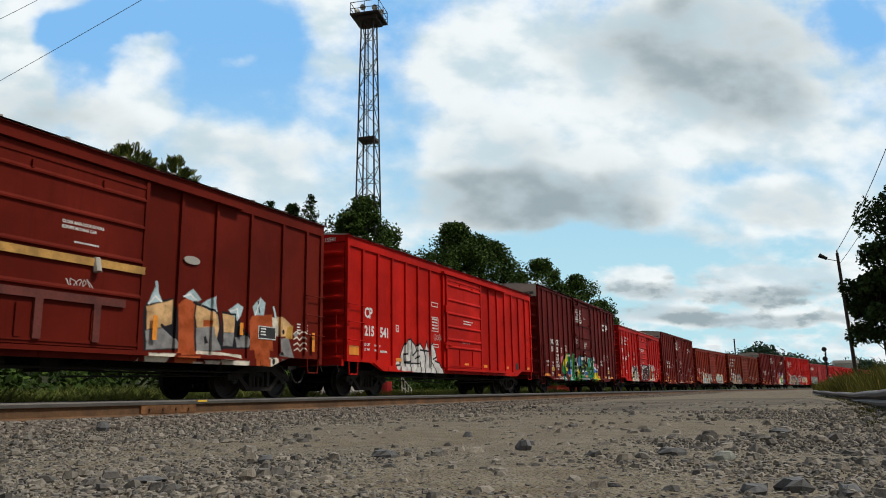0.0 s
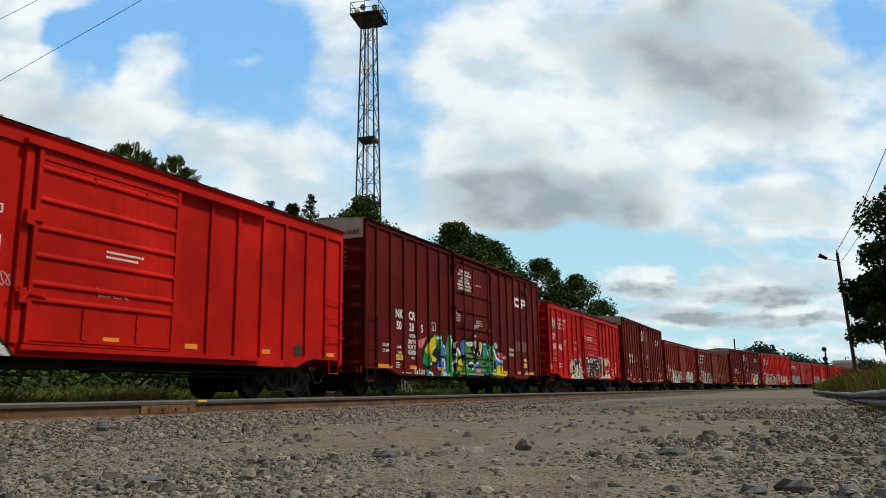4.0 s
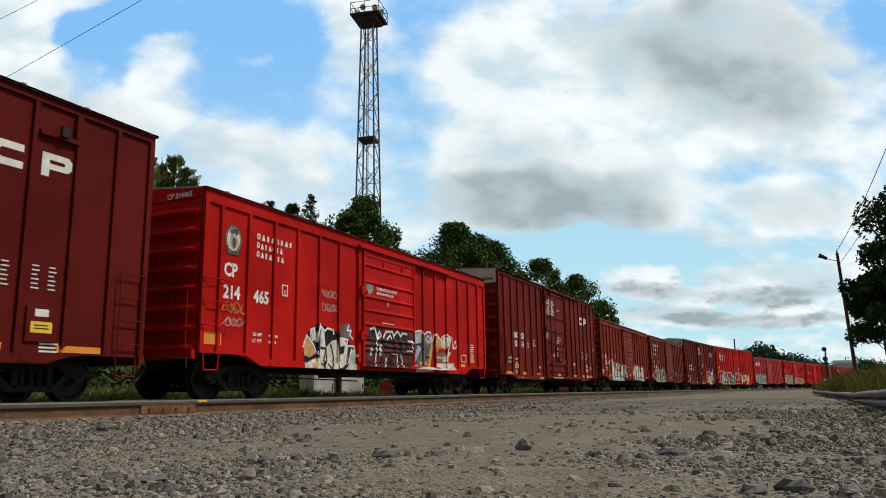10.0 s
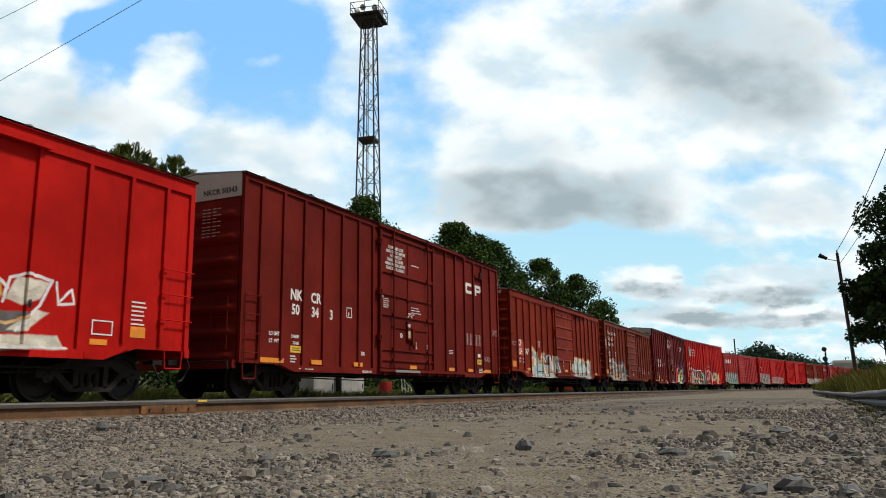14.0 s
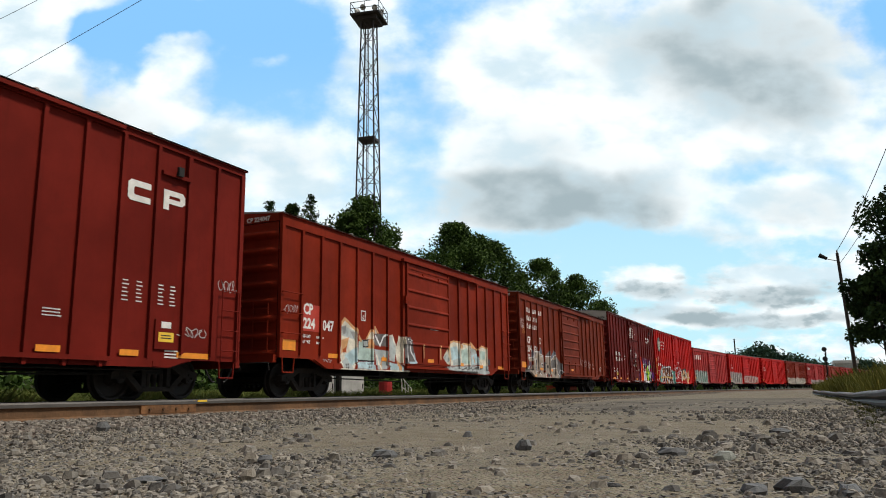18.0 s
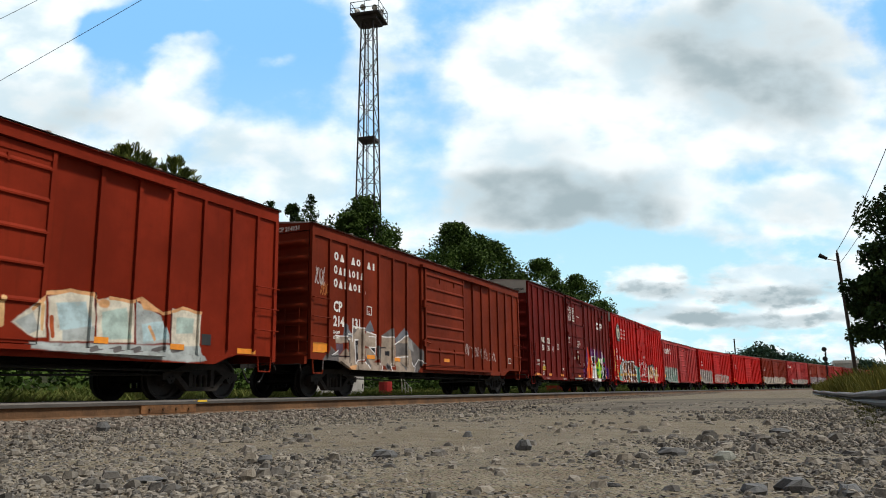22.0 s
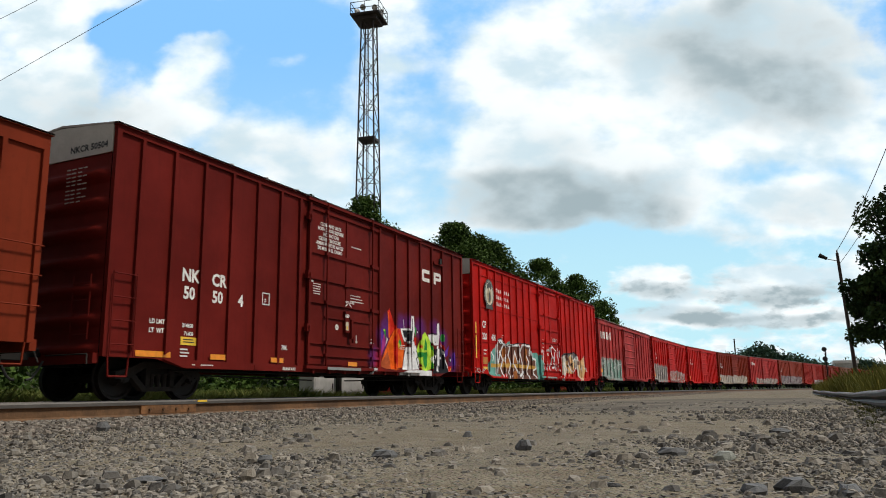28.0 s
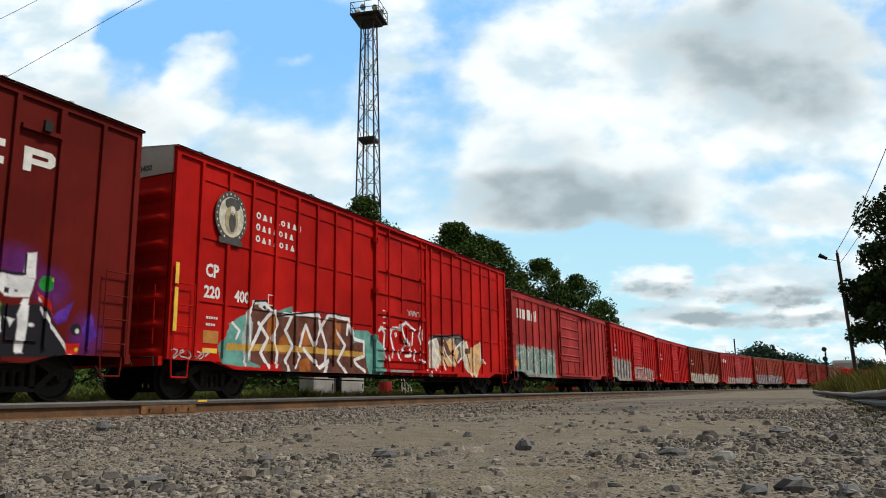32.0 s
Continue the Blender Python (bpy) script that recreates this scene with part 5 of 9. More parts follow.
def wheel_mesh():
    bm = bmesh.new()
    n = 24
    profile = ((0.10, -0.665), (0.10, -0.60), (0.30, -0.70), (0.36, -0.66), (0.455, -0.655), (0.45, -0.685), (0.42, -0.70), (0.415, -0.80), (0.37, -0.80), (0.34, -0.76), (0.16, -0.74), (0.10, -0.83), (0.0, -0.83))
    for sign in (1, -1):
        rings = [[bm.verts.new((r * math.cos(k * math.tau / n), y * sign, r * math.sin(k * math.tau / n))) for k in range(n)] for r, y in profile[:-1]]
        for a, b in zip(rings, rings[1:]):
            for k in range(n):
                bm.faces.new((a[k], a[(k + 1) % n], b[(k + 1) % n], b[k]))
        bm.faces.new(rings[-1])
    rod(bm, (0, -0.9, 0), (0, 0.9, 0), 0.085, 10)
    for sign in (1, -1):                       # bearing cap and its bolts
        rod(bm, (0, sign * 0.9, 0), (0, sign * 1.02, 0), 0.11, 10)
        for k in range(3):
            q = k * math.tau / 3
            rod(bm, (0.06 * math.cos(q), sign * 1.02, 0.06 * math.sin(q)), (0.06 * math.cos(q), sign * 1.045, 0.06 * math.sin(q)), 0.02, 5)
    bmesh.ops.recalc_face_normals(bm, faces=bm.faces[:])
    mesh = bpy.data.meshes.new("wheelset")
    bm.to_mesh(mesh)
    bm.free()
    mesh.materials.append(WHEEL_STEEL)
    return mesh


WHEELSET = wheel_mesh()


def side_frame_mesh():
    bm = bmesh.new()
    for y in (-0.08,):
        # upper chord, drooping lower chord, columns: the cast bow of the frame
        extrude_xz(bm, [(-1.08, 0.52), (-0.75, 0.60), (-0.45, 0.72), (0.45, 0.72), (0.75, 0.60), (1.08, 0.52), (1.08, 0.38), (0.72, 0.42), (0.40, 0.60), (-0.40, 0.60), (-0.72, 0.42), (-1.08, 0.38)], y, y + 0.16)
        extrude_xz(bm, [(-0.80, 0.50), (-0.42, 0.16), (0.42, 0.16), (0.80, 0.50), (0.66, 0.52), (0.36, 0.25), (-0.36, 0.25), (-0.66, 0.52)], y + 0.01, y + 0.15)
        for x in (-0.36, 0.26):
            box(bm, x, x + 0.10, y + 0.01, y + 0.15, 0.22, 0.62)
    mesh = bpy.data.meshes.new("side_frame")
    bm.to_mesh(mesh)
    bm.free()
    mesh.materials.append(TRUCK_SHADED)
    return mesh


def spring_mesh():
    bm = bmesh.new()
    for y in (0.0,):
        for x in (-0.16, 0.0, 0.16):
            for k in range(5):
                rod(bm, (x, y - 0.05, 0.27 + k * 0.045), (x, y + 0.05, 0.27 + k * 0.045), 0.02, 5)
            rod(bm, (x, y, 0.25), (x, y, 0.5), 0.05, 8)
    mesh = bpy.data.meshes.new("spring_nest")
    bm.to_mesh(mesh)
    bm.free()
    mesh.materials.append(TRUCK_SHADED)
    return mesh


SIDE_FRAME, SPRINGS = side_frame_mesh(), spring_mesh()
BOLSTER = part("bolster", boxes((-0.22, 0.22, -0.95, 0.95, 0.48, 0.68), (-0.12, 0.12, -0.3, 0.3, 0.68, 0.80)), STEEL_DARK)
BOLSTER_MESH = BOLSTER.data
bpy.data.objects.remove(BOLSTER)

WHEELS = []        # (wheelset, its x on the train)


def truck(car, x, rolling):
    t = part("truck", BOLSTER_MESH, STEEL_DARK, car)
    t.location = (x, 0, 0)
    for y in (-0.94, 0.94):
        part("side_frame", SIDE_FRAME, TRUCK_SHADED, t).location = (0, y, 0)
        part("spring_nest", SPRINGS, TRUCK_SHADED, t).location = (0, y, 0)
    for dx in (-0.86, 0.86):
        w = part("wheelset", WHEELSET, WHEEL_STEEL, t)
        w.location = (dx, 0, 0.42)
        if rolling:
            WHEELS.append((w, dx))
    return t


def corrugated_end(L, x, out, top, bottom, waves, material, car):
    """A pressed steel end with horizontal corrugations; out is -1 or 1."""
    bm = bmesh.new()
    n = waves * 10
    for y0, y1 in ((-1.38, 1.38),):
        last = None
        for i in range(n + 1):
            z = bottom + (top - bottom) * i / n
            d = 0.15 * max(0.0, math.sin(math.tau * waves * i / n)) ** 0.7
            row = [bm.verts.new((x + out * (d * (0.0 if abs(y) > 1.3 else 1.0)), y, z)) for y in (y0, -1.22, 1.22, y1)]
            if last:
                for k in range(3):
                    f = bm.faces.new((last[k], last[k + 1], row[k + 1], row[k]))
            last = row
    part("end_wall", bm, material, car, smooth_faces=True)


def boxcar(L, top, paint, left_ribs, right_ribs, door, style, sill=(0.92, 0.70), detail=2, end_paint=None, waves=8, chord=0.30, step_in=(1.25, 1.95), ribs=(1.45, 1.98, 2.52, 3.06, 3.58)):
    """A boxcar in its own space: x along the train from its left end, near side at y = -1.5, z over the rails."""
    car = new("boxcar")
    zs, zl = sill
    end_paint = end_paint or paint
    a, b = step_in
    outline = [(0, zs), (a, zs), (b, zl), (L - b, zl), (L - a, zs), (L, zs), (L, top), (0, top)]
    part("side_wall", extrude_xz(bmesh.new(), outline, -1.44, -1.40), paint, car)
    part("side_wall", extrude_xz(bmesh.new(), outline, 1.40, 1.44), paint, car)
    d0, d1 = door
    # eave chord, sill, corner posts
    part("top_chord", boxes((0.0, L, -1.485, -1.444, top - chord, top - 0.045), (-0.03, L + 0.03, -1.53, -1.40, top - 0.045, top)), paint, car)
    part("side_sill", extrude_xz(bmesh.new(), [(a + 0.15, zs), (b, zl), (L - b, zl), (L - a - 0.15, zs), (L - b - 0.05, zl + 0.16), (b + 0.05, zl + 0.16)], -1.475, -1.444), paint, car)
    for x in (0.0, L - 0.11):
        part("corner_post", boxes((x, x + 0.11, -1.49, -1.444, zs, top - chord)), paint, car)
    for x in list(left_ribs) + list(right_ribs):
        lo = zl + 0.16 if b < x < L - b else zs + 0.08
        bm = extrude_xz(bmesh.new(), [(x - 0.04, lo), (x + 0.04, lo + 0.05), (x + 0.04, top - chord), (x - 0.04, top - chord)], -1.497, -1.444)
        part("side_post", bm, paint, car)
    # roof with a slight ridge and cross ribs
    bm = bmesh.new()
    for x0, x1 in ((-0.03, L + 0.03),):
        prof = ((-1.53, top), (0, top + 0.16), (1.53, top), (1.53, top - 0.04), (0, top + 0.12), (-1.53, top - 0.04))
        lo = [bm.verts.new((x0, y, z)) for y, z in prof]
        hi = [bm.verts.new((x1, y, z)) for y, z in prof]
        bm.faces.new(lo)
        bm.faces.new(hi[::-1])
        for i in range(6):
            bm.faces.new((lo[(i + 1) % 6], lo[i], hi[i], hi[(i + 1) % 6]))
    for k in range(int(L / 1.2)):
        x = 0.6 + k * 1.2
        for s in (-1, 1):
            vs = [bm.verts.new(p) for p in ((x, s * 1.5, top + 0.0), (x + 0.1, s * 1.5, top), (x + 0.1, 0, top + 0.17), (x, 0, top + 0.17), (x + 0.02, s * 1.5, top + 0.04), (x + 0.08, s * 1.5, top + 0.04), (x + 0.08, 0, top + 0.2), (x + 0.02, 0, top + 0.2))]
            for f in ((0, 1, 5, 4), (1, 2, 6, 5), (3, 0, 4, 7), (4, 5, 6, 7)):
                bm.faces.new([vs[i] for i in f])
    bmesh.ops.recalc_face_normals(bm, faces=bm.faces[:])
    part("roof", bm, ROOF_METAL, car)
    # ends
    band = 0.56 if style == "plug" else 0.20
    for x, out in ((0.0, -1), (L, 1)):
        corrugated_end(L, x, out, top - band - 0.01, zs, waves, end_paint, car)
        x0, x1 = sorted((x, x + out * 0.03))
        part("end_panel", extrude_yz(x0, x1, [(-1.40, top - band), (1.40, top - band), (1.40, top - 0.02), (0, top + 0.10), (-1.40, top - 0.02)]), GREY_PANEL if style == "plug" else paint, car)
        part("end_sill", boxes((min(x, x + out * 0.12), max(x, x + out * 0.12), -1.40, 1.40, zs - 0.12, zs + 0.06)), end_paint, car)
        # coupler, cut lever and air hose
        s = out
        c = rods(((x, 0, 0.86), (x + s * 0.52, 0, 0.86), 0.08, 8))
        box(c, *sorted((x + s * 0.40, x + s * 0.66)), -0.14, 0.14, 0.72, 1.00)
        part("coupler", c, STEEL_DARK, car)
        lever = rods(((x + s * 0.16, -1.3, 0.80), (x + s * 0.16, -0.25, 0.80), 0.014), ((x + s * 0.16, -1.3, 0.80), (x + s * 0.20, -1.36, 0.62), 0.014))
        part("cut_lever", lever, TRUCK_SHADED, car)
        if detail > 1:
            hose = bmesh.new()
            pts = [Vector((x + s * (0.25 + 0.06 * k), -0.32, 0.70 - 0.33 * math.sin(k / 5 * math.pi * 0.55))) for k in range(6)]
            for p, q in zip(pts, pts[1:]):
                rod(hose, p, q, 0.022, 6)
            part("air_hose", hose, BLACK_PAINT, car)
            g = rods(*[((x + s * 0.12, -1.22, z), (x + s * 0.12, -0.78, z), 0.011, 5) for z in (1.15, 1.45, 1.75, 2.05)], ((x + s * 0.12, -1.22, 1.05), (x + s * 0.12, -1.22, 2.2), 0.013, 5), ((x + s * 0.12, -0.78, 1.05), (x + s * 0.12, -0.78, 2.2), 0.013, 5))
            part("end_ladder", g, paint, car)
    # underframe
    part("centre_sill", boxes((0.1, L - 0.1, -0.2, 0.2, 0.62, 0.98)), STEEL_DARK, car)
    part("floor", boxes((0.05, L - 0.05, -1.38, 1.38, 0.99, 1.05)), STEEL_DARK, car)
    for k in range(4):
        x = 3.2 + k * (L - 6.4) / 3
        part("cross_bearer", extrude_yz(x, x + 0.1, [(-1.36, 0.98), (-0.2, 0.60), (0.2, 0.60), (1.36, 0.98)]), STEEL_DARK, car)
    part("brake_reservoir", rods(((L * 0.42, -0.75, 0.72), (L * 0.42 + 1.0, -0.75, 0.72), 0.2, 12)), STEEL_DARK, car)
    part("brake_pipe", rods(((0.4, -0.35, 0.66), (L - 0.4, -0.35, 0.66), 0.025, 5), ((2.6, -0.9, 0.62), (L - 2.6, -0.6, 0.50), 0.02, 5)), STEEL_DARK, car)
    # ladders and steps at both ends of the near side
    for x in (0.10, L - 0.62):
        n, z0 = (4, zs + 0.22)
        if style == "slide":
            x0 = x - 0.06 if x < 1 else x - 0.14
            for z in (2.46, 1.98, 1.49):
                part("grab_iron", rods(((x0, -1.55, z), (x0 + 0.76, -1.55, z), 0.013, 5), ((x0, -1.55, z), (x0, -1.46, z), 0.013, 5), ((x0 + 0.76, -1.55, z), (x0 + 0.76, -1.46, z), 0.013, 5)), paint, car)
        ladder = None if style == "slide" else part("ladder", rods(((x, -1.53, zs), (x, -1.53, z0 + 0.42 * (n - 1) + 0.03), 0.013, 5), ((x + 0.52, -1.53, zs), (x + 0.52, -1.53, z0 + 0.42 * (n - 1) + 0.03), 0.013, 5)), paint, car)
        if detail > 1 and ladder:
            for k in range(n):
                part("rung", rods(((x, -1.53, z0 + k * 0.42), (x + 0.52, -1.53, z0 + k * 0.42), 0.012, 5)), paint, ladder)
        part("step", rods(((x + 0.03, -1.46, zs), (x + 0.06, -1.46, zs - 0.34), 0.018, 5), ((x + 0.49, -1.46, zs), (x + 0.46, -1.46, zs - 0.34), 0.018, 5), ((x + 0.06, -1.46, zs - 0.34), (x + 0.46, -1.46, zs - 0.34), 0.018, 5)), paint, car)
    if detail > 1:
        for k in range(7):                                       # tack plates on the sill
            x = b + 0.35 + k * (L - 2 * b - 0.7) / 6
            part("sill_plate", boxes((x - 0.07, x + 0.07, -1.485, -1.475, zl + 0.02, zl + 0.12)), paint, car)
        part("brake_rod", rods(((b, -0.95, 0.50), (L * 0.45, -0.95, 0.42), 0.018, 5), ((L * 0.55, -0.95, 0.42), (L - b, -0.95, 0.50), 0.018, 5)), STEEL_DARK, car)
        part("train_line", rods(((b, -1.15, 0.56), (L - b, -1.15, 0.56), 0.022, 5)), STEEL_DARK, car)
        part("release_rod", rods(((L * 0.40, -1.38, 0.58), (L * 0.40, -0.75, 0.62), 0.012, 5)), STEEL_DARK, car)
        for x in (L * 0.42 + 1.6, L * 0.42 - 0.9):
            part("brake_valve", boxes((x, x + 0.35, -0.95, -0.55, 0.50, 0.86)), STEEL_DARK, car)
    make_door(car, d0, d1, top, zl, chord, paint, style, detail, ribs)
    for x in (TRUCK_IN, L - TRUCK_IN):
        truck(car, x, detail > 1)
    return car


def extrude_yz(x0, x1, outline):
    bm = bmesh.new()
    lo = [bm.verts.new((x0, y, z)) for y, z in outline]
    hi = [bm.verts.new((x1, y, z)) for y, z in outline]
    n = len(outline)
    bm.faces.new(lo)
    bm.faces.new(hi[::-1])
    for i in range(n):
        bm.faces.new((lo[(i + 1) % n], lo[i], hi[i], hi[(i + 1) % n]))
    bmesh.ops.recalc_face_normals(bm, faces=bm.faces[:])
    return bm


def make_door(car, d0, d1, top, zl, chord, paint, style, detail, ribs):
    z0, z1 = zl + 0.20, top - chord - 0.02
    if style == "slide":
        door = part("door", boxes((d0, d1, -1.535, -1.475, z0, z1)), paint, car)
        for z in ribs:
            bm = extrude_yz(d0 + 0.06, d1 - 0.06, [(-1.536, z), (-1.570, z + 0.02), (-1.570, z + 0.05), (-1.536, z + 0.10)])
            part("door_rib", bm, paint, door)
        for k, x in enumerate((d0 + 0.35 * (d1 - d0), d0 + 0.72 * (d1 - d0))):     # lifting lugs and lower stops
            part("door_lug", boxes((x, x + 0.035, -1.575, -1.536, z1 - 0.36, z1 - 0.22)), paint, door)
            part("door_stop", boxes((x - 0.05, x + 0.05, -1.565, -1.536, z0 + 0.10, z0 + 0.62)), paint, door)
        for z in (z0 + 0.05, z1 - 0.16):
            part("door_edge", boxes((d0 + 0.08, d1 - 0.08, -1.552, -1.536, z, z + 0.06)), paint, door)
        part("door_edge", boxes((d0, d0 + 0.08, -1.565, -1.535, z0, z1)), paint, door)
        part("door_edge", boxes((d1 - 0.08, d1, -1.565, -1.535, z0, z1)), paint, door)
        part("door_latch", rods(((d0 - 0.24, -1.58, z0 + 0.80), (d0 + 0.30, -1.58, z0 + 0.74), 0.022, 6), ((d0 - 0.14, -1.58, z0 + 0.62), (d0 + 0.05, -1.58, z0 + 0.84), 0.028, 6)), paint, door)
        part("latch_keeper", boxes((d0 - 0.16, d0 - 0.04, -1.60, -1.50, z0 + 0.62, z0 + 0.86)), paint, door)
        part("latch_hook", boxes((d0 - 0.16, d0 - 0.02, -1.61, -1.50, z0 + 1.86, z0 + 2.10), (d0 - 0.05, d0 + 0.16, -1.60, -1.54, z0 + 1.94, z0 + 2.02)), paint, door)
        part("door_track", boxes((d0 - 0.25, L_END(d1), -1.60, -1.486, z1 + 0.02, z1 + 0.10)), paint, car)
        part("door_rail", boxes((d0 - 0.05, L_END(d1), -1.58, -1.486, z0 - 0.10, z0 - 0.02)), paint, car)
        part("door_post", boxes((d0 - 0.20, d0 - 0.06, -1.52, -1.444, z0, z1)), paint, car)
    else:
        door = part("door", boxes((d0 + 0.05, d1 - 0.05, -1.47, -1.444, z0, z1)), paint, car)
        w = d1 - d0
        for x in (d0, d1 - 0.09):
            part("door_post", boxes((x, x + 0.09, -1.53, -1.47, z0, z1)), paint, door)
        for x in (d0 + w * 0.21, d0 + w * 0.85):
            part("door_rod", rods(((x, -1.56, z0 - 0.05), (x, -1.56, z1 + 0.14), 0.026, 6)), paint, door)
            for z in (1.02, 1.34, 2.36, 3.62, 4.72):                        # rod guides
                part("rod_guide", boxes((x - 0.06, x + 0.06, -1.585, -1.51, z - 0.03, z + 0.05)), paint, door)
        for z, h in ((1.00, 0.07), (1.30, 0.05), (2.32, 0.10), (2.92, 0.025), (3.58, 0.10), (4.70, 0.08)):
            part("door_beam", boxes((d0 + 0.09, d1 - 0.09, -1.51, -1.47, z, z + h)), paint, door)
        part("door_beam", boxes((d0 + w * 0.21, d0 + w * 0.85, -1.50, -1.47, 1.98, 2.03)), paint, door)
        part("door_stile", boxes((d0 + w * 0.49, d0 + w * 0.49 + 0.04, -1.495, -1.47, 2.45, 4.68)), paint, door)
        part("stile_lock", boxes((d0 + w * 0.49 - 0.10, d0 + w * 0.49 + 0.14, -1.53, -1.47, 2.88, 2.96)), paint, door)
        for z in (1.66, 2.98, 4.46):                                        # hinge lugs on the leading edge
            part("hinge_lug", boxes((d0 - 0.12, d0 + 0.04, -1.59, -1.49, z - 0.09, z + 0.11), (d0 - 0.07, d0 - 0.01, -1.62, -1.59, z - 0.04, z + 0.06)), paint, door)
        if detail > 1:
            gx = d0 + w * 0.53
            part("door_crank", boxes((gx, gx + 0.09, -1.59, -1.51, 1.50, 2.02), (gx - 0.06, gx + 0.20, -1.57, -1.53, 2.02, 2.08), (gx + 0.06, gx + 0.14, -1.61, -1.55, 1.40, 1.56)), paint, door)
            part("gear_box", boxes((gx - 0.24, gx - 0.02, -1.55, -1.474, 1.66, 2.22)), paint, door)
            part("door_seal_plate", rods(((d0 + w * 0.375, -1.484, 1.78), (d0 + w * 0.375, -1.474, 1.78), 0.075, 14)), WHITE_PAINT, door)
            part("plate_mark", boxes((d0 + w * 0.375 - 0.012, d0 + w * 0.375 + 0.012, -1.487, -1.484, 1.74, 1.82)), BLACK_PAINT, door)
            part("pull_handle", rods(((d0 + w * 0.62, -1.53, 1.62), (d0 + w * 0.62, -1.53, 1.40), 0.014, 5)), WHITE_PAINT, door)
        part("door_track", boxes((d0 - 0.1, d1 + w * 0.72, -1.56, -1.486, z1 + 0.06, z1 + 0.13)), paint, car)
        part("door_rail", boxes((d0 - 0.1, d1 + w * 0.72, -1.58, -1.486, z0 - 0.12, z0 - 0.04)), paint, car)
        for k in range(9):                                                  # rail brackets
            x = d0 + 0.2 + k * (w * 1.6) / 8
            part("rail_bracket", boxes((x, x + 0.07, -1.545, -1.478, z0 - 0.22, z0 - 0.12)), paint, car)
        part("door_roller", boxes((d0 + w * 0.22, d0 + w * 0.66, -1.60, -1.583, z0 - 0.13, z0 - 0.06)), GALVANISED, car)


def L_END(d1):
    return d1 + 2.6


def sticker(car, x, z, w, h, material, name="reflector", y=-1.498):
    return part(name, boxes((x, x + w, y, y + 0.004, z, z + h)), material, car)


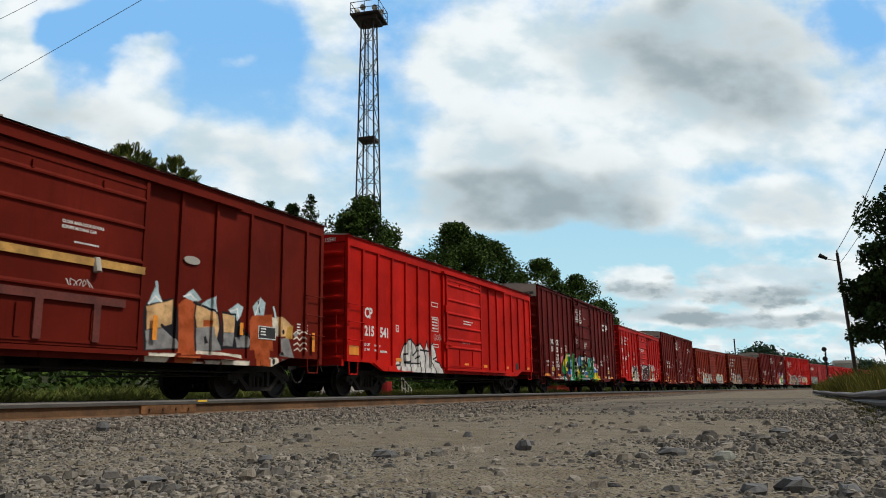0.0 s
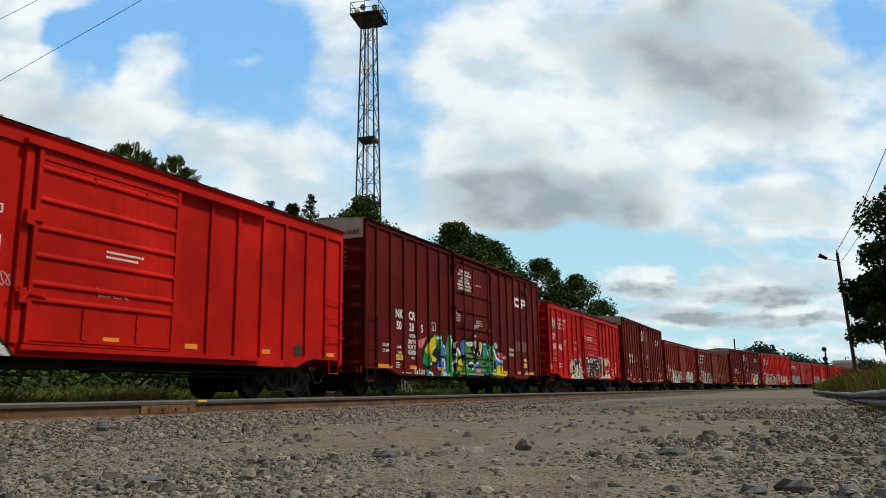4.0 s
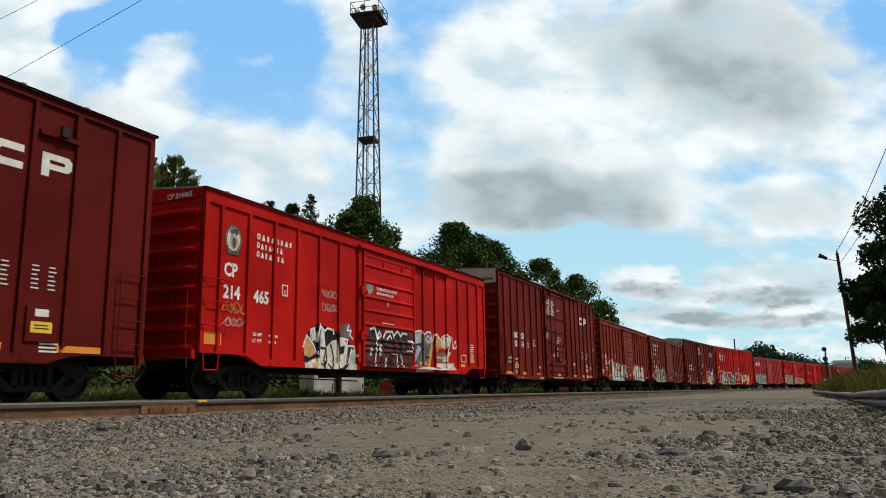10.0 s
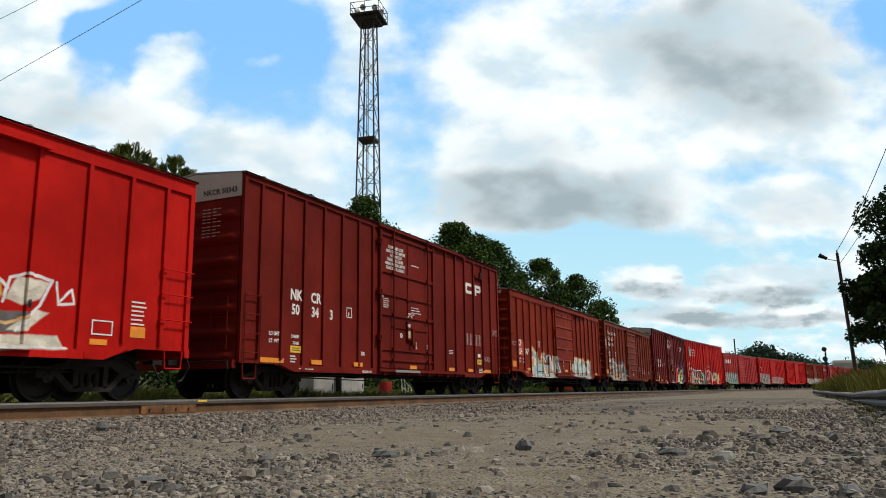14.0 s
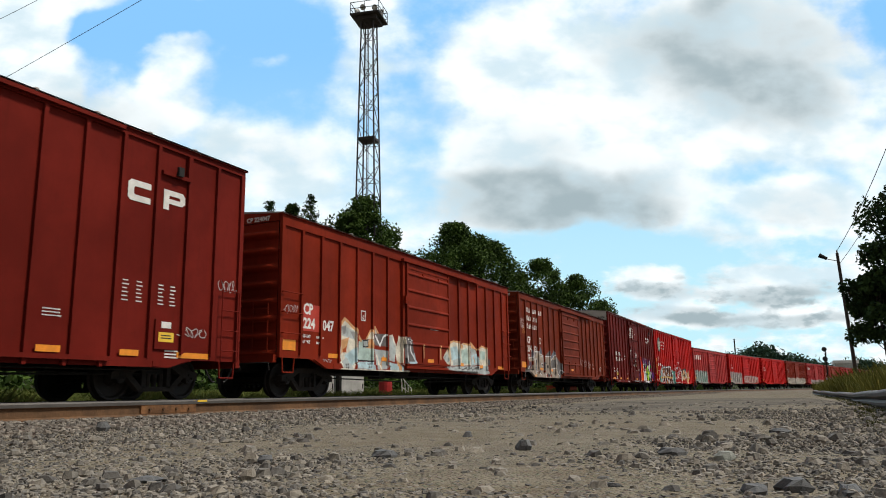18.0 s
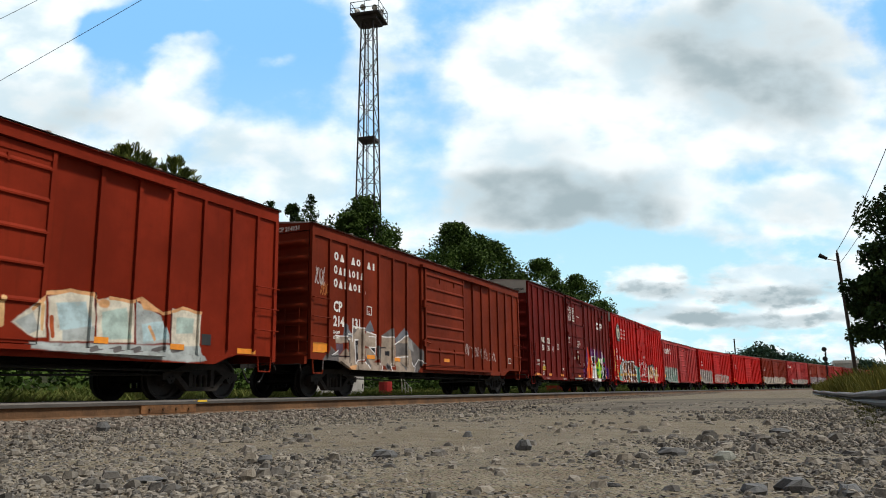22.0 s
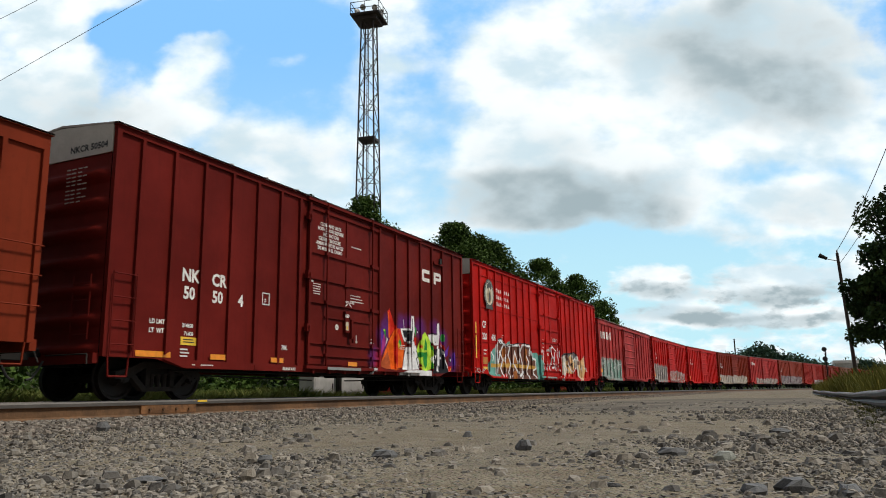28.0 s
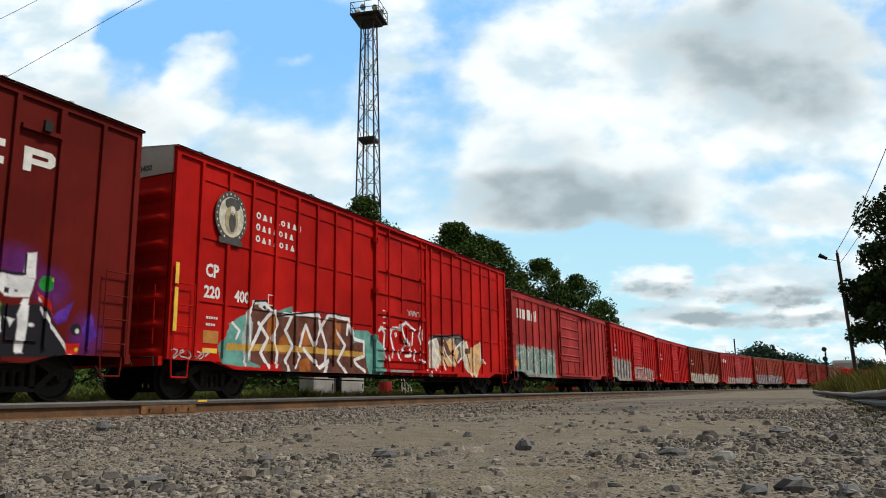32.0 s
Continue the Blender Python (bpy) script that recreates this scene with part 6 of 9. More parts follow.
# ---------------------------------------------------------------- sky: a drifting cloud deck before a still backdrop
def cloud_material():
    m = bpy.data.materials.new("cloudy_sky")
    m.use_nodes = True
    nt = m.node_tree
    nt.nodes.clear()
    out = nt.nodes.new("ShaderNodeOutputMaterial")
    glow = nt.nodes.new("ShaderNodeEmission")
    pos = nt.nodes.new("ShaderNodeTexCoord").outputs["Object"]

    def dot(v):
        n = nt.nodes.new("ShaderNodeVectorMath")
        n.operation = "DOT_PRODUCT"
        nt.links.new(pos, n.inputs[0])
        n.inputs[1].default_value = v
        return n.outputs["Value"]
    # direction from the ground's origin, on a plane one metre ahead
    depth = dot((0.88702, 0.42103, 0.18954))
    u = op(nt, "DIVIDE", dot((0.43126, -0.90212, -0.01433)), depth)
    v = op(nt, "DIVIDE", dot((-0.16495, -0.09445, 0.98177)), depth)
    flat = add(nt, "ShaderNodeCombineXYZ", X=u, Y=op(nt, "MULTIPLY", v, 1.25), Z=0.0).outputs[0]
    warp = add(nt, "ShaderNodeTexNoise", Vector=flat, Scale=9.0, Detail=5.0, Roughness=0.48)
    wc = add(nt, "ShaderNodeSeparateColor", Color=warp.outputs["Color"])
    sway = op(nt, "MULTIPLY_ADD", smooth(nt, v, -0.08, 0.16), 0.085, 0.030)      # clouds near the horizon are far off and small
    uw = op(nt, "ADD", u, op(nt, "MULTIPLY", op(nt, "SUBTRACT", wc.outputs[0], 0.5), sway))
    vw = op(nt, "ADD", v, op(nt, "MULTIPLY", op(nt, "SUBTRACT", wc.outputs[1], 0.5), op(nt, "MULTIPLY", sway, 0.8)))

    def puff(cx, cy, rx, ry):
        """Soft ellipse; centre and radii in thousandths of that plane."""
        du = op(nt, "MULTIPLY_ADD", uw, 1000 / rx, -cx / rx)
        dv = op(nt, "MULTIPLY_ADD", vw, 1000 / ry, -cy / ry)
        q = op(nt, "ADD", op(nt, "MULTIPLY", du, du), op(nt, "MULTIPLY", dv, dv))
        return op(nt, "SUBTRACT", 1.0, smooth(nt, q, 0.0, 1.7))

    def gather(value, kind, rows):
        for x, y, rx, ry, k in rows:
            value = op(nt, kind, value, op(nt, "MULTIPLY", puff(x, y, rx, ry), k))
        return value
    billow = add(nt, "ShaderNodeTexNoise", Vector=add(nt, "ShaderNodeCombineXYZ", X=u, Y=op(nt, "MULTIPLY", v, 1.4), Z=1.3).outputs[0], Scale=11.0, Detail=8.0, Roughness=0.54).outputs["Fac"]
    cover = op(nt, "MULTIPLY_ADD", billow, 2.5, -0.56)
    # clear blue
    cover = gather(cover, "SUBTRACT", (
        (-412, 306, 95, 34, 0.85), (-300, 318, 150, 40, 0.75), (-262, 268, 105, 50, 0.52), (-452, 262, 42, 62, 0.55), (-205, 290, 80, 60, 0.44), (-228, 205, 70, 50, 0.50), (-150, 230, 60, 60, 0.45), (-330, 120, 70, 40, 0.25),
        (-30, 296, 70, 46, 0.50), (-56, 185, 75, 60, 0.50), (0, 120, 60, 50, 0.3), (572, 290, 44, 40, 0.75), (550, 205, 34, 24, 0.3), (384, 96, 70, 17, 0.50)))
    cover = gather(cover, "SUBTRACT", (
        (150, -2, 170, 34, 0.95), (262, 8, 130, 28, 0.6), (330, -2, 70, 22, 0.5), (215, -52, 60, 46, 0.7), (342, -28, 34, 30, 0.6), (470, -8, 100, 18, 0.6), (400, -76, 170, 9, 0.5), (410, -108, 160, 9, 0.4), (535, -70, 60, 22, 0.35), (-60, 60, 80, 40, 0.2)))
    # white heaps
    cover = gather(cover, "ADD", (
        (-570, 260, 90, 110, 0.75), (-480, 205, 80, 50, 0.35), (-362, 228, 52, 62, 0.62), (-345, 150, 100, 46, 0.30), (-238, 250, 32, 30, 0.32), (-225, 130, 100, 50, 0.35), (-90, 260, 44, 90, 0.35), (110, 250, 110, 100, 0.55),
        (370, 250, 190, 110, 0.70), (150, 110, 170, 70, 0.80), (390, 145, 150, 45, 0.60), (560, 150, 60, 60, 0.45), (470, 66, 80, 30, 0.55)))
    cover = gather(cover, "ADD", (
        (268, -36, 60, 25, 1.0), (300, -62, 75, 16, 0.55), (430, -46, 66, 24, 0.85), (355, 26, 42, 20, 0.55), (545, -30, 50, 24, 0.65), (330, -88, 110, 12, 0.5), (480, -78, 80, 10, 0.5)))
    # shaded undersides
    grey = gather(0.0, "ADD", (
        (390, 262, 190, 95, 0.72), (430, 195, 120, 60, 0.38), (290, 300, 110, 70, 0.28), (125, 62, 180, 46, 0.80), (215, 36, 110, 30, 0.45), (150, 100, 150, 60, 0.32), (290, 80, 100, 34, 0.25), (90, 150, 90, 46, 0.22),
        (-225, 128, 100, 40, 0.2), (480, 50, 90, 28, 0.48), (352, 16, 55, 17, 0.40), (-555, 195, 110, 55, 0.50), (-460, 175, 90, 40, 0.36), (-340, 150, 90, 36, 0.25), (20, 240, 90, 70, 0.16)))
    grey = gather(grey, "ADD", (
        (280, -56, 75, 14, 0.80), (435, -64, 85, 14, 0.85), (310, -86, 120, 11, 0.70), (520, -52, 60, 12, 0.6), (450, -96, 150, 10, 0.75), (355, -40, 40, 9, 0.4), (-250, 105, 110, 40, 0.2)))
    ripple = add(nt, "ShaderNodeTexNoise", Vector=add(nt, "ShaderNodeCombineXYZ", X=u, Y=op(nt, "MULTIPLY", v, 1.7), Z=5.0).outputs[0], Scale=11.0, Detail=6.0, Roughness=0.48).outputs["Fac"]
    low = op(nt, "SUBTRACT", 1.0, smooth(nt, v, -0.06, 0.07))
    tuft = add(nt, "ShaderNodeTexNoise", Vector=add(nt, "ShaderNodeCombineXYZ", X=u, Y=op(nt, "MULTIPLY", v, 2.2), Z=11.0).outputs[0], Scale=26.0, Detail=5.0, Roughness=0.55).outputs["Fac"]
    cover = op(nt, "ADD", cover, op(nt, "MULTIPLY", low, op(nt, "MULTIPLY_ADD", tuft, 3.0, -1.5)))
    under = add(nt, "ShaderNodeTexNoise", Vector=add(nt, "ShaderNodeCombineXYZ", X=u, Y=op(nt, "MULTIPLY_ADD", v, 2.2, 0.030), Z=11.0).outputs[0], Scale=26.0, Detail=5.0, Roughness=0.55).outputs["Fac"]
    grey = op(nt, "ADD", grey, op(nt, "MULTIPLY", low, op(nt, "MULTIPLY", smooth(nt, under, 0.46, 0.66), 0.45)))
    shade = op(nt, "MULTIPLY", grey, op(nt, "MULTIPLY_ADD", smooth(nt, ripple, 0.25, 0.72), 0.75, 0.45))
    density = smooth(nt, op(nt, "MULTIPLY_ADD", shade, 0.7, cover), 0.0, 1.22)
    white = blend(nt, smooth(nt, ripple, 0.34, 0.60), (0.62, 0.76, 0.83), (0.93, 0.985, 1.0))
    white = blend(nt, smooth(nt, shade, 0.0, 1.25), white, (0.345, 0.43, 0.465))
    high = smooth(nt, v, -0.12, 0.30)
    blue = blend(nt, high, (0.50, 0.79, 0.88), (0.235, 0.53, 0.92))
    nt.links.new(blend(nt, density, blue, white), glow.inputs["Color"])
    glow.inputs["Strength"].default_value = 1.05
    nt.links.new(glow.outputs[0], out.inputs["Surface"])
    return m


CLOUDY = cloud_material()
DECK = 160.0        # height of the cloud deck
CLOUD_DRIFT = 0.85  # metres a second


def sky_backdrop():
    bm = bmesh.new()
    rows = []
    for i in range(19):
        el = radians(-1.5 + i * 3.4)
        rows.append([bm.verts.new((4200 * math.cos(el) * math.cos(radians(az)), 4200 * math.cos(el) * math.sin(radians(az)), 4200 * math.sin(el))) for az in range(-48, 103, 6)])
    for a, b in zip(rows, rows[1:]):
        for k in range(len(a) - 1):
            bm.faces.new((a[k], b[k], b[k + 1], a[k + 1]))
    ob = part("backdrop", bm, CLOUDY, smooth_faces=True)
    ob.location = (0, 0, 0.3)
    tagged(ob, "pale blue sky with white and grey clouds", "sky", kind="structure")
    bm = bmesh.new()
    rows = []
    for d in (215, 300, 450, 700, 1100, 1700, 2500, 3600):
        rows.append([bm.verts.new((d * math.cos(radians(az)), d * math.sin(radians(az)), DECK)) for az in range(-18, 73, 6)])
    for a, b in zip(rows, rows[1:]):
        for k in range(len(a) - 1):
            bm.faces.new((a[k], b[k], b[k + 1], a[k + 1]))
    deck = part("cloud_deck", bm, CLOUDY)
    return tagged(deck, "drifting deck of white and grey clouds", "clouds", kind="structure")


SKY = sky_backdrop()

# ---------------------------------------------------------------- ground
def ground_sheet():
    bm = bmesh.new()
    # fine near the camera, coarse to the horizon
    xs = [-3000, -900, -300, -100, -40, -15, -6] + [-3 + 0.25 * k for k in range(90)] + [20 + k for k in range(40)] + [65, 80, 110, 160, 240, 400, 700, 1300, 3000]
    ys = [-3000, -900, -300, -120, -50, -25, -14, -9] + [-6 + 0.25 * k for k in range(52)] + [7.5, 9, 11, 13, 15, 18, 24, 35, 60, 120, 300, 900, 3000]
    grid = []
    for x in xs:
        col = []
        for y in ys:
            near = max(0.0, 1 - (abs(x - 6) + abs(y - 1)) / 40)
            z = near * (0.02 * noise.noise((x * 0.9, y * 0.9, 0.3)) + 0.035 * noise.noise((x * 0.25, y * 0.25, 2.0))) if y < 6.6 else -0.02
            if y > 15:
                z = 0.0
            col.append(bm.verts.new((x, y, z)))
        grid.append(col)
    for a, b in zip(grid, grid[1:]):
        for k in range(len(a) - 1):
            bm.faces.new((a[k], b[k], b[k + 1], a[k + 1]))
    return tagged(part("ground", bm, DIRT, smooth_faces=True), "bare grey-brown dirt with scattered gravel", "ground", kind="structure")


ground_sheet()


def ribbon(name, profile, s0, s1, step, material, closed=False):
    """Sweeps a cross-section (offset from the main track's centre, z) along the line."""
    bm = bmesh.new()
    last = None
    s = s0
    while s <= s1 + 1e-6:
        row = []
        for off, z in profile:
            x, y, h = on_line(s, off)
            row.append(bm.verts.new((x, y, z)))
        if last:
            n = len(row)
            for k in range(n if closed else n - 1):
                bm.faces.new((last[k], row[k], row[(k + 1) % n], last[(k + 1) % n]))
        last = row
        s += step
    bmesh.ops.recalc_face_normals(bm, faces=bm.faces[:])
    return part(name, bm, material)


bed = ribbon("track_bed", [(-6.45, -0.03), (-6.0, 0.02), (-5.35, 0.068), (-2.6, 0.065), (-2.1, 0.05), (-1.6, 0.065), (1.9, 0.065), (3.2, -0.03)], -40, 400, 2.0, BALLAST)
tagged(bed, "crushed-stone ballast bed under two tracks", "track bed", kind="structure")

RAIL_PROFILE = [(-0.07, 0), (0.07, 0), (0.07, 0.012), (0.012, 0.035), (0.009, 0.125), (0.036, 0.14), (0.036, 0.175), (0.028, 0.186), (-0.028, 0.186), (-0.036, 0.175), (-0.036, 0.14), (-0.009, 0.125), (-0.012, 0.035), (-0.07, 0.012)]


def track(centre, label):
    off = centre - MAIN
    t = new("track")
    tagged(t, label, "railway track")
    for side in (-0.755, 0.755):
        o = off + side
        r = ribbon("rail", [(o + a, RAIL - 0.186 + b) for a, b in RAIL_PROFILE], -40, 380, 2.0, RAIL_RUST, True)
        r.parent = t
        head = ribbon("rail_head", [(o - 0.0375, RAIL - 0.044), (o - 0.0375, RAIL - 0.01), (o - 0.029, RAIL + 0.001), (o + 0.029, RAIL + 0.001), (o + 0.0375, RAIL - 0.01), (o + 0.0375, RAIL - 0.044)], -40, 380, 2.0, RAIL_HEAD)
        head.parent = r
    mesh = None
    for k in range(130):
        s = 1.0 + k * 0.55
        x, y, h = on_line(s, off)
        if mesh is None:
            tie = part("tie", boxes((-0.115, 0.115, -1.3, 1.3, -0.16, 0.0)), TIE_WOOD, t)
            mesh = tie.data
        else:
            tie = part("tie", mesh, TIE_WOOD, t)
        tie.matrix_basis = pose(x, y, RAIL - 0.186 + 0.006, 0, 0, math.degrees(h))
    return t


siding_track = track(SIDING, "empty siding track with rusty rails and dark wooden ties")
track(MAIN, "main track with rusty rails under the moving train")
# a bolted joint on the near rail
x, y, h = on_line(7.30, SIDING - MAIN - 0.755)
joint = part("joint_bar", boxes((-0.46, 0.46, -0.034, -0.010, 0.035, 0.135)), plain("joint_rust", (0.19, 0.085, 0.030), 0.85, 0.1, 0.5, 6, 0.4, 25), siding_track)
joint.location = (x, y, RAIL - 0.186)
for k in range(4):
    bolt = part("bolt", rods(((-0.33 + 0.22 * k, -0.055, 0.085), (-0.33 + 0.22 * k, -0.03, 0.085), 0.018, 6)), RAIL_RUST, joint)
mark = part("paint_mark", boxes((0.48, 0.66, -0.041, 0.04, 0.165, 0.190)), YELLOW_STICKER, siding_track, "yellow paint mark on the rail head")
mark.location = (x, y, RAIL - 0.186)

# paved strip beside the line, where the yard road runs off
bm = bmesh.new()
ring = []
for k in range(64):
    q = k * math.tau / 64
    w = 1 + 0.16 * noise.noise((math.cos(q) * 1.6, math.sin(q) * 1.6, 0.0)) + 0.05 * noise.noise((math.cos(q) * 6, math.sin(q) * 6, 1.0))
    ring.append((19.0 + 7.5 * w * math.cos(q), 2.3 + 2.6 * w * math.sin(q)))
inner = [bm.verts.new((x, y, 0.016)) for x, y in ring]
outer = [bm.verts.new((19.0 + (x - 19.0) * 1.12, 2.3 + (y - 2.3) * 1.35, -0.03)) for x, y in ring]
bm.faces.new(inner)
for k in range(64):
    bm.faces.new((outer[k], outer[(k + 1) % 64], inner[(k + 1) % 64], inner[k]))
bmesh.ops.recalc_face_normals(bm, faces=bm.faces[:])
road = part("road", bm, ASPHALT)
tagged(road, "worn patch of grey asphalt road in the dirt", "road", kind="structure")


# ---------------------------------------------------------------- stones
def stone(bm, x, y, z, r, rng, flat=0.6, rings=3, sides=6):
    """One angular lump."""
    turn = rng.uniform(0, math.tau)
    sx, sy, sz = r * rng.uniform(0.75, 1.35), r * rng.uniform(0.65, 1.1), r * flat * rng.uniform(0.7, 1.15)
    c, s = math.cos(turn), math.sin(turn)
    rows = []
    for i, (lat, k) in enumerate(((-0.5, 0.85), (0.1, 1.0), (0.72, 0.62))):
        row = []
        for j in range(sides):
            q = (j + rng.uniform(-0.3, 0.3)) * math.tau / sides
            w = k * rng.uniform(0.72, 1.12)
            px, py = sx * w * math.cos(q), sy * w * math.sin(q)
            row.append(bm.verts.new((x + px * c - py * s, y + px * s + py * c, z + sz * (lat + rng.uniform(-0.16, 0.16)))))
        rows.append(row)
    for a, b in zip(rows, rows[1:]):
        for j in range(sides):
            bm.faces.new((a[j], a[(j + 1) % sides], b[(j + 1) % sides], b[j]))
    bm.faces.new(rows[-1])


def scatter_stones():
    rng = random.Random(5)
    bm = bmesh.new()
    count = 0
    while count < 5600:                          # evenly strewn as the walker sees them, thinning out with distance
        d = 1.9 * 10.0 ** (rng.random() ** 0.72)
        ang = radians(rng.uniform(-12, 64))
        x, y = d * math.cos(ang), d * math.sin(ang)
        if y > 6.2 or y < -3:
            continue
        patch = noise.noise((x * 0.8, y * 0.8, 7.0))
        if rng.random() > 0.72 + 0.18 * patch:
            continue
        r = min(0.016 + 0.008 * d, 0.052, 0.007 + 0.0050 * d ** 0.5 * rng.expovariate(1.0))
        stone(bm, x, y, r * 0.10, r, rng, 0.85)
        count += 1
    for k in range(3200):                        # thinner behind and beside
        d = 1.0 + 9 * rng.random() ** 0.8
        ang = radians(rng.uniform(62, 348))
        x, y = d * math.cos(ang), d * math.sin(ang)
        if y < 6.0:
            r = min(0.04, 0.006 + 0.009 * rng.expovariate(1.0))
            stone(bm, x, y, r * 0.12, r, rng, 0.55, sides=5)
    for k in range(46000):                       # grit
        d = 1.3 + 13 * rng.random() ** 1.3
        ang = radians(rng.uniform(-10, 60))
        x, y = d * math.cos(ang), d * math.sin(ang)
        if -2.5 < y < 6.0:
            stone(bm, x, y, 0.001, rng.uniform(0.004, 0.019), rng, 0.75, sides=4)
    tagged(part("gravel", bm, STONE), "loose grey gravel strewn over the dirt", "gravel", kind="stuff")
    bm = bmesh.new()
    for k in range(9000):
        s = 3 + 62 * rng.random() ** 1.6
        off = -4.25 - rng.choice((rng.uniform(0.80, 2.1), rng.uniform(0.80, 2.1), rng.uniform(0.80, 1.5)))
        x, y, h = on_line(s, off)
        if s > 30 and rng.random() < 0.3:
            continue
        base = 0.065 if off > -5.35 else max(0.0, 0.065 - (-5.35 - off) * 0.072)
        r = rng.uniform(0.018, 0.04)
        stone(bm, x, y, base + 0.008 * rng.random(), r, rng, 0.75, sides=5)
    tagged(part("ballast", bm, BALLAST_STONE), "crushed pale stone ballast along the near rail", "ballast", kind="stuff")


scatter_stones()


def rock(x, y, w, h, pale, label, seed):
    rng = random.Random(seed)
    bm = bmesh.new()
    stone(bm, 0, 0, h * 0.30, w * 0.5, rng, h / w * 1.3, sides=9)
    ob = part("rock", bm, pale, None)
    ob.location = (x, y, 0.0)
    return tagged(ob, label, "rock", group="larger rocks on the dirt")


DARK_ROCK = stone_material("dark_rock", (0.075, 0.078, 0.082), (0.15, 0.15, 0.15))
PALE_ROCK = stone_material("pale_rock", (0.24, 0.26, 0.23), (0.38, 0.39, 0.35))
TAN_ROCK = stone_material("tan_rock", (0.16, 0.14, 0.11), (0.24, 0.21, 0.17))
SLAB, LUMP, PALE, TAN_LUMP = "flat dark grey slab of stone lying on dirt", "angular dark grey rock lying on dirt", "pale grey-green rock lying on dirt", "tan rock lying on dirt"
for k, (x, y, w, h, m, label) in enumerate((
        (2.08, 2.19, 0.13, 0.03, DARK_ROCK, SLAB), (3.19, 1.84, 0.13, 0.045, DARK_ROCK, SLAB), (3.72, 1.33, 0.09, 0.085, DARK_ROCK, LUMP),
        (3.69, 0.59, 0.13, 0.05, DARK_ROCK, LUMP), (3.48, 0.34, 0.10, 0.06, PALE_ROCK, PALE), (4.53, 1.99, 0.08, 0.07, DARK_ROCK, LUMP),
        (3.88, 3.39, 0.10, 0.04, TAN_ROCK, TAN_LUMP), (5.02, 5.88, 0.15, 0.10, DARK_ROCK, LUMP), (2.24, 1.86, 0.07, 0.05, TAN_ROCK, TAN_LUMP),
        (5.67, 0.19, 0.17, 0.05, DARK_ROCK, SLAB), (2.85, 2.27, 0.08, 0.04, DARK_ROCK, LUMP), (2.40, 0.16, 0.10, 0.042, DARK_ROCK, LUMP),
        (2.50, 0.06, 0.11, 0.048, DARK_ROCK, LUMP), (2.46, -0.08, 0.11, 0.045, DARK_ROCK, LUMP), (2.41, 0.58, 0.07, 0.03, DARK_ROCK, SLAB))):
    rock(x, y, w, h, m, label, 70 + k)


# ---------------------------------------------------------------- vegetation
def leaf(bm, p, size, rng):
    n = Vector((rng.gauss(0, 1), rng.gauss(0, 1), rng.gauss(0.4, 1))).normalized()
    a = n.orthogonal().normalized()
    a.rotate(Matrix.Rotation(rng.uniform(0, math.tau), 3, n))
    b = n.cross(a)
    l, w = size * rng.uniform(0.7, 1.3), size * rng.uniform(0.4, 0.7)
    bm.append(((p - a * l * 0.5), (p + b * w * 0.5 + n * w * 0.1), (p + a * l * 0.5), (p - b * w * 0.5 + n * w * 0.1)))


def quads_mesh(name, quads, material):
    verts = [tuple(v) for q in quads for v in q]
    faces = [(4 * i, 4 * i + 1, 4 * i + 2, 4 * i + 3) for i in range(len(quads))]
    mesh = bpy.data.meshes.new(name)
    mesh.from_pydata(verts, [], faces)
    mesh.materials.append(material)
    return mesh


def tree(x, y, height, spread, clumps, leaves, leaf_size, material, label, seed, trunk_r=0.25, low=0.3, category="tree", squash=1.0):
    rng = random.Random(seed)
    t = new("tree")
    t.location = (x, y, 0)
    tagged(t, label, category)
    bm = bmesh.new()
    top = Vector((rng.uniform(-0.4, 0.4), rng.uniform(-0.4, 0.4), height * 0.8))
    rod(bm, (0, 0, -0.1), tuple(top * 0.5), trunk_r, 8, trunk_r * 0.65)
    rod(bm, tuple(top * 0.5), tuple(top), trunk_r * 0.65, 7, trunk_r * 0.2)
    quads = []
    for c in range(clumps):
        k = (c + 0.5) / clumps
        h = height * (low + (1 - low) * rng.random() ** 0.8)
        f = (h / height - low) / (1 - low)
        reach = spread * math.sqrt(max(0.02, 1 - (2 * f * 0.95 - 0.75) ** 2)) * rng.uniform(0.35, 1.0)
        ang = rng.uniform(0, math.tau)
        centre = Vector((reach * math.cos(ang), reach * math.sin(ang), min(h, height * 0.97)))
        start = top * min(1.0, (h * 0.7) / top.z)
        if c % 3 == 0:
            rod(bm, tuple(start), tuple(start.lerp(centre, 0.9)), trunk_r * 0.22, 5, 0.02)
        r = spread * rng.uniform(0.15, 0.30)
        for j in range(leaves // clumps):
            d = Vector((rng.gauss(0, 1), rng.gauss(0, 1), rng.gauss(0, 0.75)))
            d = d.normalized() * r * rng.random() ** 0.4
            p = centre + d
            p.z = min(p.z * squash, height + 0.2)
            leaf(quads, p, leaf_size, rng)
    part("trunk", bm, BARK, t)
    part("crown", quads_mesh("crown", quads, material), material, t)
    return t


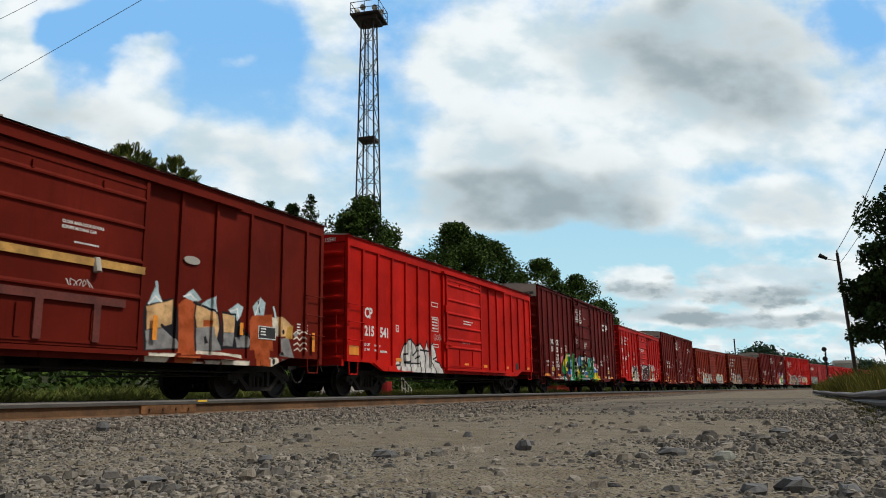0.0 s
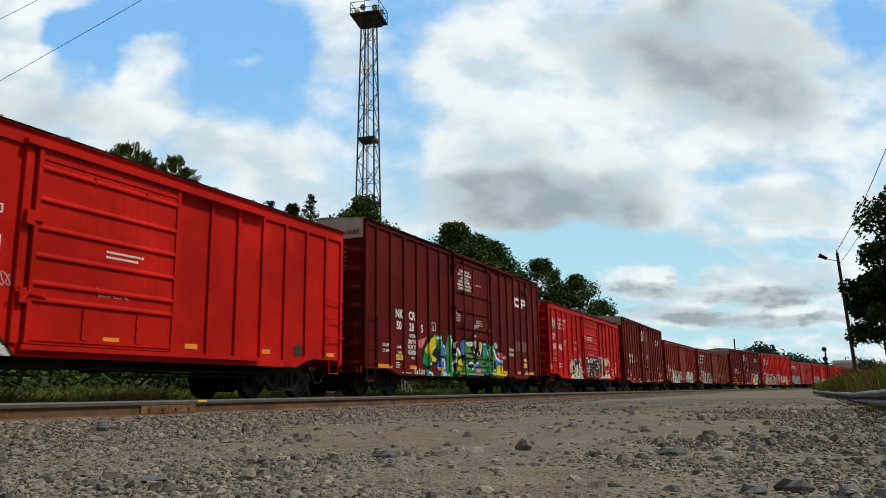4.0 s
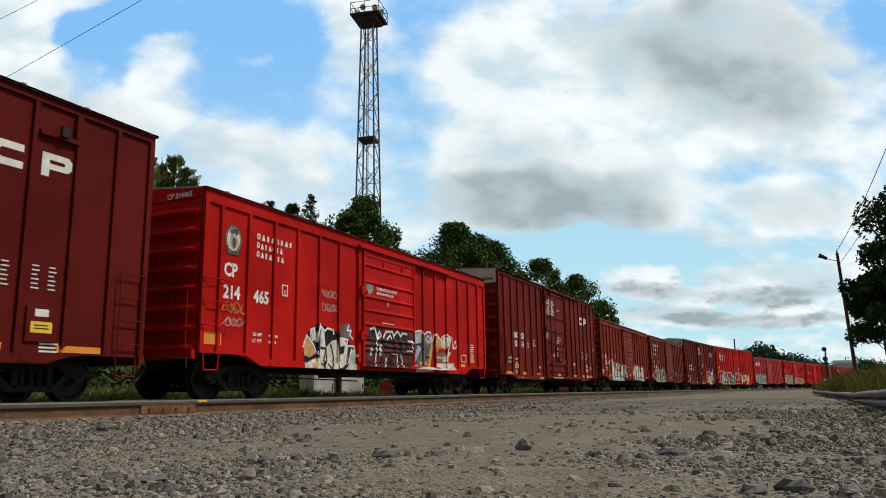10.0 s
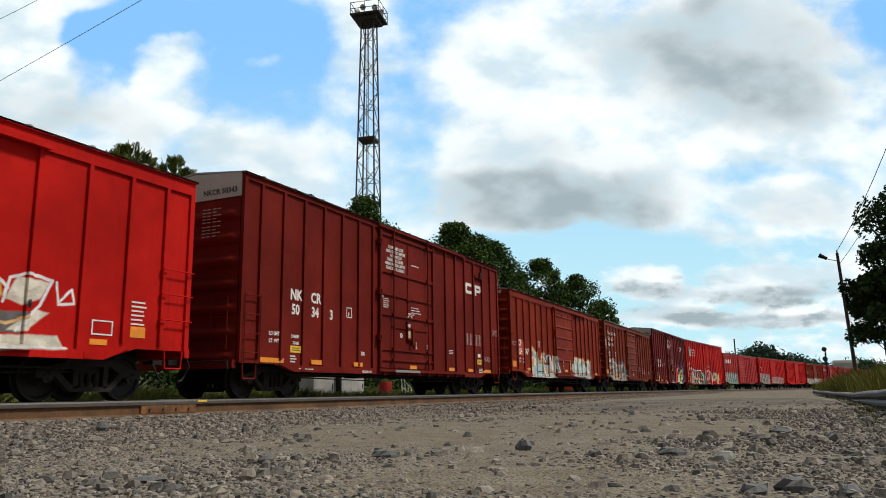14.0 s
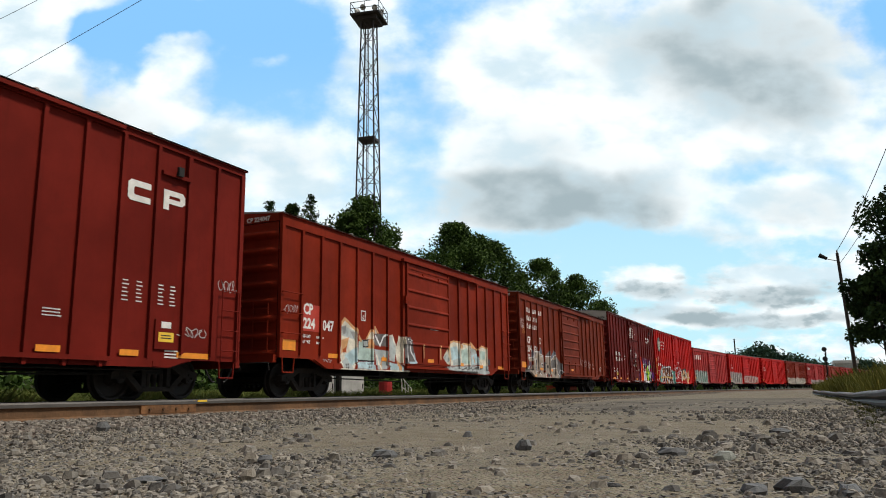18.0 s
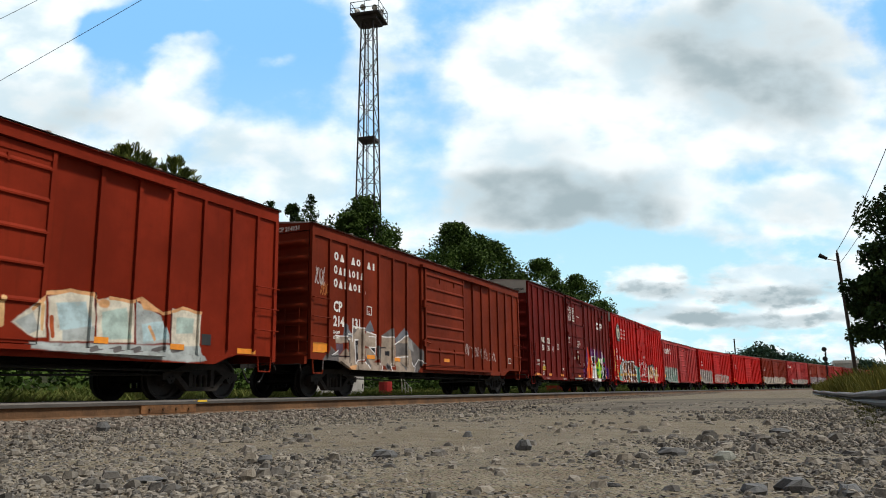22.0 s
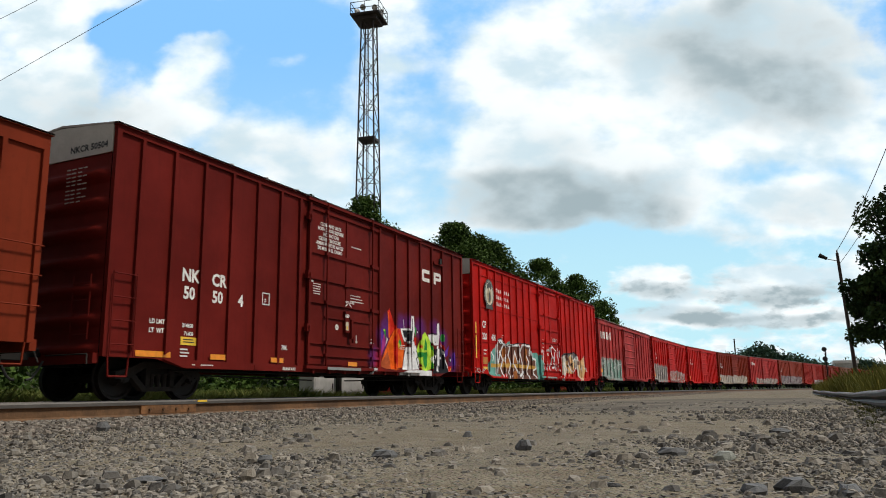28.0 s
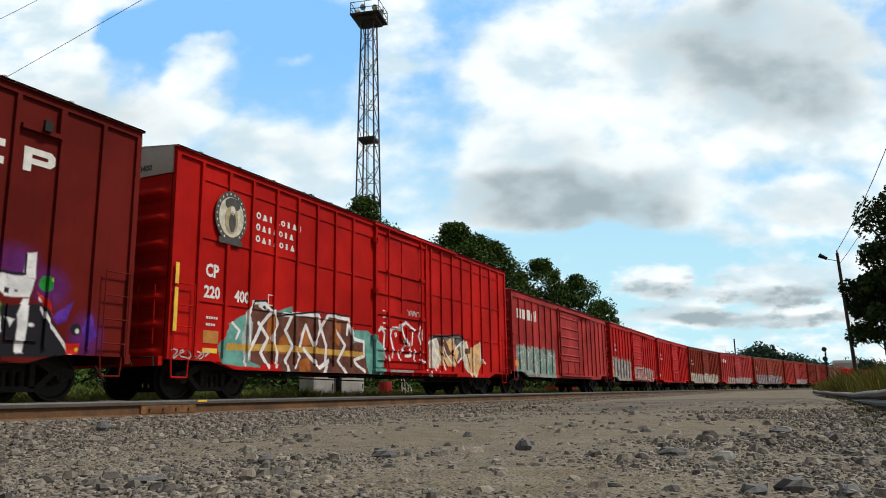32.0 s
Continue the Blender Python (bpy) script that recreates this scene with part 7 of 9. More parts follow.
tree(49.6, 30.4, 15.6, 3.9, 90, 24000, 0.27, LEAF_GREEN, "leafy dark green tree at the foot of the tower", 11)
tree(47.6, 31.0, 13.6, 2.2, 30, 6500, 0.27, LEAF_GREEN, "smaller green tree at the foot of the tower", 21)
tree(65.0, 29.6, 16.4, 4.9, 110, 26000, 0.29, LEAF_GREEN, "broad green deciduous tree behind the tracks", 12)
tree(71.5, 28.3, 15.6, 4.4, 90, 20000, 0.29, LEAF_GREEN, "broad green deciduous tree behind the tracks", 13)
tree(84.0, 27.2, 15.6, 4.4, 84, 17000, 0.31, LEAF_GREEN, "green deciduous tree behind the tracks", 14)
tree(91.0, 24.8, 14.4, 4.6, 84, 16000, 0.31, LEAF_GREEN, "green deciduous tree behind the tracks", 15)
tree(97.0, 23.2, 11.8, 3.6, 60, 10000, 0.31, LEAF_GREEN, "green deciduous tree behind the curve", 22)
LEAF_OLIVE = leaf_material("leaf_olive", (0.07, 0.105, 0.022), (0.20, 0.22, 0.055))


def feathery_tree(x, y, height, spread, sprays, label, seed):
    """A tree whose long compound leaves stand up in feathery sprays."""
    rng = random.Random(seed)
    t = new("tree")
    t.location = (x, y, 0)
    tagged(t, label, "tree")
    bm = bmesh.new()
    rod(bm, (0, 0, -0.1), (0.2, 0.1, height * 0.75), 0.2, 8, 0.09)
    quads = []
    for c in range(sprays):
        ang, reach = rng.uniform(0, math.tau), spread * math.sqrt(rng.random())
        f = reach / spread
        base = Vector((reach * math.cos(ang), reach * math.sin(ang), height * (1 - 0.16 * f * f) - 0.9 - rng.random() ** 2 * height * 0.45))
        if c % 4 == 0:
            rod(bm, (0.1, 0.05, min(base.z * 0.8, height * 0.7)), tuple(base), 0.05, 5, 0.015)
        lean = Vector((math.cos(ang) * (0.2 + 0.6 * f), math.sin(ang) * (0.2 + 0.6 * f), 1.0)).normalized()
        for j in range(4):                       # fronds of one spray
            d = (lean + Vector((rng.gauss(0, 0.35), rng.gauss(0, 0.35), rng.gauss(0, 0.15)))).normalized()
            n = rng.uniform(0.42, 0.80)
            across = d.cross(Vector((rng.gauss(0, 1), rng.gauss(0, 1), 0.3))).normalized()
            for k in range(11):
                p = base + d * (n * (k + 1) / 11)
                w = 0.15 * math.sin(0.5 + 2.4 * k / 11)
                for side in (-1, 1):
                    out = across * side + d * 0.45 - Vector((0, 0, 0.15))
                    q = p + out * w
                    m = d * 0.035
                    quads.append((tuple(p - m), tuple(p + out * w * 0.5 - m * 1.4), tuple(q), tuple(p + out * w * 0.5 + m * 1.4)))
    part("trunk", bm, BARK, t)
    part("crown", quads_mesh("crown", quads, LEAF_OLIVE), LEAF_OLIVE, t)


feathery_tree(28.2, 32.5, 14.4, 2.0, 420, "slender olive-green tree with feathery leaves behind the train", 16)
feathery_tree(31.6, 32.5, 14.7, 1.4, 260, "slender olive-green tree with feathery leaves behind the train", 17)
feathery_tree(25.6, 33.4, 13.0, 2.0, 260, "slender olive-green tree with feathery leaves behind the train", 23)


def conifer(x, y, height, spread, label, seed):
    """A spire of drooping needle sprays in whorls."""
    rng = random.Random(seed)
    t = new("tree")
    t.location = (x, y, 0)
    tagged(t, label, "conifer")
    bm = rods(((0, 0, -0.1), (0, 0, height), 0.16, 7, 0.015))
    quads = []
    z = height * 0.45
    while z < height:
        f = 1 - (z / height - 0.45) / 0.55
        for k in range(6):
            ang, n = rng.uniform(0, math.tau), (0.12 + spread * f ** 0.9) * rng.uniform(0.6, 1.1)
            d = Vector((math.cos(ang), math.sin(ang), 0.25))
            rod(bm, (0, 0, z), tuple(Vector((0, 0, z)) + d * n), 0.02, 4, 0.006)
            for j in range(24):
                q = rng.random() ** 0.7
                p = Vector((0, 0, z)) + d * n * q + Vector((rng.gauss(0, 0.10), rng.gauss(0, 0.10), rng.gauss(-0.06, 0.08)))
                leaf(quads, p, 0.17, rng)
        z += 0.34
    part("trunk", bm, BARK, t)
    part("crown", quads_mesh("crown", quads, LEAF_DARK), LEAF_DARK, t)


conifer(41.1, 29.5, 13.8, 2.4, "dark green spruce behind the train", 18)
conifer(37.6, 30.2, 12.8, 2.0, "dark green spruce behind the train", 24)
tree(40.7, 31.0, 13.3, 2.2, 34, 7000, 0.22, LEAF_DARK, "dark green tree behind the train", 26)
tree(55.5, -9.6, 14.6, 5.4, 150, 46000, 0.34, LEAF_DARK, "dense dark green tree beside the lamp pole", 19, 0.22, 0.24)
tree(54.8, -4.9, 7.6, 2.6, 54, 12000, 0.30, LEAF_DARK, "lower dark green tree growing by the lamp pole", 25, 0.12, 0.42)


bank = ribbon("bank", [(9.0, -0.05), (11.0, 0.55), (13.0, 1.3), (15.5, 1.7), (19.0, 1.6), (23.0, -0.05)], -40, 380, 4.0, plain("bank_soil", (0.045, 0.052, 0.022), 0.95, 0, 0.5, 1.5, 0.8, 8))
tagged(bank, "low overgrown earth bank behind the tracks", "bank", kind="structure")


def bushes():
    rng = random.Random(33)
    quads = []
    for c in range(1500):
        s = -8 + 150 * rng.random() if c < 1150 else 135 + 230 * rng.random()
        off = 9.5 + 5.5 * rng.random()
        x, y, h = on_line(s, off)
        top = 2.6 + 2.2 * noise.noise((s * 0.11, 0.0, 3.0)) + 0.25 * (off - 9.5)
        z = max(0.2 * (off - 9.5), top * rng.random() ** (2.2 if c % 2 else 1.2))
        for j in range(90):
            d = Vector((rng.gauss(0, 1), rng.gauss(0, 1), rng.gauss(0, 0.8))) * 0.55
            leaf(quads, Vector((x, y, z)) + d, 0.30, rng)
    tagged(part("bushes", quads_mesh("bushes", quads, LEAF_GREEN), LEAF_GREEN), "dense green bushes along the far side of the line", "bushes", kind="stuff")


bushes()


def far_woods():
    rng = random.Random(31)
    quads = []
    for c in range(620):
        k = rng.random()
        x = 318 + 30 * rng.random() + 40 * k
        y = 52 - 95 * k + rng.uniform(-4, 4)
        h = 11.5 + 5.5 * math.exp(-((y - 17) / 9) ** 2) + 2.0 * noise.noise((y * 0.12, 0, 5)) - (2.2 if y < 0 else 0)
        z = h * rng.uniform(0.3, 1.0) ** 0.6
        for j in range(50):
            d = Vector((rng.gauss(0, 1), rng.gauss(0, 1), rng.gauss(0, 0.7))) * 1.5
            leaf(quads, Vector((x, y, min(z, h))) + d, 1.35, rng)
    tagged(part("far_woods", quads_mesh("far_woods", quads, LEAF_HAZED), LEAF_HAZED), "hazy green line of distant trees", "woods", kind="stuff")


far_woods()


def blades(name, spots, count, height, material, label, seed, width=0.02, lean=0.35):
    rng = random.Random(seed)
    quads = []
    for k in range(count):
        x, y, z, hh = spots(rng)
        h = height * hh * rng.uniform(0.45, 1.1)
        q = rng.uniform(0, math.tau)
        dx, dy = math.cos(q) * width, math.sin(q) * width
        lx, ly = rng.gauss(0, lean) * h, rng.gauss(0, lean) * h
        quads.append(((x - dx, y - dy, z), (x + dx, y + dy, z), (x + lx * 0.5 + dx * 0.8, y + ly * 0.5 + dy * 0.8, z + h * 0.6), (x + lx, y + ly, z + h)))
    return tagged(part(name, quads_mesh(name, quads, material), material), label, "grass", kind="stuff")


def grass_spots(rng):
    s = 2 + 90 * rng.random() ** 1.3
    off = 3.0 + 9.0 * rng.random() ** 1.3
    x, y, h = on_line(s, off)
    return x, y, -0.02, 0.5 + 0.6 * max(0, noise.noise((x * 0.3, y * 0.3, 1))) + off * 0.06


blades("grass", grass_spots, 80000, 0.60, GRASS_GREEN, "green grass and weeds behind the tracks", 41, 0.011, 0.5)


def beam_line(x):
    """Where the guard beam runs: its offset and the height of its top at a distance x."""
    xs = (7.0, 9.5, 11.5, 15.0, 22.0, 33.0, 44.0, 60.0)
    return float(np.interp(x, xs, (-0.86, -0.90, -0.94, -0.98, -0.94, -0.55, -0.30, -0.25))), float(np.interp(x, xs, (0.30, 0.29, 0.263, 0.205, 0.142, 0.150, 0.163, 0.16)))


def weed_spots(rng):
    k = rng.random()
    x = 17 + 43 * k ** 0.9
    y = beam_line(x)[0] - 0.25 - 5.0 * rng.random() ** 1.6
    return x, y, 0.0, (0.45 + 0.75 * max(0, 0.4 + noise.noise((x * 0.25, y * 0.5, 9)))) * (0.60 + 0.45 * min(1.0, (beam_line(x)[0] - y) / 2.0))


blades("weeds", weed_spots, 42000, 1.05, WEED_YELLOW, "tall yellow-green weeds behind the guard beam", 42, 0.009, 0.22)


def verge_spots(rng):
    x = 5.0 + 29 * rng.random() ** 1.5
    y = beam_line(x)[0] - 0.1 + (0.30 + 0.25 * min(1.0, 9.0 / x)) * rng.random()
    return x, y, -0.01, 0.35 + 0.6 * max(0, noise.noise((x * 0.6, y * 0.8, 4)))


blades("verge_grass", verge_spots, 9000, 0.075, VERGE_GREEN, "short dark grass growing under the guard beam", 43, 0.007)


# ---------------------------------------------------------------- guard beam, pole, signal, tower
# face colour of the beam, darkened by the shade on its upright side
BEAM_GREY = plain("beam_grey", (0.075, 0.075, 0.066), 0.65, 0.2, 0.4, 3)


def guard_beam():
    g = new("guard_beam")
    tagged(g, "low bent steel guard beam overgrown with weeds", "guard rail")
    n = 14
    pts = [(44.0 - 35.0 * (k / n) ** 0.85,) for k in range(n + 1)]
    pts = [(x, *beam_line(x)) for (x,) in pts]
    prof = ((0.02, 0.0), (-0.03, -0.02), (-0.03, -0.07), (0.03, -0.115), (-0.03, -0.16), (-0.03, -0.20), (0.0, -0.235))
    for a, b in zip(range(0, n, 2), range(2, n + 1, 2)):
        bm = bmesh.new()
        rows = []
        for i in range(a, b + 1):
            x, y, top = pts[i]
            sag = top + 0.012 * math.sin(i * 1.9)
            rows.append([bm.verts.new((x, y - o, z + sag)) for o, z in prof] + [bm.verts.new((x, y - o - 0.006, z + sag)) for o, z in prof[::-1]])
        for r, q in zip(rows, rows[1:]):
            for k in range(len(r)):
                bm.faces.new((r[k], r[(k + 1) % len(r)], q[(k + 1) % len(r)], q[k]))
        bm.faces.new(rows[0])
        bm.faces.new(rows[-1][::-1])
        bmesh.ops.recalc_face_normals(bm, faces=bm.faces[:])
        part("beam", bm, BEAM_GREY, g)
        # pale rod added along the top for the light on the upturned flange
        lip = bmesh.new()
        for i in range(a, b):
            (x, y, z), (x2, y2, z2) = pts[i], pts[i + 1]
            rod(lip, (x, y - 0.02, z + 0.012 * math.sin(i * 1.9)), (x2, y2 - 0.02, z2 + 0.012 * math.sin((i + 1) * 1.9)), 0.026, 6)
        part("lit_lip", lip, GALVANISED, g)
        x, y, z = pts[a]
        part("post", boxes((x - 0.07, x + 0.07, y - 0.22, y - 0.06, -0.3, z - 0.02)), POLE_WOOD, g)
    return g


guard_beam()


def lamp_pole():
    p = new("lamp_pole")
    p.location = (60.5, -3.08, 0)
    tagged(p, "leaning weathered wooden utility pole with a street lamp", "utility pole")
    part("pole", rods(((0.6, -0.25, -0.2), (-0.6, 0.18, 9.8), 0.14, 10, 0.10)), POLE_WOOD, p)
    part("arm", rods(((-0.55, 0.15, 9.2), (-0.5, 0.9, 9.45), 0.03, 6)), GALVANISED, p)
    bm = rods(((-0.5, 0.85, 9.45), (-0.5, 1.35, 9.75), 0.10, 8, 0.17))
    part("lamp_head", bm, STEEL_DARK, p)
    part("insulator", rods(((-0.6, 0.18, 9.8), (-0.6, 0.18, 10.0), 0.05, 8)), CABINET_GREY, p)


lamp_pole()


def wire(name, a, b, sag, label, r=0.02):
    a, b = Vector(a), Vector(b)
    bm = bmesh.new()
    n = 24
    pts = [a.lerp(b, k / n) - Vector((0, 0, sag * 4 * (k / n) * (1 - k / n))) for k in range(n + 1)]
    d = (b - a).normalized()
    side = d.cross(Vector((0, 0, 1))).normalized()
    up = side.cross(d)
    rings = [[bm.verts.new(p + (side * math.cos(j * math.tau / 5) + up * math.sin(j * math.tau / 5)) * r) for j in range(5)] for p in pts]
    for g, h in zip(rings, rings[1:]):
        for j in range(5):
            bm.faces.new((g[j], g[(j + 1) % 5], h[(j + 1) % 5], h[j]))
    return tagged(part(name, bm, BLACK_PAINT), label, "cable")


wire("overhead_wire", (59.9, -2.9, 9.95), (30.0, -7.4, 18.5), 1.2, "black overhead wire running from the lamp pole", 0.022)
wire("overhead_wire", (59.9, -2.9, 8.9), (30.0, -8.4, 17.0), 1.0, "black overhead wire running from the lamp pole", 0.018)
wire("overhead_wire", (18.87, 33.0, 12.94), (13.56, 8.0, 12.69), 0.05, "thin black overhead wire crossing above the tracks", 0.010)
wire("overhead_wire", (19.1, 33.0, 16.5), (15.06, 20.0, 13.8), 0.05, "thin black overhead wire crossing above the tracks", 0.010)


def signal_mast():
    s = new("railway_signal")
    s.location = (107.6, -2.6, 0)
    tagged(s, "black railway signal mast with two round target heads", "signal")
    part("mast", rods(((0, 0, 0), (0, 0, 5.2), 0.08, 8)), STEEL_DARK, s)
    part("base", boxes((-0.3, 0.3, -0.3, 0.3, -0.1, 0.5)), CABINET_GREY, s)
    for z, lit in ((5.1, True), (3.9, False)):
        head = part("signal_head", rods(((-0.12, 0.1, z), (-0.05, 0.1, z), 0.30, 16)), BLACK_PAINT, s)
        part("hood", rods(((-0.40, 0.1, z), (-0.12, 0.1, z), 0.13, 10)), BLACK_PAINT, head)
    part("ladder", rods(((0.3, -0.15, 0), (0.3, -0.15, 4.8), 0.02, 4), ((0.3, 0.15, 0), (0.3, 0.15, 4.8), 0.02, 4)), STEEL_DARK, s)


signal_mast()


def flood_tower():
    t = new("floodlight_tower")
    t.location = (49.9, 30.25, 0)
    t.rotation_euler = (0, 0, radians(12))
    tagged(t, "tall dark steel lattice floodlight tower with a railed platform", "tower")
    H = 31.2

    def half(z):
        return 1.02 - (1.02 - 0.50) * z / H
    for sx in (-1, 1):
        for sy in (-1, 1):
            part("leg", rods(((sx * half(0), sy * half(0), 0), (sx * half(H), sy * half(H), H), 0.065, 6)), TOWER_STEEL, t)
    bays = 20
    for k in range(bays):
        z0, z1 = H * k / bays, H * (k + 1) / bays
        a, b = half(z0), half(z1)
        rows = []
        for q, (p, r) in enumerate((((-1, -1), (1, -1)), ((1, -1), (1, 1)), ((1, 1), (-1, 1)), ((-1, 1), (-1, -1)))):
            flip = (k + q) % 2
            lo, hi = (p, r) if flip else (r, p)
            rows.append(((lo[0] * a, lo[1] * a, z0), (hi[0] * b, hi[1] * b, z1), 0.034, 4))
            if k % 2 == 0:
                rows.append(((p[0] * b, p[1] * b, z1), (r[0] * b, r[1] * b, z1), 0.028, 4))
        for row in rows:
            part("bracing", rods(row), TOWER_STEEL, t)
    ladder = part("ladder", rods(((-0.18, 0.1, 0.3), (-0.18, 0.1, H), 0.035, 5), ((0.18, 0.1, 0.3), (0.18, 0.1, H), 0.035, 5)), TOWER_STEEL, t)
    rungs = part("rungs", rods(*[((-0.18, 0.1, 0.5 + 0.35 * k), (0.18, 0.1, 0.5 + 0.35 * k), 0.014, 4) for k in range(86)]), TOWER_STEEL, ladder)
    rungs["kind"] = "stuff"
    part("mid_platform", boxes((-0.72, 0.72, -0.72, 0.72, 20.5, 20.7)), TOWER_STEEL, t)
    part("platform", boxes((-1.25, 1.25, -1.25, 1.25, H, H + 0.14), (-0.9, 0.9, -0.9, 0.9, H - 0.3, H)), TOWER_STEEL, t)
    rail = rods(*[((x, y, H), (x, y, H + 1.1), 0.03, 4) for x in (-1.22, 0, 1.22) for y in (-1.22, 0, 1.22) if x or y])
    for z in (0.55, 1.1):
        for p, q in (((-1.22, -1.22), (1.22, -1.22)), ((1.22, -1.22), (1.22, 1.22)), ((1.22, 1.22), (-1.22, 1.22)), ((-1.22, 1.22), (-1.22, -1.22))):
            rod(rail, (*p, H + z), (*q, H + z), 0.03, 4)
    part("railing", rail, TOWER_STEEL, t)
    for k in range(7):
        q = k * math.tau / 7 + 0.3
        x, y = 0.85 * math.cos(q), 0.85 * math.sin(q)
        lamp = part("floodlight", rods(((x, y, H + 0.75), (x * 1.35, y * 1.35, H + 0.6), 0.14, 10, 0.26)), CABINET_GREY, t)
        part("bracket", rods(((x, y, H + 0.1), (x, y, H + 0.75), 0.03, 5)), TOWER_STEEL, lamp)
    return t


flood_tower()


# ---------------------------------------------------------------- behind the train
def relay_cabinet(x, y, w, label):
    c = new("relay_cabinet")
    c.location = (x, y, 0)
    tagged(c, label, "cabinet")
    part("body", box(bmesh.new(), 0, w, 0, 0.7, 0.0, 1.25, 0.02), CABINET_GREY, c)
    part("roof", boxes((-0.05, w + 0.05, -0.05, 0.75, 1.25, 1.31)), CABINET_GREY, c)
    part("door", boxes((0.06, w - 0.06, -0.02, 0.0, 0.08, 1.18)), CABINET_GREY, c)
    part("handle", boxes((w - 0.18, w - 0.14, -0.05, -0.02, 0.55, 0.75)), STEEL_DARK, c)


relay_cabinet(24.4, 17.2, 1.40, "pale grey metal relay cabinet beside the tracks")
relay_cabinet(26.25, 17.2, 1.85, "pale grey metal relay cabinet beside the tracks")
post = tagged(part("post", rods(((25.98, 17.1, 0), (25.98, 17.1, 1.5), 0.12, 8)), STEEL_DARK), "dark steel post between two cabinets", "post")
drum = tagged(part("drum", rods(((29.6, 17.0, 0), (29.6, 17.0, 0.85), 0.30, 14)), RED_PAINT), "red steel drum standing in the grass", "drum")
steps = new("step_rail")
steps.location = (31.2, 17.0, 0)
tagged(steps, "white tubular steel step railing", "railing")
for k in range(4):
    part("upright", rods(((k * 0.32, 0, 0), (k * 0.32 - 0.12, 0, 0.55 + 0.18 * (3 - k)), 0.022, 6)), WHITE_PAINT, steps)
part("handrail", rods(((-0.12, 0, 1.09), (0.84, 0, 0.55), 0.022, 6), ((-0.05, 0, 0.6), (0.9, 0, 0.25), 0.022, 6)), WHITE_PAINT, steps)

plant = new("track_machine")
plant.location = (56.6, 16.5, 0)
tagged(plant, "low orange-red steel equipment box behind the tracks", "equipment")
ORANGE_RED_PAINT = plain("orange_red_paint", (0.55, 0.06, 0.02), 0.6, 0, 0.25, 3)
part("body", box(bmesh.new(), -2.7, 2.8, 0, 0.8, 0.06, 0.68, 0.03), ORANGE_RED_PAINT, plant)
part("lid", boxes((-2.75, 2.85, -0.04, 0.84, 0.68, 0.74)), ORANGE_RED_PAINT, plant)
for x in (-2.5, -0.1, 2.5):
    part("foot", boxes((x, x + 0.12, 0.05, 0.75, -0.02, 0.06)), STEEL_DARK, plant)

shed = new("shed")
shed.location = (235, -10.5, 0)
tagged(shed, "low white-roofed shed in the distance", "building")
part("wall", boxes((-8, 8, -2.2, 3.0, 0, 6.6)), CABINET_GREY, shed)
part("roof", boxes((-8.5, 8.5, -2.6, 3.4, 6.6, 7.4)), WHITE_PAINT, shed)
mast = tagged(part("mast", rods(((300.9, 22.7, 0), (300.9, 22.7, 18.8), 0.25, 6)), STEEL_DARK), "thin dark mast far beyond the curve", "mast")

# ---------------------------------------------------------------- the train
RED = (0.45, 0.012, 0.009)
SCARLET = (0.49, 0.014, 0.009)
MAROON = (0.112, 0.012, 0.010)
BROWN = (0.200, 0.022, 0.009)
BOX_RED = (0.130, 0.014, 0.008)
PINK = (0.37, 0.036, 0.034)
CARS = []       # (car, its left end on the train, length)


def put(car, s, L, label):
    tagged(car, label, "boxcar", group="boxcars of the train")
    CARS.append((car, s, L))
    return car


LEFT, RIGHT = (0.82, 1.65, 2.49, 3.33, 4.16, 5.02), (10.18, 11.02, 11.86, 12.70, 13.54, 14.38)


def low_car(s, L, color, label, marks=(), detail=2, style="slide", top=4.37, left=LEFT, right=RIGHT, door=(6.12, 9.20), name="paint", fade=0.2, ribs=(1.55, 1.81, 2.26, 2.71, 3.18, 3.70), mural=None):
    paint = car_paint(name, color, fade + 0.05, 0.42, marks, mural)
    k = L / 15.15 if left is LEFT else 1.0
    car = boxcar(L, top, paint, [v * k for v in left], [v * k for v in right], [v * k for v in door], style, detail=detail, ribs=ribs)
    return put(car, s, L, label)


T_LEFT, T_RIGHT = (0.63, 1.46, 2.30, 3.15, 4.0, 4.84, 5.60), (10.46, 11.28, 12.09, 12.92, 13.75, 14.57)


def tall_car(s, L, color, label, marks=(), detail=2, name="paint", left=T_LEFT, right=T_RIGHT, door=(5.93, 9.47), mural=None):
    paint = car_paint(name, color, 0.24, 0.3, marks, mural)
    car = boxcar(L, 5.02, paint, left, right, door, "plug", sill=(0.76, 0.60), detail=detail, waves=7, chord=0.16)
    return put(car, s, L, label)


GREY1, GREY2, CREAM = (0.36, 0.33, 0.31), (0.20, 0.185, 0.18), (0.50, 0.45, 0.37)
car_a = low_car(0.35, 15.45, BOX_RED, "dark oxide-red boxcar with orange and cream spray paint", name="oxide_red_paint", mural=piece_of_flames,
                left=(1.0, 1.9, 2.8, 3.7, 4.6), right=(10.55, 11.55, 12.65, 13.8, 14.75), door=(5.9, 9.62), ribs=(1.80, 2.45, 3.10, 3.62))
car_b = low_car(16.95, 15.15, SCARLET, "bright red boxcar with a silver spray-painted tag", name="scarlet_paint", mural=silver_piece)
car_c = tall_car(33.27, 15.4, MAROON, "tall maroon boxcar with a green, yellow and blue mural", name="maroon_paint", mural=mural_of_five)
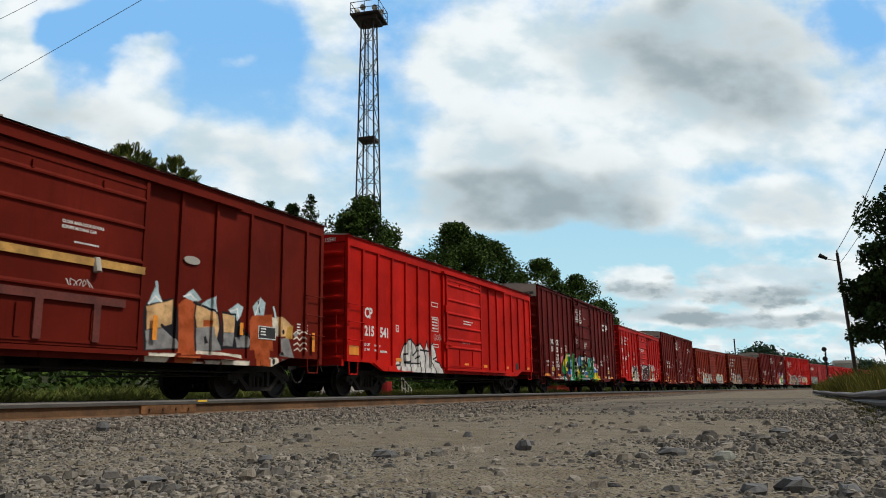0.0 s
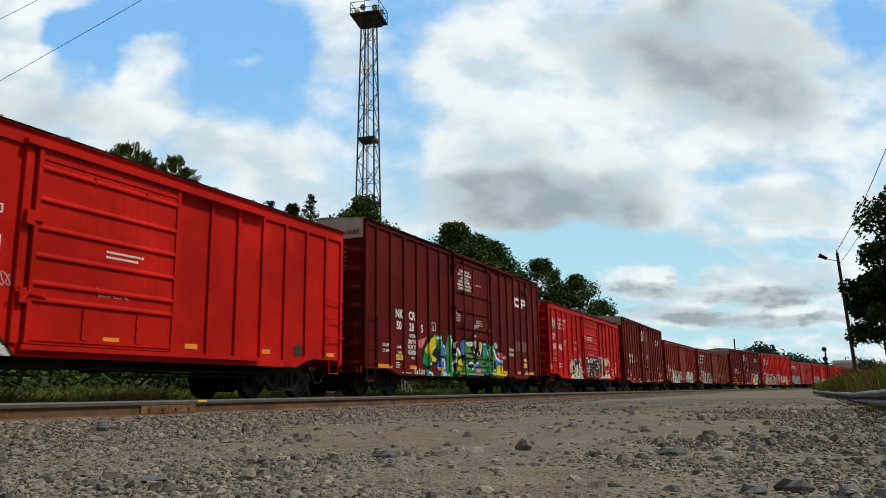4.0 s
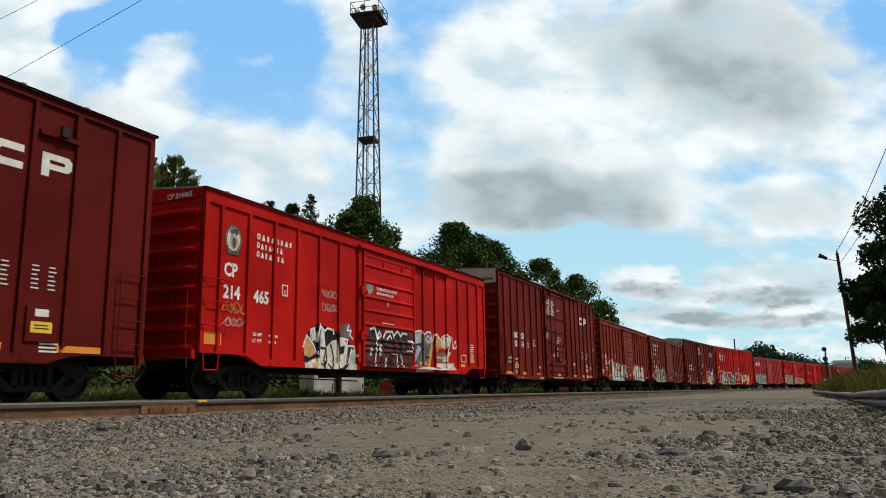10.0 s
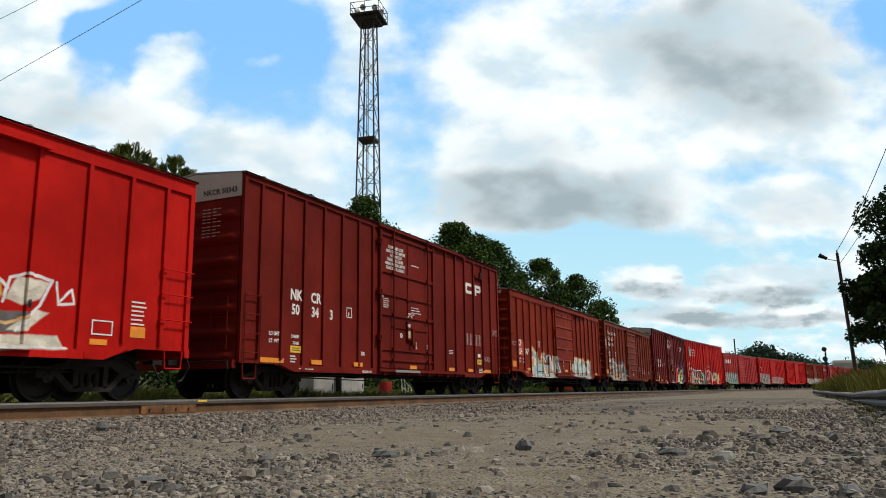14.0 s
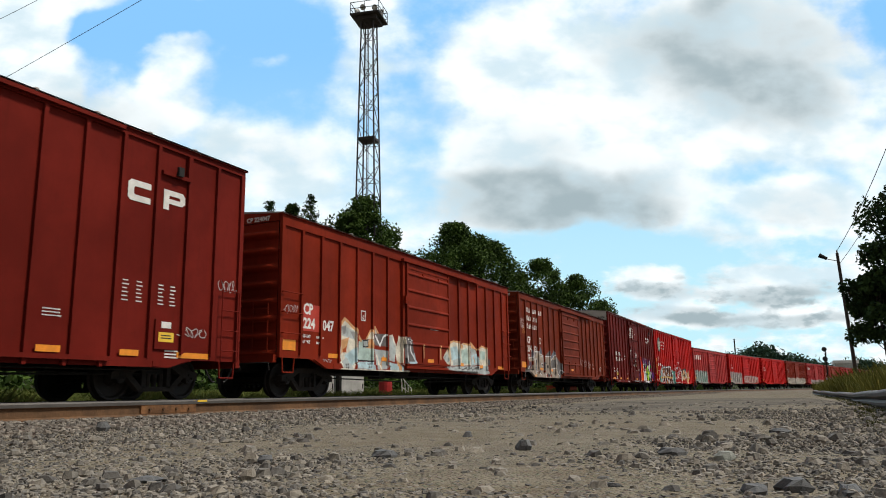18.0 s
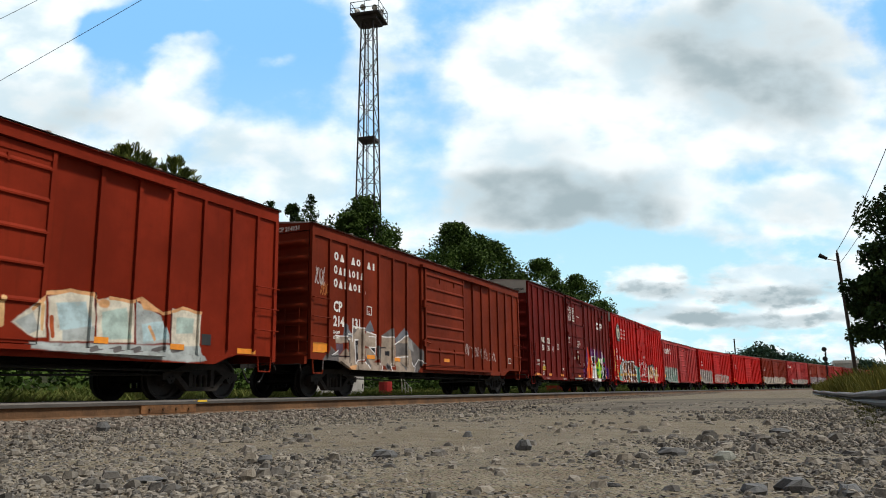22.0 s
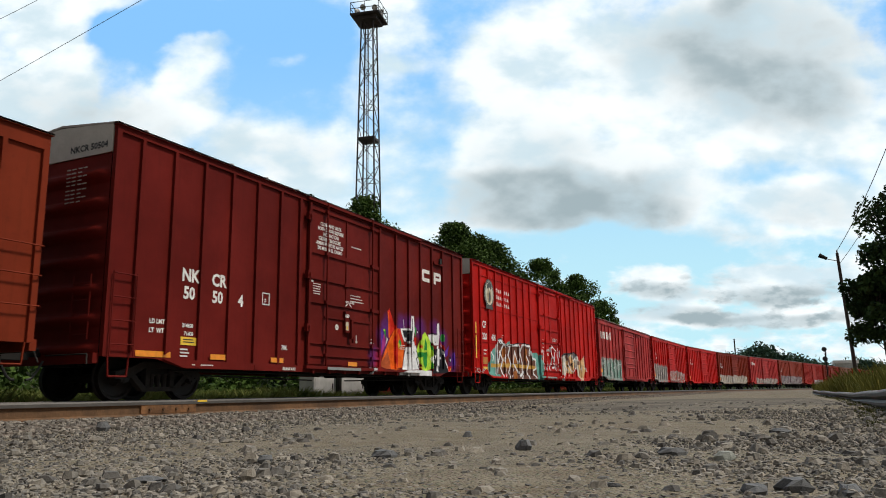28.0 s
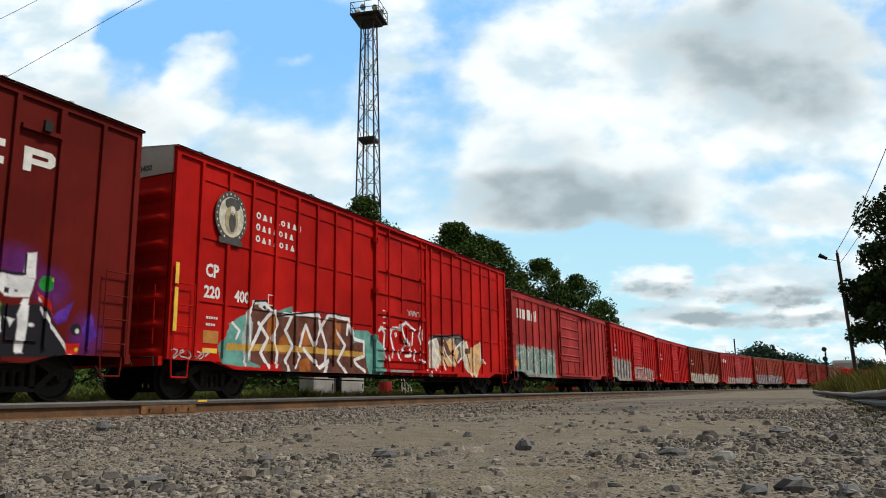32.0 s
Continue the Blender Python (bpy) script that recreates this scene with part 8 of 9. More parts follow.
car_d = low_car(50.1, 15.15, RED, "red boxcar covered in cream and black spray tags", name="red_paint", mural=three_tags,
                left=(0.53, 1.42, 2.33, 3.22, 4.15, 5.06), right=(9.95, 10.81, 11.70, 12.66, 13.58, 14.44), door=(6.15, 9.20), ribs=(1.22, 1.37, 1.53, 1.93, 2.32, 2.70, 3.12, 3.60))
car_e = tall_car(66.75, 15.4, (0.148, 0.015, 0.010), "tall maroon boxcar with a plug door", name="maroon_clean_paint")
car_f = low_car(83.53, 15.15, BROWN, "brown-red boxcar with pale peeling spray paint", name="brown_paint", mural=peeling_piece,
                left=(0.84, 1.68, 2.53, 3.39, 4.22, 5.08), right=(10.18, 11.04, 11.88, 12.73, 13.59, 14.42), ribs=(1.52, 2.10, 2.64, 3.17, 3.70))
car_g = low_car(100.04, 15.25, (0.165, 0.026, 0.011), "rust-brown boxcar with grey spray-painted letters", name="rust_brown_paint", ribs=(1.36, 1.78, 2.18, 2.58, 2.98, 3.40, 3.84), mural=stone_grey_piece)
car_h = tall_car(116.6, 15.4, (0.128, 0.013, 0.010), "tall maroon boxcar with an orange, white and green mural", name="maroon_mural_paint", mural=mural_of_four)
car_i = tall_car(132.9, 18.3, RED, "tall red boxcar with white and brown spray letters", name="tall_red_paint", mural=brown_and_white_piece,
                 left=(0.75, 1.58, 2.36, 3.22, 4.06, 4.88, 5.72, 6.58), right=(11.4, 12.2, 13.06, 13.9, 14.8, 15.7, 16.6, 17.5), door=(7.72, 11.0))
car_j = low_car(151.9, 16.7, PINK, "faded pinkish-red boxcar with a brown door", ((0.6, 6.0, 0.7, 2.0, 4, ((0.12, 0.25, 0.2), (0.27, 0.31, 0.29)), (0.32, 0.35, 0.33), (0.16, 0.2, 0.17), 13),), 1, name="faded_red_paint", fade=0.3)
car_k = low_car(169.8, 16.0, RED, "red boxcar with grey weathered spray paint", ((0.5, 5.9, 0.7, 2.1, 4, (GREY1, GREY2), (0.33, 0.30, 0.28), (0.3, 0.28, 0.27), 14), (6.6, 14.5, 0.7, 1.8, 6, (GREY1, (0.4, 0.1, 0.08)), (0.33, 0.30, 0.28), None, 15)), 1, name="red_grey_paint")
car_l = low_car(187.0, 14.4, (0.48, 0.014, 0.011), "bright red boxcar in clean paint", (), 1, name="bright_red_paint")
car_m = low_car(202.4, 15.0, BROWN, "brown-red boxcar with pale spray paint along the sill", ((0.5, 14.0, 0.7, 1.7, 9, (GREY1, CREAM), (0.4, 0.36, 0.3), (0.34, 0.25, 0.2), 16),), 1, name="brown_tagged_paint")
car_n = low_car(218.5, 15.9, PINK, "faded pink-red boxcar with scuffed paint", ((3, 15, 0.7, 1.5, 8, (GREY1, (0.3, 0.25, 0.22)), (0.33, 0.30, 0.28), None, 17),), 1, name="faded_pink_paint", fade=0.3)
car_o = low_car(235.5, 17.4, (0.26, 0.04, 0.022), "brown-red boxcar with a dark spray mural", ((1, 16, 0.7, 2.0, 8, (GREY2, (0.2, 0.1, 0.15)), (0.3, 0.28, 0.28), (0.12, 0.07, 0.08), 18),), 1, name="brown_mural_paint")
car_p = low_car(254.0, 17.0, (0.32, 0.03, 0.022), "red boxcar with a grey lower side", ((8, 16.5, 0.7, 1.5, 5, (GREY1, GREY2), (0.4, 0.38, 0.36), None, 19),), 1, name="dull_red_paint")
car_q = low_car(272.3, 17.6, BROWN, "brown-red boxcar far down the train", (), 1, name="far_brown_paint")
car_r = low_car(291.2, 16.0, (0.2, 0.08, 0.04), "weathered brown boxcar far down the train", (), 1, name="far_rust_paint")
car_s = low_car(308.4, 16.0, RED, "red boxcar far down the train", (), 1, name="far_red_paint")
car_t = low_car(325.6, 16.0, BROWN, "brown-red boxcar far down the train", (), 1, name="far_oxide_paint")
car_u = low_car(342.8, 16.0, RED, "red boxcar at the far end of the view", (), 1, name="far_end_paint")


# ---------------------------------------------------------------- lettering and marks on the near sides
def paint_of(car):
    return next(o for o in car.children if o.name.startswith("side_wall")).data.materials[0]


def emblem(car, x, z, h, second=True, y=-1.449):
    """The owner's sign as two plain white shapes: an open block and a block with a leg."""
    k = h / 0.37
    first = [(0, 0.06), (0.06, 0), (0.50, 0), (0.50, 0.11), (0.16, 0.11), (0.13, 0.14), (0.13, 0.23), (0.16, 0.26), (0.50, 0.26), (0.50, 0.37), (0.06, 0.37), (0, 0.31)]
    part("emblem", extrude_xz(bmesh.new(), [(x + a * k, z + b * k) for a, b in first], y, y + 0.003), WHITE_PAINT, car)
    gap = 0.80 if h > 0.3 else 0.56
    xs = x + gap * k
    bm = extrude_xz(bmesh.new(), [(xs + a * k, z + b * k) for a, b in ((0, 0), (0.13, 0), (0.13, 0.12), (0.13, 0.37), (0, 0.37))], y, y + 0.003)
    extrude_xz(bm, [(xs + a * k, z + b * k) for a, b in ((0.13, 0.12), (0.45, 0.12), (0.52, 0.18), (0.52, 0.31), (0.45, 0.37), (0.13, 0.37), (0.13, 0.27), (0.38, 0.27), (0.40, 0.25), (0.40, 0.23), (0.38, 0.21), (0.13, 0.21))], y, y + 0.003)
    part("emblem", bm, WHITE_PAINT, car)


CREST_DARK = plain("crest_dark", (0.06, 0.055, 0.05), 0.6, 0, 0.4, 8)
CREST_TAN = plain("crest_tan", (0.42, 0.33, 0.19), 0.6, 0, 0.3, 8)
CREST_PALE = plain("crest_pale", (0.62, 0.58, 0.46), 0.6, 0, 0.3, 8)


def crest(car, x, z, rx, rz, y=-1.449):
    def disc(k, cx=0.0, cz=0.0, fx=1.0, fz=1.0):
        return [(x + cx * rx + rx * k * fx * math.cos(q * math.tau / 28), z + cz * rz + rz * k * fz * math.sin(q * math.tau / 28)) for q in range(28)]
    ring = part("crest", extrude_xz(bmesh.new(), disc(1.0), y, y + 0.003), CREST_DARK, car, "oval crest with a dark rim")
    marks = part("rim_marks", boxes(*[(x + rx * 0.89 * math.cos(q) - rx * 0.035, x + rx * 0.89 * math.cos(q) + rx * 0.035, y - 0.002, y, z + rz * 0.89 * math.sin(q) - rz * 0.04, z + rz * 0.89 * math.sin(q) + rz * 0.04) for q in (k * math.tau / 22 - 0.9 for k in range(19))]), CREST_PALE, ring)
    marks["kind"] = "stuff"
    part("field", extrude_xz(bmesh.new(), disc(0.78), y - 0.003, y), CREST_PALE, ring)
    part("figure", extrude_xz(bmesh.new(), disc(0.5, 0.05, 0.50, 0.95, 0.50), y - 0.006, y - 0.003), CREST_DARK, ring)
    part("shield", extrude_xz(bmesh.new(), disc(0.5, 0.0, -0.12, 0.82, 1.08), y - 0.009, y - 0.006), CREST_TAN, ring)
    part("figure", extrude_xz(bmesh.new(), disc(0.5, 0.05, -0.18, 0.42, 0.80), y - 0.012, y - 0.009), CREST_DARK, ring)
    part("figure", extrude_xz(bmesh.new(), disc(0.16, 0.05, 0.26, 0.9, 1.1), y - 0.012, y - 0.009), CREST_PALE, ring)
    part("scroll", boxes((x - rx * 0.72, x + rx * 0.72, y - 0.006, y - 0.003, z - rz * 1.06, z - rz * 0.84)), CREST_DARK, ring)


def end_words(car, text, top, height=0.12):
    ob = lettering(car, text, 0, 0, height, BLACK_PAINT, 1.05)
    ob.matrix_basis = pose(-0.035, -0.30, top - 0.05, 0, 0, -90)
    return ob


def plate(car, x, z, w=0.22, h=0.26):
    """A small white-framed square."""
    bm = boxes((x, x + w, -1.449, -1.446, z, z + 0.025), (x, x + w, -1.449, -1.446, z + h - 0.025, z + h), (x, x + 0.025, -1.449, -1.446, z + 0.025, z + h - 0.025), (x + w - 0.025, x + w, -1.449, -1.446, z + 0.025, z + h - 0.025))
    part("marking", bm, WHITE_PAINT, car)


CREAM_PLATE = plain("cream_plate", (0.6, 0.55, 0.42), 0.6, 0, 0.3, 9)


def tall_marks(car, number, end_text, clean=True):
    """number: the digits as they stand, panel by panel."""
    lettering(car, "NK", 1.79, 2.32, 0.25)
    lettering(car, "CR", 2.63, 2.32, 0.25)
    for text, x in zip(number, (1.85, 2.66, 3.46)):
        lettering(car, text, x, 1.97, 0.24)
    plate(car, 4.26, 2.08, 0.26, 0.28)
    lettering(car, "F", 4.34, 2.12, 0.10)
    for text, x, z in (("LD LMT", 1.03, 1.42), ("LT  WT", 1.03, 1.25)):
        lettering(car, text, x, z, 0.085)
    for text, x, z in (("214600", 1.86, 1.40), ("71400", 1.92, 1.24)):
        lettering(car, text, x, z, 0.075)
    sticker(car, 1.84, 1.05, 0.42, 0.16, YELLOW_STICKER, "yellow_label", -1.449)
    bars(car, 1.90, 1.15, (0.28, 0.30), 0.02, 0.03, BLACK_PAINT, -1.452)
    bars(car, 1.84, 0.95, (0.2, 0.24, 0.2), 0.03, 0.035)
    bars(car, 2.15, 0.66, (0.62,), 0.025, 0.03, y=-1.479, letter=0.05)
    lettering(car, "70K", 5.00, 1.10, 0.10)
    lettering(car, "RELEASE ROD", 5.02, 0.63, 0.06, y=-1.488)
    for x, w in ((0.75, 0.85), (2.64, 0.44), (4.58, 0.46), (7.81, 0.44), (10.63, 0.44), (12.26, 0.42), (13.65, 0.86))[:7 if clean else 4]:
        sticker(car, x, 0.79, w, 0.11, ORANGE_STICKER, y=-1.489 if 1.95 < x < 13 else -1.449)
    emblem(car, 12.24, 3.65, 0.40)
    # writing on the door
    for k, text in enumerate(("CLOSE AND LOCK", "BOTH DOORS BEFORE", "MOVING CAR", "CIERRE Y BLOQUEE", "AMBAS PUERTAS ANTES", "DE MOVER EL CARRO")):
        lettering(car, text, 6.93 - 0.034 * len(text), 4.36 - k * 0.128, 0.088, squeeze=0.92, y=-1.474)
    bars(car, 7.95, 4.02, (0.5,), 0.03, 0.03, y=-1.474, letter=0.05)
    sticker(car, 6.09, 2.84, 0.10, 0.05, WHITE_PAINT, "corner_flash", -1.474)
    bars(car, 6.18, 2.80, (0.34, 0.36, 0.3, 0.34, 0.3), 0.022, 0.040, y=-1.474, letter=0.03)
    bars(car, 7.92, 2.68, (0.5, 0.60, 0.66), 0.024, 0.055, y=-1.474, letter=0.03)
    lettering(car, "OPEN CLOSE", 7.55, 2.44, 0.055, y=-1.553)
    for x, dx in ((7.56, 0.10), (7.84, -0.10)):                              # turning arrows
        part("turn_arrow", extrude_xz(bmesh.new(), [(x, 2.34), (x + dx, 2.40), (x + dx, 2.43), (x, 2.38)], -1.5545, -1.551), WHITE_PAINT, car)
    lettering(car, "ASD", 7.54, 2.06, 0.085, y=-1.553)
    sticker(car, 7.58, 1.72, 0.13, 0.22, CREAM_PLATE, "latch_plate", -1.555)
    sticker(car, 7.61, 1.74, 0.06, 0.09, YELLOW_STICKER, "latch_mark", -1.560)
    lettering(car, "OPEN", 8.12, 1.42, 0.05, y=-1.474)
    bars(car, 8.98, 1.54, (0.14, 0.16, 0.14), 0.03, 0.06, y=-1.474)
    bars(car, 10.72, 1.48, (0.34, 0.34, 0.36), 0.022, 0.032, letter=0.03)
    for x in (12.26, 12.58, 13.10, 13.40) if clean else ():
        bars(car, x, 2.14, (0.12, 0.14, 0.1, 0.13, 0.12, 0.14), 0.022, 0.05)
    part("routing_board", boxes((13.06, 13.60, -1.475, -1.444, 0.94, 1.50)), paint_of(car), car)
    if clean:
        sticker(car, 13.20, 1.34, 0.24, 0.12, WHITE_PAINT, "white_label", -1.479)
        sticker(car, 13.14, 1.08, 0.38, 0.18, YELLOW_STICKER, "yellow_label", -1.479)
        bars(car, 13.20, 1.19, (0.24, 0.26), 0.02, 0.03, BLACK_PAINT, -1.482)
        bars(car, 13.34, 0.90, (0.34, 0.3, 0.34), 0.03, 0.03)
    part("roof_bracket", boxes((13.00, 13.74, -1.52, -1.46, 4.32, 4.40), (13.66, 13.74, -1.52, -1.46, 4.40, 4.84)), paint_of(car), car)
    part("bracket_block", boxes((13.34, 13.48, -1.58, -1.52, 4.36, 4.54)), STEEL_DARK, car)
    end_words(car, end_text, 4.62)
    for z, n in ((4.18, 5), (3.78, 4)):
        for k in range(n):
            b = part("end_writing", boxes(*[(-0.005, 0.0, y0, y0 + 0.10, z - k * 0.075, z - k * 0.075 + 0.022) for y0 in (-0.95, -0.82, -0.66, -0.52)[k % 2:]]), GREY_PANEL, car)
            b.location = (-0.155, 0, 0)


def low_marks(car, number, x0, z_mark, z_num, h, second, limits=(), corner=True, at_plate=(2.75, 1.88, 0.17, 0.20)):
    """number: the two halves of the digits; limits: where the load figures stand."""
    lettering(car, "CP", x0, z_mark, h * 1.04, squeeze=0.86)
    lettering(car, number[0], x0, z_num, h)
    lettering(car, number[1], second, z_num, h)
    for x, z in limits:
        lettering(car, "LD LMT", x, z, 0.07)
        lettering(car, "LT  WT", x, z - 0.14, 0.07)
        bars(car, x + 0.56, z, (0.34, 0.30), 0.055, 0.085, letter=0.055)
    if corner:
        sticker(car, 0.16, 1.10, 0.50, 0.25, ORANGE_STICKER, y=-1.449)
    x, z, w, k = at_plate
    plate(car, x, z, w, k)
    lettering(car, "C", x + w * 0.32, z + k * 0.16, k * 0.36)
    ob = lettering(car, "CP " + "".join(number), 0, 0, 0.11, squeeze=1.0)
    ob.matrix_basis = pose(-0.035, -0.42, 4.20, 0, 0, -90)


def closing_words(car, x, z, h=0.075):
    lettering(car, "CLOSE AND LOCK DOORS", x, z, h, y=-1.538)
    lettering(car, "BEFORE MOVING CAR", x, z - h * 1.75, h, y=-1.538)


def scribble(car, x0, x1, z0, z1, color, seed, width=0.022, y=-1.450):
    """A quick unreadable spray scrawl: one looping ribbon."""
    rng = random.Random(seed)
    pts, n = [], 46
    for k in range(n):
        q = k / (n - 1)
        pts.append(Vector((x0 + (x1 - x0) * (q + 0.10 * math.sin(q * 37 + seed) + rng.uniform(-0.02, 0.02)), 0, (z0 + z1) / 2 + (z1 - z0) / 2 * math.sin(q * 29 + seed * 1.7) * rng.uniform(0.55, 1.0))))
    bm = bmesh.new()
    for a, b in zip(pts, pts[1:]):
        side = (b - a).cross(Vector((0, 1, 0))).normalized() * width * 0.5
        vs = [bm.verts.new((p.x, y, p.z)) for p in (a - side, b - side, b + side, a + side)]
        bm.faces.new(vs)
    return part("spray_tag", bm, color, car)


PALE_SPRAY = plain("pale_spray", (0.55, 0.5, 0.48), 0.7, 0, 0.3, 6)
ORANGE_SPRAY = plain("orange_spray", (0.6, 0.2, 0.04), 0.7, 0, 0.3, 6)
scribble(car_g, 0.20, 0.62, 2.75, 3.30, PALE_SPRAY, 1, 0.016)
scribble(car_g, 0.45, 0.82, 2.55, 2.90, ORANGE_SPRAY, 2, 0.014)
scribble(car_g, 9.4, 9.9, 1.35, 1.8, PALE_SPRAY, 3, 0.016)
scribble(car_g, 10.1, 10.75, 1.3, 1.75, PALE_SPRAY, 4, 0.016)
scribble(car_g, 10.95, 11.6, 1.25, 1.7, PALE_SPRAY, 5, 0.016)
scribble(car_g, 11.8, 12.45, 1.2, 1.6, PALE_SPRAY, 6, 0.016)
scribble(car_d, 4.30, 5.0, 2.5, 2.72, PALE_SPRAY, 7, 0.014)
scribble(car_d, 4.30, 5.0, 2.15, 2.38, PALE_SPRAY, 8, 0.014)
scribble(car_d, 0.68, 1.38, 1.78, 2.06, ORANGE_SPRAY, 9, 0.03)
scribble(car_d, 0.70, 1.35, 1.5, 1.72, PALE_SPRAY, 10, 0.014)
scribble(car_i, 0.12, 1.15, 0.78, 0.98, PALE_SPRAY, 11, 0.03, -1.4492)
scribble(car_i, 9.75, 10.5, 2.30, 2.62, PALE_SPRAY, 12, 0.03, -1.475)
scribble(car_b, 5.3, 5.9, 1.75, 2.0, PALE_SPRAY, 13, 0.012)
scribble(car_b, 7.4, 8.1, 1.75, 1.92, PALE_SPRAY, 14, 0.012, -1.538)
scribble(car_a, 8.0, 8.5, 1.80, 2.05, PALE_SPRAY, 15, 0.014, -1.538)
scribble(car_e, 14.75, 15.25, 2.2, 2.5, PALE_SPRAY, 16, 0.014)
scribble(car_e, 13.7, 14.4, 1.2, 1.4, PALE_SPRAY, 17, 0.016)
scribble(car_f, 0.2, 0.7, 1.95, 2.2, PALE_SPRAY, 18, 0.010)
scribble(car_f, 1.8, 2.2, 0.82, 0.95, PALE_SPRAY, 19, 0.014)
WORN_YELLOW = plain("worn_yellow_stripe", (0.50, 0.27, 0.06), 0.7, 0, 0.4, 3)
WORN_STEEL = plain("worn_panel", (0.12, 0.022, 0.015), 0.8, 0, 0.4, 3)
# dark oxide-red car: striped door, framed lower door panels
sticker(car_a, 0.6, 2.27, 9.0, 0.14, WORN_YELLOW, "stripe", -1.5785)
closing_words(car_a, 7.84, 2.93, 0.052)
bars(car_a, 8.1, 2.62, (0.5,), 0.03, 0.03, y=-1.538, letter=0.05)
part("door_bumper", rods(((8.55, -1.60, 2.18), (8.55, -1.54, 2.42), 0.07, 8)), GREY_PANEL, car_a)
for x in (6.4, 7.45, 8.55):
    part("door_frame_bar", boxes((x, x + 0.14, -1.585, -1.536, 0.98, 1.62)), WORN_STEEL, car_a)
part("door_frame_bar", boxes((6.3, 9.2, -1.585, -1.536, 1.62, 1.76)), WORN_STEEL, car_a)
for x, z, h in ((9.93, 1.10, 0.46), (12.34, 1.34, 0.27), (15.0, 1.10, 0.46)):
    sticker(car_a, x, z, 0.11, h, ORANGE_STICKER, y=-1.503)
sticker(car_a, 13.02, 1.30, 0.62, 0.30, BLACK_PAINT, "black_label", -1.449)
plate(car_a, 13.02, 1.30, 0.62, 0.30)
bars(car_a, 13.10, 1.52, (0.18, 0.16, 0.18), 0.03, 0.035, y=-1.4525)
part("vent", extrude_xz(bmesh.new(), [(10.88 + 0.22 * math.cos(q * math.tau / 16), 2.75 + 0.085 * math.sin(q * math.tau / 16)) for q in range(16)], -1.475, -1.444), GREY_PANEL, car_a)
for x in (14.45, 14.75):
    bars(car_a, x, 1.72, (0.14, 0.12, 0.14, 0.12), 0.03, 0.04)

low_marks(car_b, ("215", "541"), 0.95, 2.17, 1.67, 0.27, 1.80, ((0.94, 1.38),))
bars(car_b, 1.80, 1.22, (0.42,), 0.06, 0.03, letter=0.07)
plate(car_b, 5.16, 2.88, 0.50, 0.15)
plate(car_b, 5.12, 2.06, 0.55, 0.48)
for k in range(4):
    bars(car_b, 5.20, 2.44 - 0.10 * k, (0.40, ), 0.05, 0.03, letter=0.06)
plate(car_b, 5.24, 1.54, 0.42, 0.11)
bars(car_b, 7.55, 2.55, (0.85, 0.7), 0.04, 0.05, y=-1.538, letter=0.06)
sticker(car_b, 13.15, 0.98, 0.26, 0.26, BLACK_PAINT, "black_label", -1.449)
for x, z in ((2.75, 1.0), (7.6, 0.98), (9.6, 0.98), (11.9, 0.98), (14.5, 1.0)):
    sticker(car_b, x, z, 0.34, 0.10, ORANGE_STICKER, y=-1.54 if 6.2 < x < 9.1 else -1.449)

tall_marks(car_c, ("50", "28", "5"), "NKCR 50285")
tall_marks(car_e, ("50", "34", "3"), "NKCR 50343")
tall_marks(car_h, ("50", "50", "4"), "NKCR 50504", False)
for k, text in enumerate(("ON THE", "WAY TO", "GRANDMA'S")):
    lettering(car_c, text, 2.58, 1.57 - 0.165 * k, 0.13, squeeze=0.80 if k < 2 else 0.62)
bars(car_c, 11.42, 1.72, (0.62, 0.62), 0.15, 0.05, letter=0.12)
bars(car_c, 2.92, 0.64, (0.75,), 0.19, 0.05, y=-1.4895, letter=0.15)
lettering(car_c, "2020", 4.92, 0.63, 0.13, squeeze=0.8, y=-1.4895)
scribble(car_c, 2.68, 3.05, 1.76, 1.88, WHITE_PAINT, 31, 0.028)
scribble(car_c, 2.76, 3.02, 1.10, 1.17, WHITE_PAINT, 32, 0.028)

crest(car_d, 0.92, 3.40, 0.27, 0.32)
for k, w in enumerate((1.36, 0.98, 1.04)):
    bars(car_d, 1.70, 3.55 - 0.205 * k, (w,), 0.15, 0.05, letter=w / (8 if k == 0 else 7))
low_marks(car_d, ("214", "465"), 0.66, 2.59, 2.11, 0.27, 1.65, ((1.66, 1.36),), at_plate=(2.66, 2.36, 0.22, 0.27))
closing_words(car_d, 6.88, 2.99)
crest(car_d, 7.53, 2.62, 0.07, 0.09, -1.5385)
bars(car_d, 7.2, 2.05, (0.7,), 0.03, 0.03, y=-1.538, letter=0.06)
part("paint_blot", rods(((6.50, -1.5395, 3.02), (6.50, -1.5365, 3.02), 0.20, 14)), plain("grey_spray", (0.33, 0.33, 0.33), 0.7, 0, 0.5, 7), car_d)
plate(car_d, 12.92, 1.12, 0.44, 0.26)
for x, z, w in ((13.75, 1.12, 0.34), (9.7, 0.95, 0.5), (7.75, 1.18, 0.4), (12.9, 0.95, 0.36)):
    sticker(car_d, x, z, w, 0.20 if x > 13 else 0.10, ORANGE_STICKER, y=-1.54 if 6.2 < x < 9.1 else -1.449)
bars(car_d, 13.75, 1.75, (0.3, 0.34, 0.28, 0.3, 0.26, 0.3), 0.03, 0.05)

